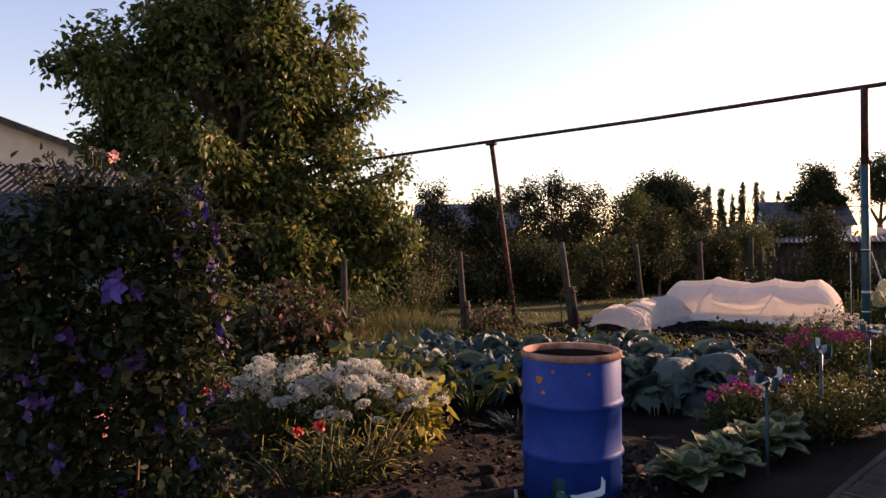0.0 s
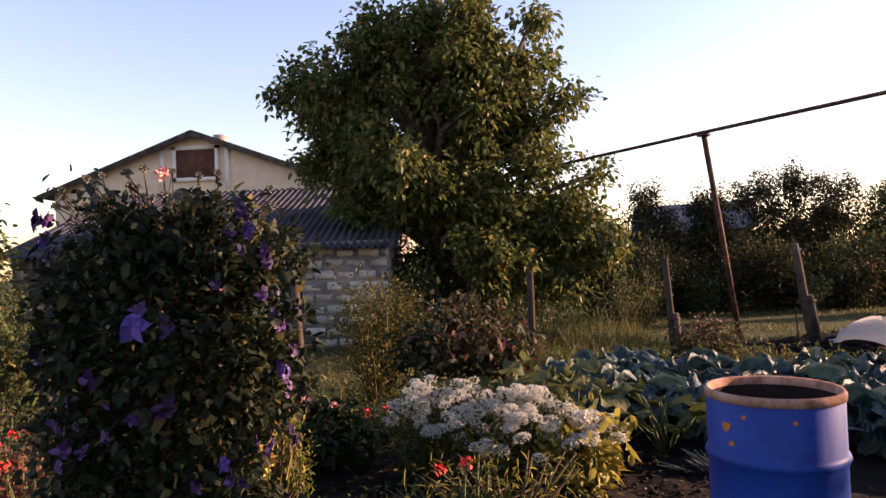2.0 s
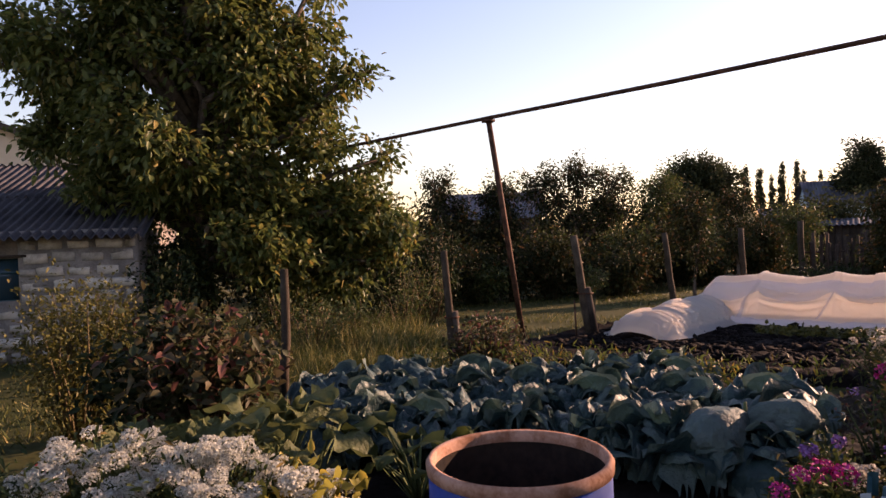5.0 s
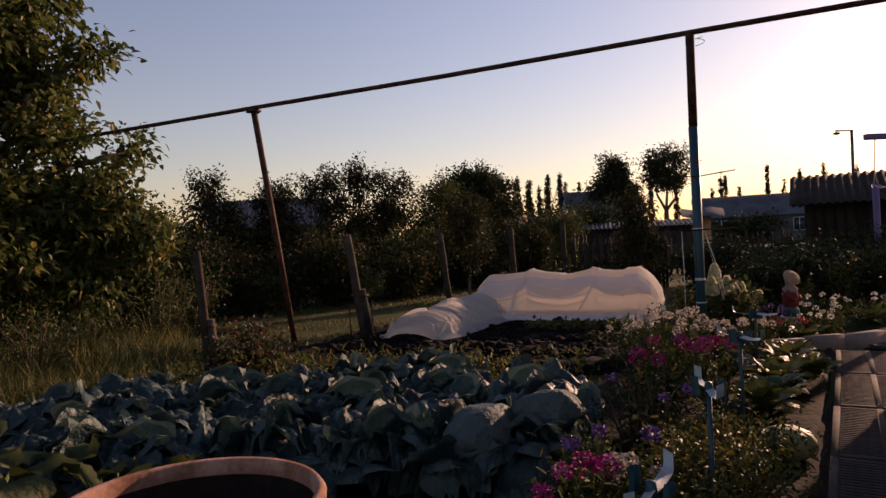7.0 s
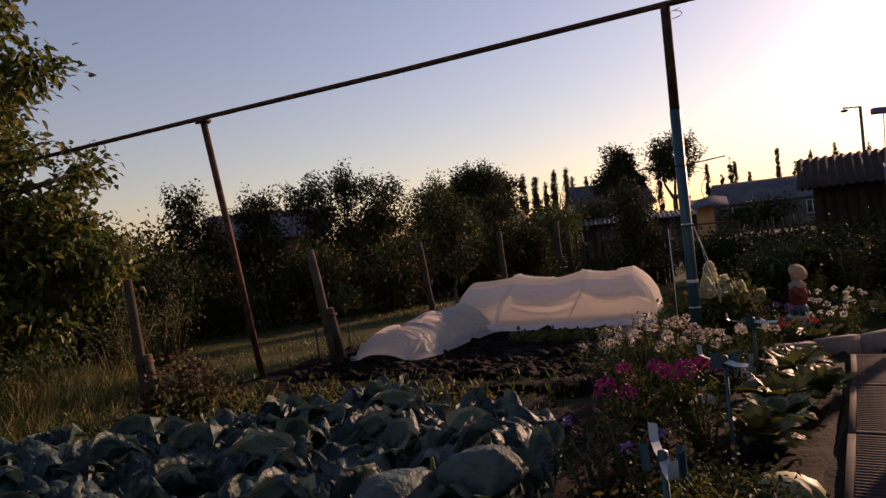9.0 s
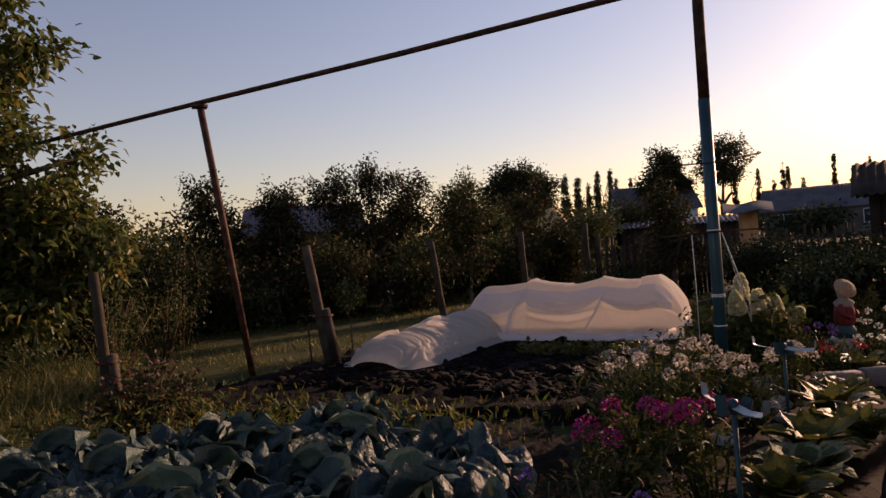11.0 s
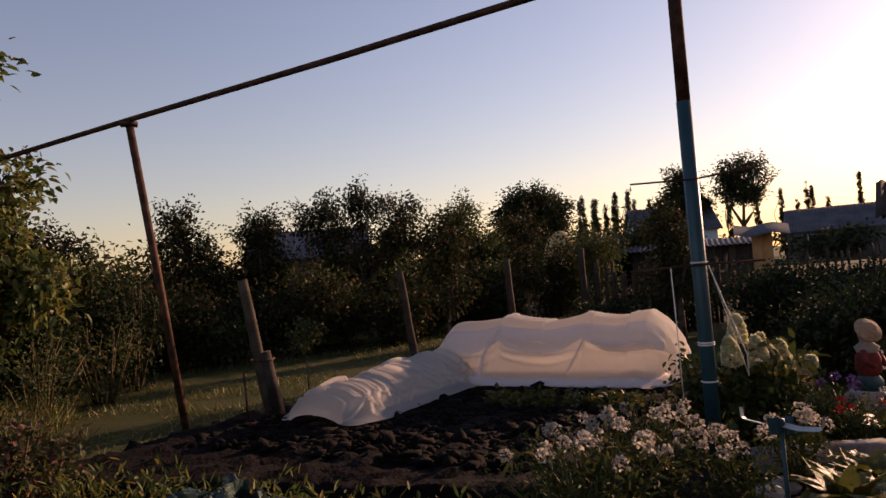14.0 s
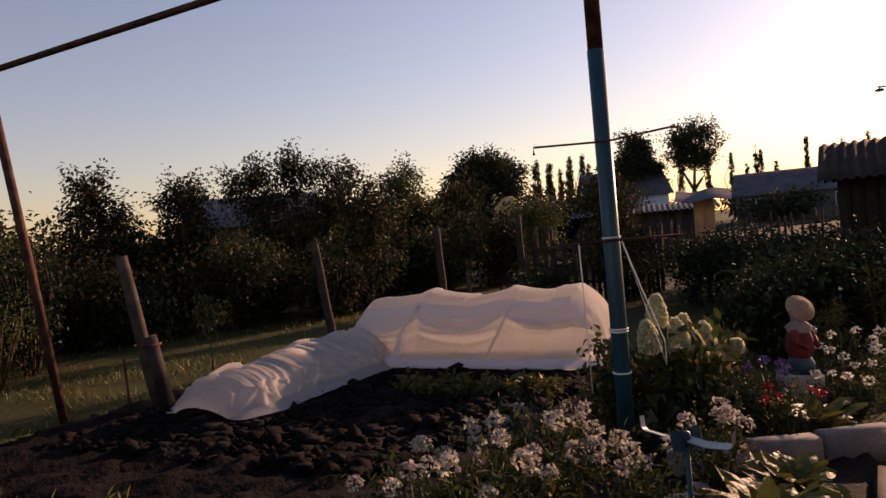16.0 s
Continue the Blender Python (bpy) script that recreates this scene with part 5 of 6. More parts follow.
# ---- clematis column ----
def clematis():
    rng = np.random.default_rng(301)
    root = thing("clematis", (-0.86, 2.52, 0), "tall dense clematis column with violet flowers and seed heads", "climbing plant")
    at, way = [], []
    # leafy shoots all over the column, each with its own small leaves
    for k in range(860):
        b, h = rng.uniform(0, 2 * math.pi), rng.uniform(0.0, 1.0) ** 0.9
        r0 = 0.25 + 0.05 * math.sin(h * 9 + 2 * b) + 0.045 * math.sin(3 * b + h * 7) + 0.03 * math.sin(h * 21 + b)
        r0 *= 1.06 if h < 0.45 else 1.0
        if h > 0.93:
            r0 *= rng.uniform(0.2, 1.0)
        foot = np.array([r0 * math.cos(b), r0 * math.sin(b), 0.03 + h * 1.66])
        out = np.array([math.cos(b + rng.normal() * 0.6), math.sin(b + rng.normal() * 0.6), rng.uniform(-0.5, 0.9)]) * rng.uniform(0.05, 0.15)
        m = int(rng.integers(16, 40))
        t = rng.uniform(-0.4, 1, (m, 1))
        at.append(foot + out * t - np.array([0, 0, 0.25]) * out[2] * t * t + rng.normal(size=(m, 3)) * 0.026)
        way.append(out * 4 + rng.normal(size=(m, 3)) * 0.9)
    n = 3200
    b, h = rng.uniform(0, 2 * math.pi, n), rng.uniform(0, 1, n)
    r = 0.20 * np.sqrt(rng.uniform(0.3, 1, n))
    at.append(np.stack([r * np.cos(b), r * np.sin(b), 0.02 + 1.68 * h], 1))
    way.append(rng.normal(size=(n, 3)))
    at, way = np.vstack(at), np.vstack(way)
    big = rng.uniform(0, 1, len(at)) < 0.2
    child("foliage", leaves_mesh("foliage", rng, at[~big], way[~big], 0.036, 0.023, L["clem"], 0.2, 0.1), root)
    child("foliage", leaves_mesh("foliage", rng, at[big], way[big], 0.052, 0.034, L["clem"], 0.2, 0.15), root, "broader dark leaves")
    g = Geo()
    for k in range(12):
        b = 2 * math.pi * k / 12
        g.tube([(0.15 * math.cos(b), 0.15 * math.sin(b), -0.03), (0.18 * math.cos(b), 0.18 * math.sin(b), 0.7), (0.15 * math.cos(b + 0.4), 0.15 * math.sin(b + 0.4), 1.3)], 0.006, 4)
    child("stem", g.mesh("stem", M["twig"]), root)
    star = []
    for mt, size in (("violet_fl", 0.036), ("plum_fl", 0.032), ("plum_fl", 0.026), ("plum_fl", 0.020)):
        an = np.arange(6) * 2 * math.pi / 6
        wy = np.stack([np.cos(an), np.sin(an), 0.25 + 0 * an], 1)
        star.append(leaves_mesh("flower", np.random.default_rng(len(star)), np.zeros((6, 3)), wy, size, size * 0.95, M[mt], 0.12, 0.2))
    # flowers sit in loose groups, most of them low and on the side of the drum
    for k in range(46):
        b0, h0 = rng.uniform(math.pi * 0.95, math.pi * 2.25), (rng.uniform(0.15, 1.2) if k % 3 else rng.uniform(1.1, 1.68))
        for q in range(int(rng.integers(2, 6))):
            b, hh = b0 + rng.normal() * 0.14, h0 + rng.normal() * 0.04
            rr = rng.uniform(0.33, 0.39)
            d = Vector((math.cos(b) + rng.normal() * 0.4, math.sin(b) + rng.normal() * 0.4, rng.uniform(-0.3, 0.5))).normalized()
            m = Matrix.Translation(Vector((rr * math.cos(b), rr * math.sin(b), hh))) @ d.to_track_quat("Z", "Y").to_matrix().to_4x4() @ Matrix.Scale(rng.uniform(0.7, 1.2), 4)
            child("flower", star[int(rng.choice([0, 1, 1, 1, 1, 2, 2, 2, 2, 2, 3, 3, 3]))], root, "", m)
    d = Vector((0.2, -1, 0.15)).normalized()
    child("flower", star[0], root, "large pale violet flower", Matrix.Translation(Vector((0.055, -0.385, 1.37))) @ d.to_track_quat("Z", "Y").to_matrix().to_4x4() @ Matrix.Scale(1.35, 4))
    # a late pink rose among the top shoots
    child("flower", floret_mesh("flower", rng, 0.014, M["coral_fl"], 30, 0.02, 0.9), root, "pale pink rose bloom", Matrix.Translation(Vector((0.02, -0.10, 1.80))))
    # fluffy seed heads on thin stalks over the top
    sh = floret_mesh("seed_head", rng, 0.006, M["seed"], 60, 0.012, 1.0)
    for k in range(64):
        b, rr = rng.uniform(0, 6.3), 0.34 * math.sqrt(rng.uniform(0.0, 1))
        high = rng.uniform(1.68, 1.78) if k % 8 else rng.uniform(1.80, 1.86)
        top = (rr * math.cos(b), rr * math.sin(b), high - 0.06 * (math.cos(b) > 0.3))
        st = child("stalk", Geo().tube([(rr * 0.6 * math.cos(b), rr * 0.6 * math.sin(b), 1.5), (rr * 0.8 * math.cos(b + 0.2), rr * 0.8 * math.sin(b + 0.2), 1.64), top], 0.002, 3).mesh("stalk", M["twig"]), root)
        child("seed_head", sh, st, "fluffy dry seed head", Matrix.Translation(Vector(top)))
    return root


clematis()


# ---- flowering plants ----
def flowering(name, loc, size, label, seed, leafm, flower, nheads, head, petal, leaf=0.06, wide=0.025, count=1200, stems=16, lowest=0.7, per=60, flat=0.7, group="", category="flower plant", up=0.5, hl=""):
    root = shrub(name, loc, size, label, seed, leafm, count, leaf, wide, stems, category, group, shape=0.4, stemmat="stem", up=up)
    rng = np.random.default_rng(seed + 1000)
    ms = [floret_mesh("flower_head", rng, head, M[flower], per, petal, flat) for k in range(3)]
    heads(root, "flower_head", ms, dome_spots(rng, size, nheads, lowest), rng, hl)
    return root


flowering("white_flower_bush", (-0.12, 5.1, 0), (0.46, 0.45, 0.66), "bushy plant covered in small white flower clusters", 310, L["bed"], "white_fl", 92, 0.054, 0.0115, 0.06, 0.02, 2000, 24, 0.22, 260, 0.55)
flowering("white_flower_bush", (0.40, 4.85, 0), (0.42, 0.40, 0.60), "bushy plant covered in small white flower clusters", 311, L["bed"], "white_fl", 78, 0.052, 0.0115, 0.06, 0.02, 1900, 24, 0.22, 260, 0.55)
flowering("white_flower_bush", (0.78, 4.75, 0), (0.26, 0.25, 0.50), "yellow-leaved plant with small white flower clusters", 312, L["yellow"], "white_fl", 24, 0.052, 0.017, 0.11, 0.05, 420, 14, 0.5, 130, 0.6)
shrub("dry_stalks", (0.25, 4.15, 0), (0.55, 0.25, 0.42), "dry bare stalks at the foot of the white flowers", 313, L["yellow"], 260, 0.08, 0.012, 24, category="flower plant", stemmat="twig", shape=0.2)
shrub("low_weeds", (-0.1, 4.2, 0), (0.75, 0.4, 0.26), "low dark weeds in front of the white flowers", 314, L["bed"], 900, 0.05, 0.02, 24, category="weeds")
flowering("rose_bush", (-0.85, 5.55, 0), (0.42, 0.35, 0.42), "low rose bush with pink and red blooms", 315, L["dark"], "red_fl", 3, 0.032, 0.03, 0.06, 0.03, 900, 14, 0.9, 26, 0.8)
flowering("rose_bush", (0.05, 4.05, 0), (0.2, 0.15, 0.44), "single low rose with red blooms", 316, L["bed"], "red_fl", 2, 0.024, 0.03, 0.05, 0.025, 160, 6, 0.8, 26, 0.8)
flowering("rose_bush", (-1.02, 5.4, 0), (0.12, 0.12, 0.5), "slender rose with a pink bloom", 317, L["dark"], "coral_fl", 2, 0.035, 0.032, 0.05, 0.025, 150, 5, 0.95, 26, 0.8)
for i, (x, y, h, n) in enumerate(((-2.0, 6.0, 1.26, 3), (-2.3, 6.0, 1.32, 4), (-1.65, 6.05, 0.95, 2), (-2.05, 5.9, 0.85, 2), (-2.6, 6.1, 1.15, 1))):
    flowering("pink_sedum", (x, y, 0), (0.24, 0.22, h), "tall plant with large pink domed flower heads", 320 + i, L["shrub"], "pink_fl", n, 0.10, 0.024, 0.10, 0.035, 700, 12, 0.88, 340, 0.6, group="pink flowering plants")
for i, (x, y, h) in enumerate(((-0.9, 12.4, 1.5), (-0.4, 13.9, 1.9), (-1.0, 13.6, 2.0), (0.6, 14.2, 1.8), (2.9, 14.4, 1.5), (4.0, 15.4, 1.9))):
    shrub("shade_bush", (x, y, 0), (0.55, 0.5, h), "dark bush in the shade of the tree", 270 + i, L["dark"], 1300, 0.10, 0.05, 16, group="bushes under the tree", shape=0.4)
shrub("peony_bush", (-1.25, 5.35, 0), (0.5, 0.4, 0.55), "dark green leafy peony bush without flowers", 326, L["dark"], 1300, 0.10, 0.045, 18, shape=0.5)
shrub("peony_bush", (-1.75, 4.9, 0), (0.45, 0.4, 0.6), "dark green leafy peony bush without flowers", 327, L["bed"], 1000, 0.10, 0.045, 18, shape=0.5)
shrub("thuja", (-0.98, 4.15, 0), (0.17, 0.17, 0.78), "small golden dwarf conifer", 328, L["thuja"], 2600, 0.035, 0.012, 40, category="conifer", shape=1.3, up=1.5)


def spire(loc, h, seed, flower, label):
    rng = np.random.default_rng(seed)
    root = thing("gladiolus", loc, label, "flower plant")
    child("stem", Geo().tube([(0, 0, -0.03), (0.01, 0, h)], [0.008, 0.004], 5).mesh("stem", M["stem"]), root)
    n = 70
    z = rng.uniform(h * 0.55, h, n)
    a = rng.uniform(0, 6.3, n)
    p = np.stack([0.015 * np.cos(a), 0.015 * np.sin(a), z], 1)
    w = np.stack([np.cos(a), np.sin(a), 0.5 + 0 * a], 1)
    child("flower_spike", leaves_mesh("flower_spike", rng, p, w, 0.055, 0.045, M[flower], 0.2, 0.2), root, "ruffled flower spike")
    b = rng.uniform(0, 6.3, 12)
    q = np.zeros((12, 3))
    child("foliage", leaves_mesh("foliage", rng, q, np.stack([np.cos(b) * 0.25, np.sin(b) * 0.25, 1 + 0 * b], 1), h * 0.7, 0.035, L["yellow"], 0.1, 0.0), root, "sword-shaped leaves")


spire((-1.12, 3.95, 0), 0.80, 330, "coral_fl", "salmon-pink gladiolus spike in the bed")
spire((-0.98, 3.85, 0), 0.74, 331, "yellow_fl", "fading yellow gladiolus spike in the bed")
for i, (x, y) in enumerate(((-2.4, 4.1), (-2.75, 4.5), (-2.2, 3.7), (-3.1, 4.9), (-2.6, 3.4), (-3.3, 4.2))):
    flowering("red_salvia", (x, y, 0), (0.25, 0.25, 0.62), "reddish-leaved plant with scarlet flowers", 340 + i, L["redleaf"] if i % 2 == 0 else L["russet"], "red_fl", 2, 0.026, 0.024, 0.05, 0.026, 560, 12, 0.8, 22, 0.9, group="red flowering plants")
for i, (x, y) in enumerate(((-3.0, 5.6), (-3.6, 5.4), (-4.4, 5.6), (-4.0, 4.6))):
    shrub("yellow_bush", (x, y, 0), (0.42, 0.4, 0.8), "bright yellow-green leafy bush", 350 + i, L["bed"], 1000, 0.06, 0.035, 14, group="yellow-green bushes")
flowering("low_red_bed", (-1.95, 2.75, 0), (0.35, 0.3, 0.3), "low crimson bedding plant", 355, L["redleaf"], "pink_fl", 6, 0.03, 0.025, 0.05, 0.03, 600, 14, 0.8, 24, 0.8)

# ---- squash, zucchini, cabbages, hostas ----
rng_l = np.random.default_rng(400)
SQ = [blade_mesh("leaf", rng_l, 0.24, 0.22, L["squashleaf"], b, 0.035, 0.3, 9, 8, 0.3, lobes=2.6, roll=0.15) for b in (0.35, 0.6, 0.9, 1.2)]
for x, y, h, n in ((0.30, 5.72, 0.55, 13), (0.65, 5.75, 0.6, 12), (0.0, 5.95, 0.45, 8), (0.85, 5.5, 0.5, 9)):
    stalked_plant("squash_plant", (x, y, 0), "yellowing squash plant with broad lobed leaves", SQ, rng_l, n, 0.36, h, "squash plants")
ZU = [blade_mesh("leaf", rng_l, 0.24, 0.15, L["bed"], b, 0.03, 0.2, 9, 8, 0.2, lobes=3.4, roll=0.2) for b in (0.4, 0.7, 1.0)]
stalked_plant("zucchini_plant", (1.5, 5.45, 0), "small zucchini plant with jagged leaves", ZU, rng_l, 16, 0.34, 0.42)
shrub("dry_vine", (1.75, 5.1, 0), (0.45, 0.3, 0.15), "tangle of dry grey vine on the soil", 402, L["bed"], 60, 0.06, 0.02, 40, category="weeds", stemmat="seed")

CB = [cabbage_leaf(rng_l, 0.42, 0.44, L["cabbage"], L["cabbagerim"], b, c, q, w, a) for b, c, q, w, a in (
    (0.30, 0.5, 0.40, 6, 0.050), (0.50, 0.3, 0.60, 7, 0.055), (0.75, 0.5, 0.35, 6, 0.055), (0.60, 0.2, 0.75, 8, 0.045), (1.15, 0.4, 0.50, 7, 0.060), (0.95, 0.6, 0.20, 6, 0.055), (0.35, 0.7, 0.15, 7, 0.045))]
CI = [cabbage_leaf(rng_l, 0.29, 0.30, L["cabbage"], L["cabbagerim"], b, 0.45, 0.15, 5, 0.022) for b in (0.1, 0.3, -0.1)]
cab = []
for k in range(3):
    root = rosette("cabbage", (0, 0, 0), "large blue-green cabbage with wavy outer leaves", "cabbage", CB, rng_l, ((6, 30, 1.05), (7, 10, 1.0), (6, -10, 0.95)), "cabbages in the bed")
    for i in range(5):
        a = i * 1.26 + k
        child("heart_leaf", CI[i % 3], root, "", Matrix.LocRotScale(Vector((-0.05 * math.cos(a), -0.05 * math.sin(a), 0.10)), Euler((0, math.radians(-12), a)), (0.9, 0.9, 0.9)))
    cab.append(root)


def in_patch(x, y):
    c = ((1.25, 6.15), (2.5, 5.55), (3.6, 4.85), (4.75, 6.2), (4.3, 7.3), (2.3, 8.5), (0.95, 7.9))
    s = False
    for (ax, ay), (bx, by) in zip(c, c[1:] + c[:1]):
        if (ay > y) != (by > y) and x < (bx - ax) * (y - ay) / (by - ay) + ax:
            s = not s
    return s


placed = 0
for i in range(12):
    for j in range(12):
        x, y = 0.4 + i * 0.58 * 0.87 + j * 0.58 * 0.5 - 2.4, 4.4 - i * 0.58 * 0.5 + j * 0.58 * 0.87 + 1.2
        x, y = x + random.uniform(-0.09, 0.09), y + random.uniform(-0.09, 0.09)
        if in_patch(x, y):
            m = Matrix.LocRotScale(Vector((x, y, 0.03)), Euler((random.uniform(-.08, .08), random.uniform(-.08, .08), random.uniform(0, 6.3))), None)
            s = random.uniform(0.88, 1.15)
            if placed < 3:
                cab[placed].matrix_basis = m
            else:
                cab[placed % 3].scale = (s, s, s)
                copy_thing(cab[placed % 3], m)
            placed += 1
for c in cab:
    c.scale = (1, 1, 1)
PALE = leafmat("pale_cabbage_leaf", (0.055, 0.09, 0.088), (0.10, 0.145, 0.14), 0.2, 0.6, veins=True, spec=0.2)
big = thing("limp_cabbage_leaf", (3.50, 5.12, 0.03), "very large limp pale cabbage leaf folded over its rib", "leaf")
child("stalk", Geo().tube([(0, 0, 0), (0.02, 0.02, 0.25), (0.0, 0.0, 0.47)], [0.022, 0.018, 0.010], 7).mesh("stalk", M["stem"], True), big, "thick pale leaf rib")
child("blade_leaf", cabbage_leaf(rng_l, 0.66, 0.40, PALE, PALE, 1.15, -0.5, 0.2, 5, 0.03), big, "limp half that hangs over", pose(0.03, 0, 0.40, 0, 52, 186))
child("blade_leaf", cabbage_leaf(rng_l, 0.62, 0.26, PALE, PALE, 1.35, -0.8, 0.4, 6, 0.025), big, "rolled half that droops to the soil", pose(-0.02, 0, 0.40, 0, 40, -30))

HO = [blade_mesh("leaf", rng_l, 0.27, 0.17, L["hosta"], b, 0.012, 0.15, 6, 6, 0.12, L["hostaedge"]) for b in (0.8, 1.0, 1.15)]
HG = [blade_mesh("leaf", rng_l, 0.26, 0.12, L["hostagold"], b, 0.01, 0.15, 6, 5, 0.12) for b in (0.7, 0.95, 1.15)]
for x, y, s in ((2.15, 3.42, 1.0), (2.5, 3.55, 1.0), (3.0, 3.75, 1.1), (3.3, 3.95, 1.0), (1.15, 2.55, 1.25)):
    rosette("hosta", (x, y, 0.01), "variegated hosta with pale-edged leaves", "hosta", HO, rng_l, ((9, 22, s), (8, 2, s * 0.95), (5, -12, s * 0.8)), "hostas along the path")
for x, y, s in ((6.45, 5.35, 1.0), (6.9, 5.35, 1.0), (7.25, 5.75, 1.1), (5.7, 5.0, 0.9), (7.7, 5.95, 0.9)):
    rosette("gold_hosta", (x, y, 0.01), "yellow-green hosta with narrow arching leaves", "hosta", HG, rng_l, ((9, 18, 1.2 * s), (8, 0, 1.2 * s), (5, -14, s)), "hostas along the path")
rosette("hosta", (6.1, 5.15, 0.01), "pale-leaved hosta clump at the path", "hosta", HO, rng_l, ((10, 20, 1.1), (8, 0, 1.0)), "hostas along the path")

# ---- strip along the path ----
flowering("pink_phlox", (4.9, 5.2, 0), (0.28, 0.26, 0.60), "phlox with bright magenta flower heads", 420, L["bed"], "magenta_fl", 7, 0.06, 0.02, 0.07, 0.02, 1100, 20, 0.85, 120, 0.8)
flowering("pink_phlox", (3.12, 4.16, 0), (0.26, 0.18, 0.37), "phlox with bright magenta flower heads", 419, L["bed"], "magenta_fl", 5, 0.055, 0.02, 0.07, 0.02, 900, 18, 0.85, 120, 0.8)
flowering("pink_phlox", (5.4, 5.15, 0), (0.22, 0.22, 0.60), "phlox with bright magenta flower heads", 421, L["bed"], "magenta_fl", 3, 0.055, 0.02, 0.07, 0.02, 600, 12, 0.9, 120, 0.8)
flowering("lilac_phlox", (3.55, 4.45, 0), (0.3, 0.25, 0.42), "low phlox with lilac and white flower heads", 422, L["bed"], "lilac_fl", 4, 0.04, 0.028, 0.06, 0.02, 600, 14, 0.85, 90, 0.8)
flowering("white_phlox", (3.35, 4.2, 0), (0.25, 0.22, 0.36), "low phlox with white flower heads", 423, L["bed"], "fading_fl", 6, 0.038, 0.022, 0.06, 0.02, 500, 12, 0.85, 52, 0.8)
flowering("white_phlox", (5.95, 6.2, 0), (0.46, 0.40, 0.60), "tall phlox bush with fading white flower heads", 424, L["bed"], "fading_fl", 18, 0.038, 0.022, 0.065, 0.018, 1900, 30, 0.7, 52, 0.9)
flowering("white_phlox", (6.55, 6.5, 0), (0.40, 0.36, 0.60), "tall phlox bush with fading white flower heads", 425, L["bed"], "fading_fl", 15, 0.038, 0.022, 0.065, 0.018, 1700, 28, 0.7, 52, 0.9)
flowering("white_phlox", (6.8, 6.05, 0), (0.22, 0.22, 0.48), "phlox with white flower heads", 426, L["bed"], "fading_fl", 7, 0.038, 0.022, 0.06, 0.018, 600, 12, 0.8, 52, 0.9)
flowering("white_phlox", (7.6, 6.3, 0.0), (0.22, 0.2, 0.42), "phlox with white flower heads", 427, L["bed"], "fading_fl", 8, 0.038, 0.022, 0.06, 0.018, 500, 12, 0.8, 52, 0.9)
shrub("gold_foliage_bush", (3.95, 4.05, 0), (0.48, 0.36, 0.46), "rounded bush of fine yellow-green foliage", 428, L["goldbush"], 3200, 0.04, 0.02, 30, category="flower plant", shape=0.7, stemmat="stem")
shrub("gold_foliage_bush", (4.45, 4.4, 0), (0.36, 0.34, 0.40), "rounded bush of fine yellow-green foliage", 429, L["bed"], 1800, 0.045, 0.022, 24, category="flower plant", shape=0.7, stemmat="stem")
flowering("dark_flower_plant", (4.4, 4.95, 0), (0.4, 0.3, 0.5), "leggy plant with reddish stems", 430, L["russet"], "lilac_fl", 3, 0.03, 0.025, 0.05, 0.02, 700, 18, 0.8, 24, 0.7)
patty = thing("patty_pan_squash", (5.0, 4.38, 0.0), "pale yellow ribbed squash lying on the earth", "squash")
gq = Geo()
an = np.linspace(0, 2 * math.pi, 41)[:-1]
pr = [(0.01, 0.20), (0.07, 0.195), (0.13, 0.165), (0.165, 0.11), (0.15, 0.05), (0.08, 0.01), (0.01, 0.0)]
vv = np.array([(r * (1 + 0.06 * math.cos(10 * t)) * math.cos(t), r * (1 + 0.06 * math.cos(10 * t)) * math.sin(t), z) for r, z in pr for t in an])
gq.add(vv, [(i * 40 + j, i * 40 + (j + 1) % 40, (i + 1) * 40 + (j + 1) % 40, (i + 1) * 40 + j) for i in range(6) for j in range(40)])
child("rind", gq.mesh("rind", M["squash"], True), patty)

# carrot and potato rows
rng_c = np.random.default_rng(440)
for i in range(46):
    s = i / 45
    x, y = (2.4 + 2.4 * s, 9.15 - 2.0 * s) if i % 2 else (2.9 + 2.4 * s, 9.7 - 3.4 * s)
    n = 42
    a = rng_c.uniform(0, 6.3, n)
    st = unit(np.stack([np.cos(a) * 0.6, np.sin(a) * 0.6, 1 + 0 * a], 1))
    t = rng_c.uniform(0.25, 1, (n, 1))
    root = thing("carrot_plant", (x + rng_c.normal() * 0.1, y + rng_c.normal() * 0.1, 0.03), "feathery carrot tops, some yellowing", "vegetable plant", "row of carrots")
    hgt = rng_c.uniform(0.28, 0.46)
    child("foliage", leaves_mesh("foliage", rng_c, st * t * hgt, st + rng_c.normal(size=(n, 3)) * 0.7, 0.085, 0.022, L["carrot"], 0.2, 0.1), root)
for i in range(12):
    x, y = 7.35 + (i % 4) * 0.24 + rng_c.normal() * 0.05, 9.55 - (i % 4) * 0.27 - (i // 4) * 0.16 + rng_c.normal() * 0.05
    shrub("strawberry_plant", (x, y, 0.08), (0.17, 0.15, 0.14), "low leafy strawberry plant on the dark soil", 450 + i, L["goldbush"], 90, 0.085, 0.05, 10, category="vegetable plant", group="strawberry row", stemmat="stem")


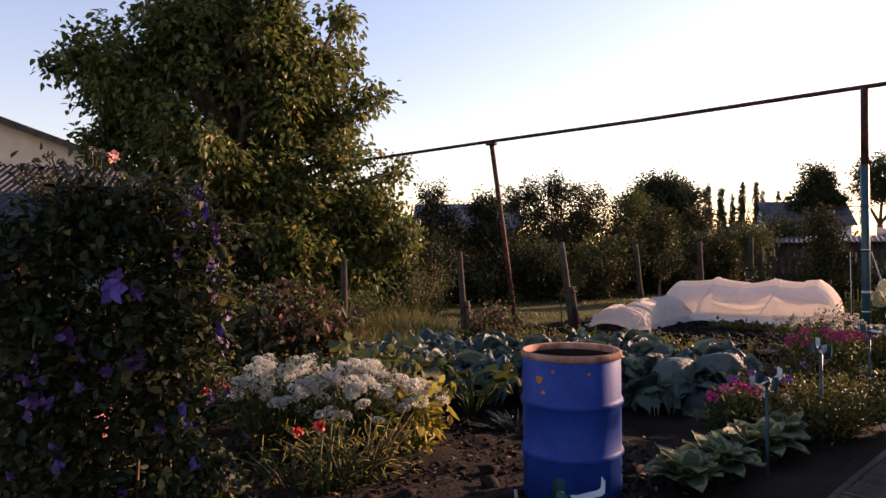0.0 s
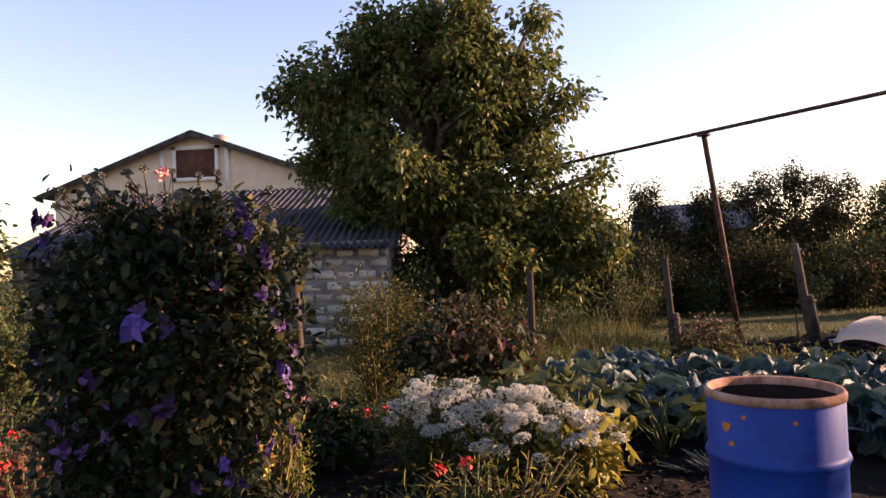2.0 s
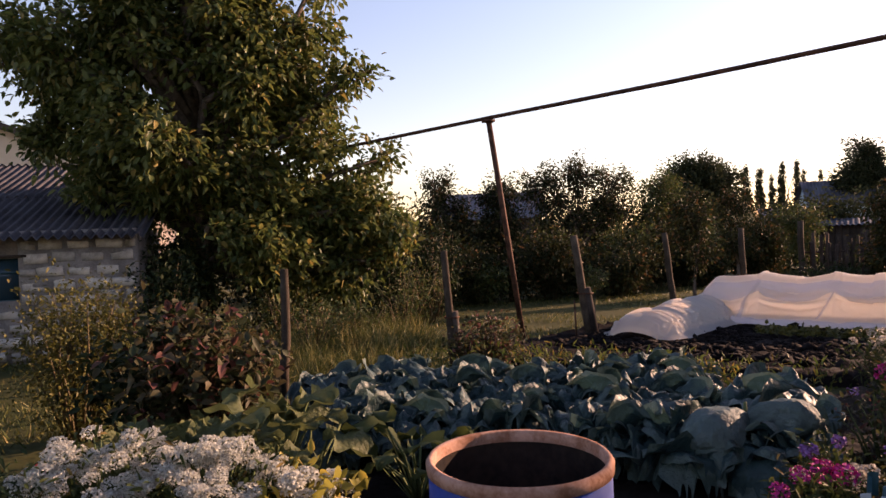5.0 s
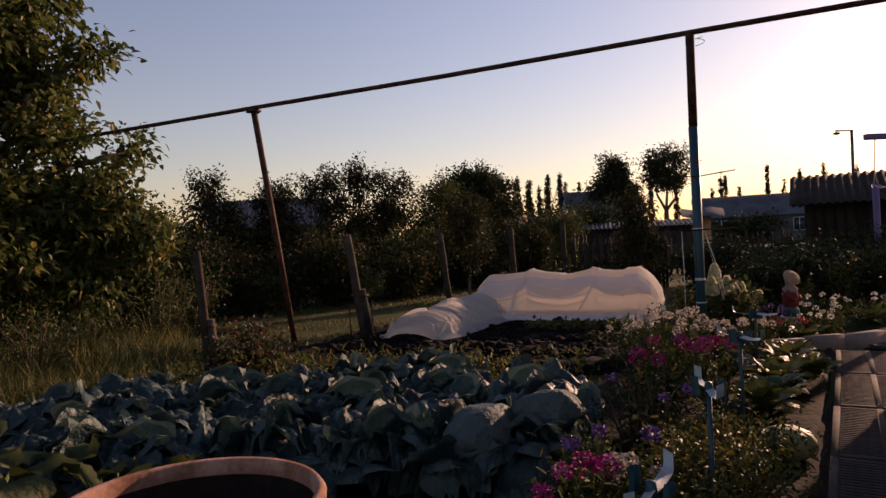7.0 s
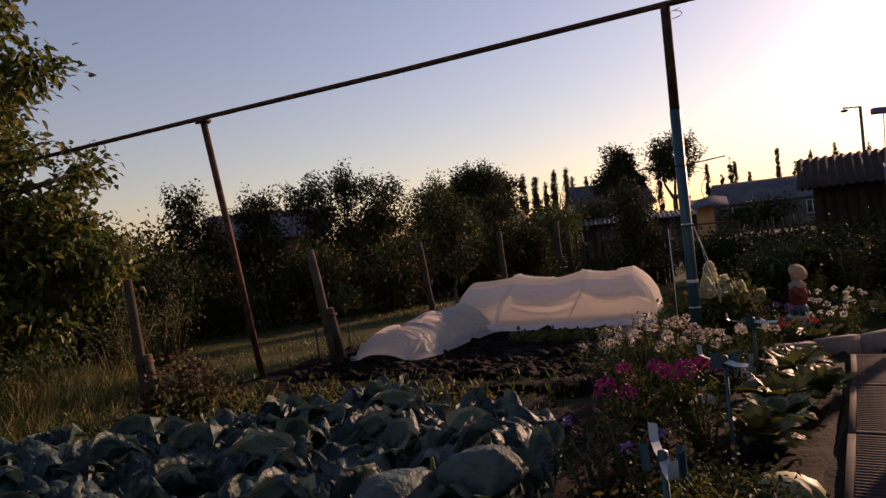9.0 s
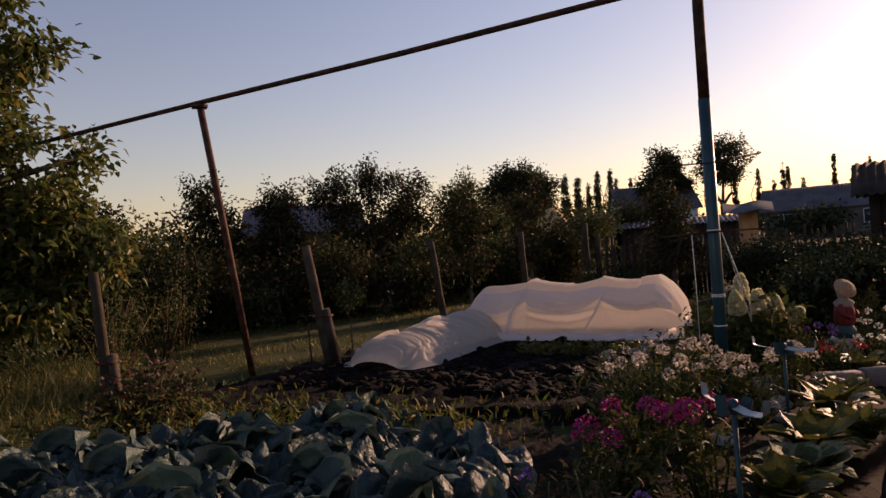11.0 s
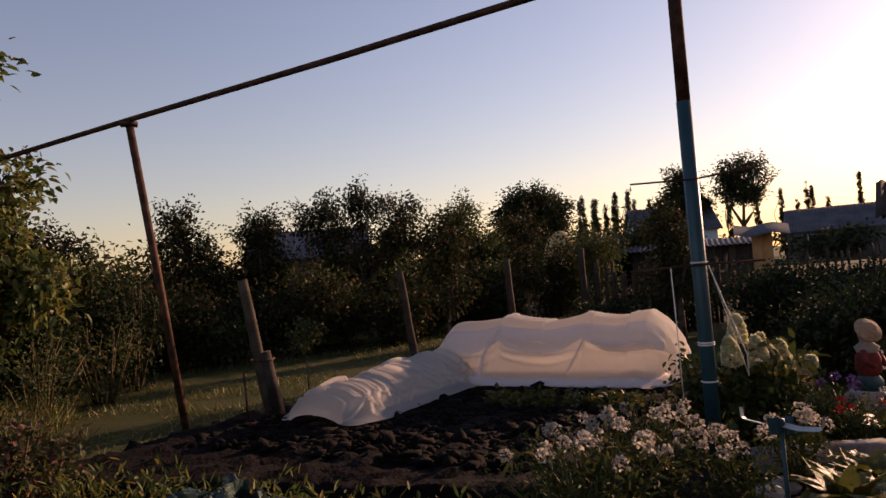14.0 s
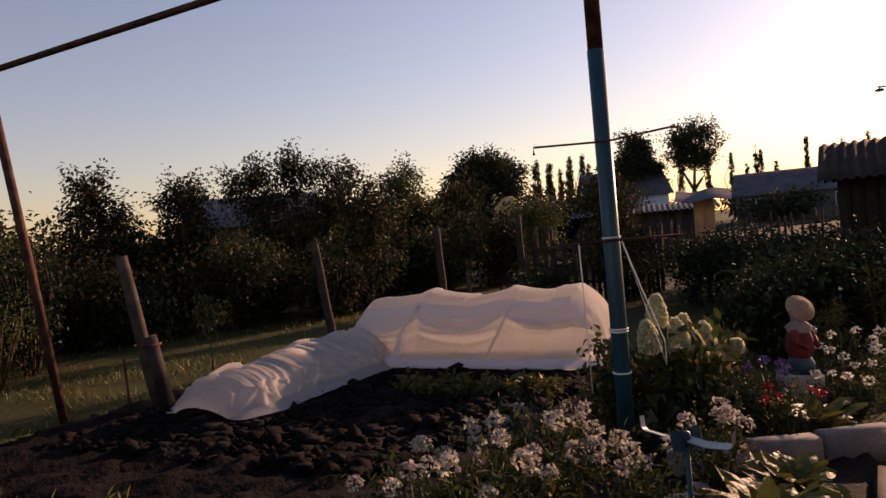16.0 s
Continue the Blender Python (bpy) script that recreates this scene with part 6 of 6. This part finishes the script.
# ---- pinwheels ----
def pinwheel(x, y, h, rz, seed):
    """Two long pale strips with turned-up ends and two teal bottle scoops on one hub."""
    rng = np.random.default_rng(seed)
    root = thing("garden_pinwheel", (x, y, 0), "home-made bottle pinwheel on a teal post", "pinwheel", "pinwheels along the path", rz=rz)
    child("post", Geo().tube([(0, 0, -0.05), (0, 0, h)], 0.011, 8).mesh("post", M["teal"], True), root, "teal-painted stake")
    hub = child("hub", Geo().lathe([(0.0, -0.03), (0.016, -0.03), (0.02, 0.0), (0.016, 0.03), (0.0, 0.034)], 12).mesh("hub", M["teal"], True), root, "teal bottle neck", pose(0, 0, h))
    for k in range(2):
        sg = 1 - 2 * k
        pts = [(0.012 * sg, 0.0, 0.0), (0.09 * sg, 0.0, -0.008), (0.185 * sg, 0.0, 0.002), (0.20 * sg, 0.0, 0.012), (0.204 * sg, 0.0, 0.06)]
        tilt = rng.uniform(0.2, 0.5) * sg
        w = np.array([0.0, 0.016, 0.016 * tilt])
        g = np.array([[np.array(q) - w, np.array(q) + w] for q in pts])
        n = np.array([0, 0, 0.004])
        child("strip_blade", Geo().sheet(g + n).sheet(g[:, ::-1]).sheet(np.stack([g[:, 0], g[:, 0] + n], 1)).sheet(np.stack([g[:, 1] + n, g[:, 1]], 1)).mesh("strip_blade", M["pinwhite"]), hub, "pale strip with its end turned up")
        an = np.linspace(-1.2, 1.2, 7)
        sc = np.array([[(0.034 * math.sin(t) + 0.01 * sg, (0.03 + 0.04 * math.cos(t)) * sg, z) for z in (-0.035, 0.0, 0.05)] for t in an])
        child("scoop", Geo().sheet(sc).sheet(sc[:, ::-1] * np.array([0.94, 0.98, 1.0])).mesh("scoop", M["teal"], True), hub, "teal bottle scoop", pose(0, 0, 0.01 * sg, rng.uniform(-10, 10), rng.uniform(-10, 10), 0))
    return root


for i, (x, y, h) in enumerate(((0.85, 2.5, 0.42), (2.75, 3.42, 0.62), (3.71, 3.93, 0.70), (5.08, 4.72, 0.70), (6.75, 5.72, 0.62))):
    pinwheel(x, y, h, 25 * i, 500 + i)


# ---- round bed with kerb, statue, hydrangea ----
def kerb_stones():
    line = [(7.6, 6.65), (8.0, 6.42), (8.4, 6.24), (8.8, 6.06), (9.35, 5.90), (10.1, 5.76), (10.9, 5.62), (11.8, 5.5)]
    rng = np.random.default_rng(520)
    for (ax, ay), (bx, by) in zip(line[:-1], line[1:]):
        ln = math.hypot(bx - ax, by - ay)
        k = max(1, round(ln / 0.45))
        for i in range(k):
            s = (i + 0.5) / k
            g = Geo().box((-ln / k / 2 + 0.008, -0.06, -0.05), (ln / k / 2 - 0.008, 0.06, 0.17 + rng.uniform(-0.01, 0.015)), 0.012)
            g.v[0] += rng.normal(size=g.v[0].shape) * 0.004
            ob = new("kerb_stone", g.mesh("kerb_stone", M["kerb"]))
            ob.matrix_basis = pose(ax + (bx - ax) * s, ay + (by - ay) * s, 0, rng.normal() * 1.5, rng.normal() * 1.5, math.degrees(math.atan2(by - ay, bx - ax)) + rng.normal() * 1.5)
            tagged(ob, "concrete kerb stone edging the round flower bed", "kerb stone", "kerb of the flower bed")


kerb_stones()


def stone(loc, r, seed, label="rounded pale rubble stone in the bed"):
    bm = bmesh.new()
    bmesh.ops.create_icosphere(bm, subdivisions=2, radius=1)
    for v in bm.verts:
        v.co *= 1 + 0.25 * noise.noise(v.co * 1.3 + Vector((seed, 0, 0)))
        v.co.x, v.co.y, v.co.z = v.co.x * r, v.co.y * r * 0.8, v.co.z * r * 0.6
    me = bpy.data.meshes.new("rubble_stone")
    bm.to_mesh(me)
    bm.free()
    me.materials.append(M["rubble"])
    ob = new("rubble_stone", me)
    ob.matrix_basis = pose(*loc, 0, 0, seed * 40)
    tagged(ob, label, "stone", "stones in the bed")


for i, (x, y, r) in enumerate(((7.25, 6.25, 0.11), (7.45, 6.3, 0.10), (7.1, 6.0, 0.09), (9.9, 7.4, 0.16), (10.4, 7.3, 0.15), (8.8, 7.5, 0.12), (6.4, 5.95, 0.1))):
    stone((x, y, r * 0.35), r, i)


def garden_figure():
    """A plaster figure with a wide hat, one plain mesh."""
    g = Geo()
    g.lathe([(0.0, 0.0), (0.12, 0.0), (0.125, 0.10), (0.09, 0.16)], 20)
    g.lathe([(0.09, 0.15), (0.125, 0.22), (0.12, 0.34), (0.09, 0.42)], 20)
    g.lathe([(0.10, 0.40), (0.12, 0.45), (0.06, 0.50), (0.07, 0.55), (0.08, 0.60), (0.05, 0.66), (0.0, 0.67)], 18)
    for sx in (-1, 1):
        g.tube([(0.09 * sx, -0.02, 0.42), (0.14 * sx, -0.06, 0.32), (0.08 * sx, -0.13, 0.26)], [0.035, 0.03, 0.025], 8)
    me = g.mesh("garden_statue", M["statuered"], True)
    me.materials.append(M["teal"])
    me.materials.append(M["statue"])
    idx = [1 if p.center.z < 0.155 else (2 if p.center.z > 0.41 else 0) for p in me.polygons]
    me.polygons.foreach_set("material_index", idx)
    ob = new("garden_statue", me)
    ob.matrix_basis = pose(9.36, 6.97, 0.25) @ Matrix.Scale(0.78, 4)
    tagged(ob, "painted red and white plaster garden figure in the bed", "statue")
    h = Geo().lathe([(0.0, 0.10), (0.075, 0.095), (0.09, 0.03), (0.165, 0.0), (0.17, -0.015), (0.08, 0.01), (0.0, 0.015)], 22)
    hb = new("straw_hat", h.mesh("straw_hat", M["straw"], True))
    hb.matrix_basis = pose(9.34, 6.93, 0.745, 50, -30, 0) @ Matrix.Diagonal((0.64, 0.64, 0.40, 1))
    tagged(hb, "straw-coloured wide hat on the plaster figure", "hat")


plinth_g = Geo().lathe([(0.0, -0.05), (0.15, -0.05), (0.15, 0.23), (0.13, 0.253), (0.0, 0.253)], 20)
pob = new("statue_plinth", plinth_g.mesh("statue_plinth", M["rubble"], True))
pob.matrix_basis = pose(9.36, 6.97, 0)
tagged(pob, "low round stone plinth under the garden figure", "plinth")
garden_figure()
gb = Geo().lathe([(0.0, 0.0), (0.12, 0.0), (0.13, 0.1), (0.10, 0.22), (0.05, 0.25)], 18).lathe([(0.02, 0.23), (0.07, 0.27), (0.075, 0.33), (0.04, 0.38), (0.0, 0.39)], 16)
for s in (-0.03, 0.03):
    gb.tube([(s, 0, 0.37), (s * 1.3, 0, 0.46)], [0.02, 0.01], 6)
sb = new("animal_statue", gb.mesh("animal_statue", M["statue"], True))
sb.matrix_basis = pose(11.7, 6.9, 0.0)
tagged(sb, "small pale plaster animal figure in the flower bed", "statue")


def hydrangea():
    root = shrub("hydrangea", (8.15, 7.0, 0), (0.45, 0.4, 0.72), "hydrangea bush with large creamy cone-shaped panicles", 530, L["bed"], 900, 0.11, 0.06, 16, category="flower plant", shape=0.4, stemmat="stem")
    rng = np.random.default_rng(531)
    ms = []
    for k in range(2):
        n = 1500
        z = rng.uniform(0, 1, n)
        r = 0.078 * np.sqrt(np.clip(1 - (z * 1.02 - 0.28) ** 2 / 0.56, 0.03, 1)) * (1.08 - 0.35 * z) * rng.uniform(0.85, 1.05, n)
        a = rng.uniform(0, 6.3, n)
        p = np.stack([r * np.cos(a), r * np.sin(a), z * 0.23], 1)
        w = np.stack([-np.sin(a), np.cos(a), rng.normal(size=n)], 1) * rng.choice([-1, 1], (n, 1)) + np.stack([np.cos(a), np.sin(a), z], 1) * 0.35
        ms.append(leaves_mesh("panicle", rng, p, w, 0.027, 0.027, M["cream_fl"], 0.1, 0.0))
    for i, (x, y, z, tx, ty) in enumerate(((-0.12, 0.08, 0.79, 0, 3), (-0.27, 0.0, 0.66, -8, -14), (-0.09, -0.08, 0.64, -6, 4), (0.04, -0.10, 0.56, 10, 8), (0.24, 0.0, 0.58, -4, 18), (0.40, -0.05, 0.53, 6, 58), (0.14, 0.12, 0.62, -6, 6))):
        child("panicle", ms[i % 2], root, "creamy white panicle", pose(x, y, z, tx, ty, i * 50) @ Matrix.Scale(0.86, 4))


hydrangea()
for i, (x, y, sx, h, fl) in enumerate(((8.75, 6.85, 0.3, 0.4, "lilac_fl"), (9.8, 6.9, 0.35, 0.35, "white_fl"), (10.9, 6.8, 0.4, 0.38, "white_fl"), (8.6, 6.55, 0.25, 0.3, "red_fl"), (10.2, 7.2, 0.4, 0.45, "white_fl"), (9.4, 6.65, 0.3, 0.3, "white_fl"))):
    flowering("bed_flower", (x, y, 0), (sx, sx, h), "low flowering plant in the round bed", 540 + i, L["bed"], fl, 6, 0.03, 0.025, 0.05, 0.022, 520, 14, 0.85, 26, 0.7, group="flowers in the round bed")
for i, (x, y) in enumerate(((8.75, 6.45), (10.6, 6.65), (11.3, 6.65))):
    rosette("gold_hosta", (x, y, 0.01), "yellow-green hosta in the round bed", "hosta", HG, rng_l, ((9, 18, 1.1), (7, -2, 1.1)), "hostas in the round bed")
for i, (x, y, h) in enumerate(((9.0, 7.4, 0.62), (11.6, 7.6, 0.8), (10.9, 7.7, 0.55))):
    shrub("lily_stalks", (x, y, 0), (0.25, 0.22, h), "upright leafy lily stalks", 550 + i, L["goldbush"], 420, 0.12, 0.018, 10, category="flower plant", stemmat="stem", shape=0.2)
for i in range(9):
    shrub("far_border_plant", (14.6 + i * 0.35, 9.6 - i * 0.55, 0), (0.55, 0.45, 0.5 + 0.2 * (i % 3)), "low pale-flowering border plant near the sheds", 560 + i, L["dark"] if i % 2 else L["bed"], 420, 0.09, 0.04, 12, group="border by the sheds", category="flower plant")

# ---- clothes-line posts, sheds and lamp beyond ----
def line_post(x, y, h, r, beam, rz):
    root = thing("line_post", (x, y, 0), "purple-painted steel T-post of the washing line", "washing line post", "washing line posts", rz=rz)
    child("post", Geo().tube([(0, 0, -0.05), (-0.02, 0.0, h)], r, 10).mesh("post", M["purple"], True), root)
    if beam:
        child("beam", Geo().box((-beam * 0.66, -0.04, h), (beam * 0.5, 0.04, h + 0.08), 0.006).mesh("beam", M["purple"]), root, "cross beam of angle steel")


line_post(12.5, 6.45, 2.55, 0.075, 1.9, -25)
line_post(15.0, 8.6, 2.1, 0.06, 0, -25)
ln_ = thing("washing_line", (0, 0, 0), "thin slack washing lines between the posts", "washing line")
for k in range(3):
    o = np.array([-0.9 + k * 0.55, 0.42 - k * 0.25, 0])
    a, b = np.array([12.4, 6.5, 2.57]) + o, np.array([15.0, 8.6, 2.08]) + o * 0.1
    t = np.linspace(0, 1, 14)[:, None]
    pts = a + (b - a) * t - np.array([0, 0, 1.0]) * 4 * 0.30 * t * (1 - t)
    child("wire", Geo().tube(pts, 0.007, 4).mesh("wire", M["string"]), ln_)


def plank_shed(name, loc, w, d, h, rz, label, roof, wall, rise=0.6):
    """A shed of upright boards with one pitched corrugated roof."""
    root = thing(name, loc, label, "shed", rz=rz)
    child("wall", Geo().box((-w / 2, 0, -0.05), (w / 2, d, h - 0.05)).mesh("wall", M[wall]), root)
    rng = np.random.default_rng(int(w * 100))
    b = Geo().box((0, -0.02, 0), (0.19, 0.0, h - 0.06), 0.004).mesh("board", M[wall])
    for i in range(int(w / 0.21)):
        child("board", b, root, "", pose(-w / 2 + i * 0.21, rng.uniform(-0.015, 0.0), rng.uniform(-0.02, 0.02)))
    for sx in (-1, 1):
        me = bpy.data.meshes.new("gable")
        x0, x1 = sorted((sx * w / 2, sx * (w / 2 - 0.05)))
        q = [(0, h - 0.07), (d, h - 0.07), (d * 0.5, h + rise - 0.06)]
        me.from_pydata([(x, y, z) for x in (x0, x1) for y, z in q], [], [(0, 2, 1), (3, 4, 5), (0, 1, 4, 3), (1, 2, 5, 4), (2, 0, 3, 5)])
        me.materials.append(M[wall])
        child("gable", me, root)
    pts = [(-0.35, h - 0.1), (d * 0.5, h + rise), (d + 0.3, h - 0.05)]
    child("roof", corrugated(-w / 2 - 0.3, w / 2 + 0.3, int(w * 24), 0.17, 0.03, pts).mesh("roof", M[roof], True), root)
    return root


sh = plank_shed("dark_shed", (18.45, 7.97, 0), 7.0, 3.0, 1.95, -60, "dark tarred plank shed with a corrugated roof", "darkwall", "darkwall", 0.65)
child("door", Geo().box((0.4, -0.06, 0.0), (1.2, -0.03, 1.85), 0.006).mesh("door", M["oldwood"]), sh, "weathered door")
child("window", Geo().box((-1.2, -0.05, 0.9), (-0.75, -0.03, 1.4), 0.005).mesh("window", M["glass"]), sh, "small window")
# the hut's orange is sunlight put into its wall colour
ob_ = plank_shed("pine_hut", (15.0, 12.5, 0), 0.36, 0.4, 1.8, -50, "small pine hut coloured in the orange of the low sun", "tin", "sunlitpine", 0.1)
plank_shed("grey_shed", (21.5, 20.5, 0), 4.2, 2.5, 1.7, -45, "low grey plank shed with a flat roof", "tin", "oldwood", 0.15)


def village_house(name, loc, w, d, eave, rise, rz, label, wall, roof, windows):
    root = thing(name, loc, label, "house", "village houses", rz=rz)
    v = [(-w / 2, 0, -0.05), (w / 2, 0, -0.05), (w / 2, d, -0.05), (-w / 2, d, -0.05), (-w / 2, 0, eave), (w / 2, 0, eave), (w / 2, d, eave), (-w / 2, d, eave), (-w / 2, d / 2, eave + rise), (w / 2, d / 2, eave + rise)]
    me = bpy.data.meshes.new("wall")
    me.from_pydata(v, [], [(0, 1, 5, 4), (2, 3, 7, 6), (1, 2, 6, 9, 5), (3, 0, 4, 8, 7)])
    me.materials.append(M[wall])
    child("wall", me, root)
    pts = [(-0.4, eave - 0.15), (d / 2, eave + rise + 0.06), (d + 0.4, eave - 0.15)]
    child("roof", corrugated(-w / 2 - 0.3, w / 2 + 0.3, int(w * 16), 0.25, 0.03, pts, 0.06).mesh("roof", M[roof], True), root)
    for i in range(windows):
        x = -w / 2 + w * (i + 0.5) / windows
        wd = child("window", Geo().box((x - 0.45, -0.03, 0.9), (x + 0.45, -0.01, 2.0)).mesh("window", M["glass"]), root)
        fr = Geo()
        for a in (-0.47, 0.0, 0.47):
            fr.box((x + a - 0.03, -0.06, 0.87), (x + a + 0.03, -0.025, 2.03))
        fr.box((x - 0.5, -0.058, 2.0), (x + 0.5, -0.027, 2.06)).box((x - 0.5, -0.058, 0.84), (x + 0.5, -0.027, 0.9))
        child("frame", fr.mesh("frame", M["trimw"]), wd)
    return root


village_house("blue_house", (43.0, 43.0, 0), 6.0, 5.0, 3.2, 1.9, -30, "distant house with a grey-blue roof and pale blue gable", "bluewall", "tin", 2)
village_house("long_barn", (60.0, 38.5, 0), 13.0, 7.0, 2.5, 1.9, -57, "long distant barn with a grey tin roof", "grey_render", "tin", 4)
village_house("grey_house", (12.8, 38.5, 0), 6.0, 5.0, 2.9, 1.4, -18, "grey-roofed house behind the orchard", "oldwood", "tin", 0)
village_house("low_barn", (29.8, 34.8, 0), 5.0, 3.0, 1.9, 0.8, -42, "low sagging shed with a grey slate roof", "oldwood", "slate", 0)


def picket_fence(a, b, h, label, seed, gap=0.13):
    root = thing("picket_fence", (a[0], a[1], 0), label, "fence")
    rng = np.random.default_rng(seed)
    ln = math.hypot(b[0] - a[0], b[1] - a[1])
    rz = math.degrees(math.atan2(b[1] - a[1], b[0] - a[0]))
    for i in range(int(ln / gap)):
        hh = h * rng.uniform(0.8, 1.12)
        g = Geo().tube([(0, 0, -0.05), (rng.normal() * 0.03, rng.normal() * 0.03, hh * 0.96), (rng.normal() * 0.03, 0, hh)], [0.04, 0.036, 0.012], 5)
        child("picket", g.mesh("picket", M["oldwood"]), root, "", pose(*(Matrix.Rotation(radians(rz), 3, "Z") @ Vector((i * gap + rng.normal() * 0.02, 0, 0))), 0, 0, rng.uniform(0, 360)))
    d = Vector((b[0] - a[0], b[1] - a[1], 0))
    for z in (0.35, h * 0.75):
        child("rail", Geo().tube([(0, 0.04, z), (d.x, d.y + 0.04, z)], 0.025, 5).mesh("rail", M["oldwood"]), root)


picket_fence((11.9, 13.9), (15.2, 13.6), 1.35, "dark rough picket fence of old stakes", 600)
picket_fence((17.5, 18.0), (23.0, 15.0), 1.2, "rough grey picket fence by the far yard", 601, 0.2)

lamp = thing("street_lamp", (24.0, 13.6, 0), "slim street lamp with a small hanging head", "street lamp")
child("pole", Geo().tube([(0, 0, -0.05), (0.05, 0, 4.35)], [0.06, 0.045], 8).mesh("pole", M["tin"], True), lamp)
child("arm", Geo().tube([(0.05, 0, 4.33), (-0.28, 0.35, 4.36)], 0.025, 6).mesh("arm", M["tin"], True), lamp)
child("head", Geo().lathe([(0.0, 0.0), (0.10, -0.04), (0.11, -0.08), (0.04, -0.1), (0.0, -0.1)], 12, (-0.25, 0.32, 4.33)).mesh("head", M["tin"], True), lamp)
hay = thing("hay_stack", (21.0, 27.5, 0), "small tawny haystack beyond the orchard", "haystack")
child("body", Geo().lathe([(0.75, -0.05), (0.85, 0.6), (0.80, 1.6), (0.6, 2.4), (0.2, 2.75), (0.0, 2.8)], 24).mesh("body", M["hay"], True), hay)
st = new("iron_stake", Geo().tube([(5.02, 10.75, -0.05), (5.0, 10.75, 0.62)], 0.012, 6).mesh("iron_stake", M["rust"]))
tagged(st, "thin rusty iron stake beside a fence post", "stake")

# ---- grass ----
grass("meadow_grass", (-9, 7.0, 16, 18), 60000, 700, 0.16, "tufty green and straw-coloured meadow grass", fence_side)
grass("tall_grass", (0.6, 8.9, 3.2, 13.5), 9000, 702, 0.55, "tall pale grass behind the cabbages", fence_side)
grass("far_grass", (6, 17.5, 30, 34), 14000, 703, 0.35, "dry straw-coloured grass beyond the orchard")
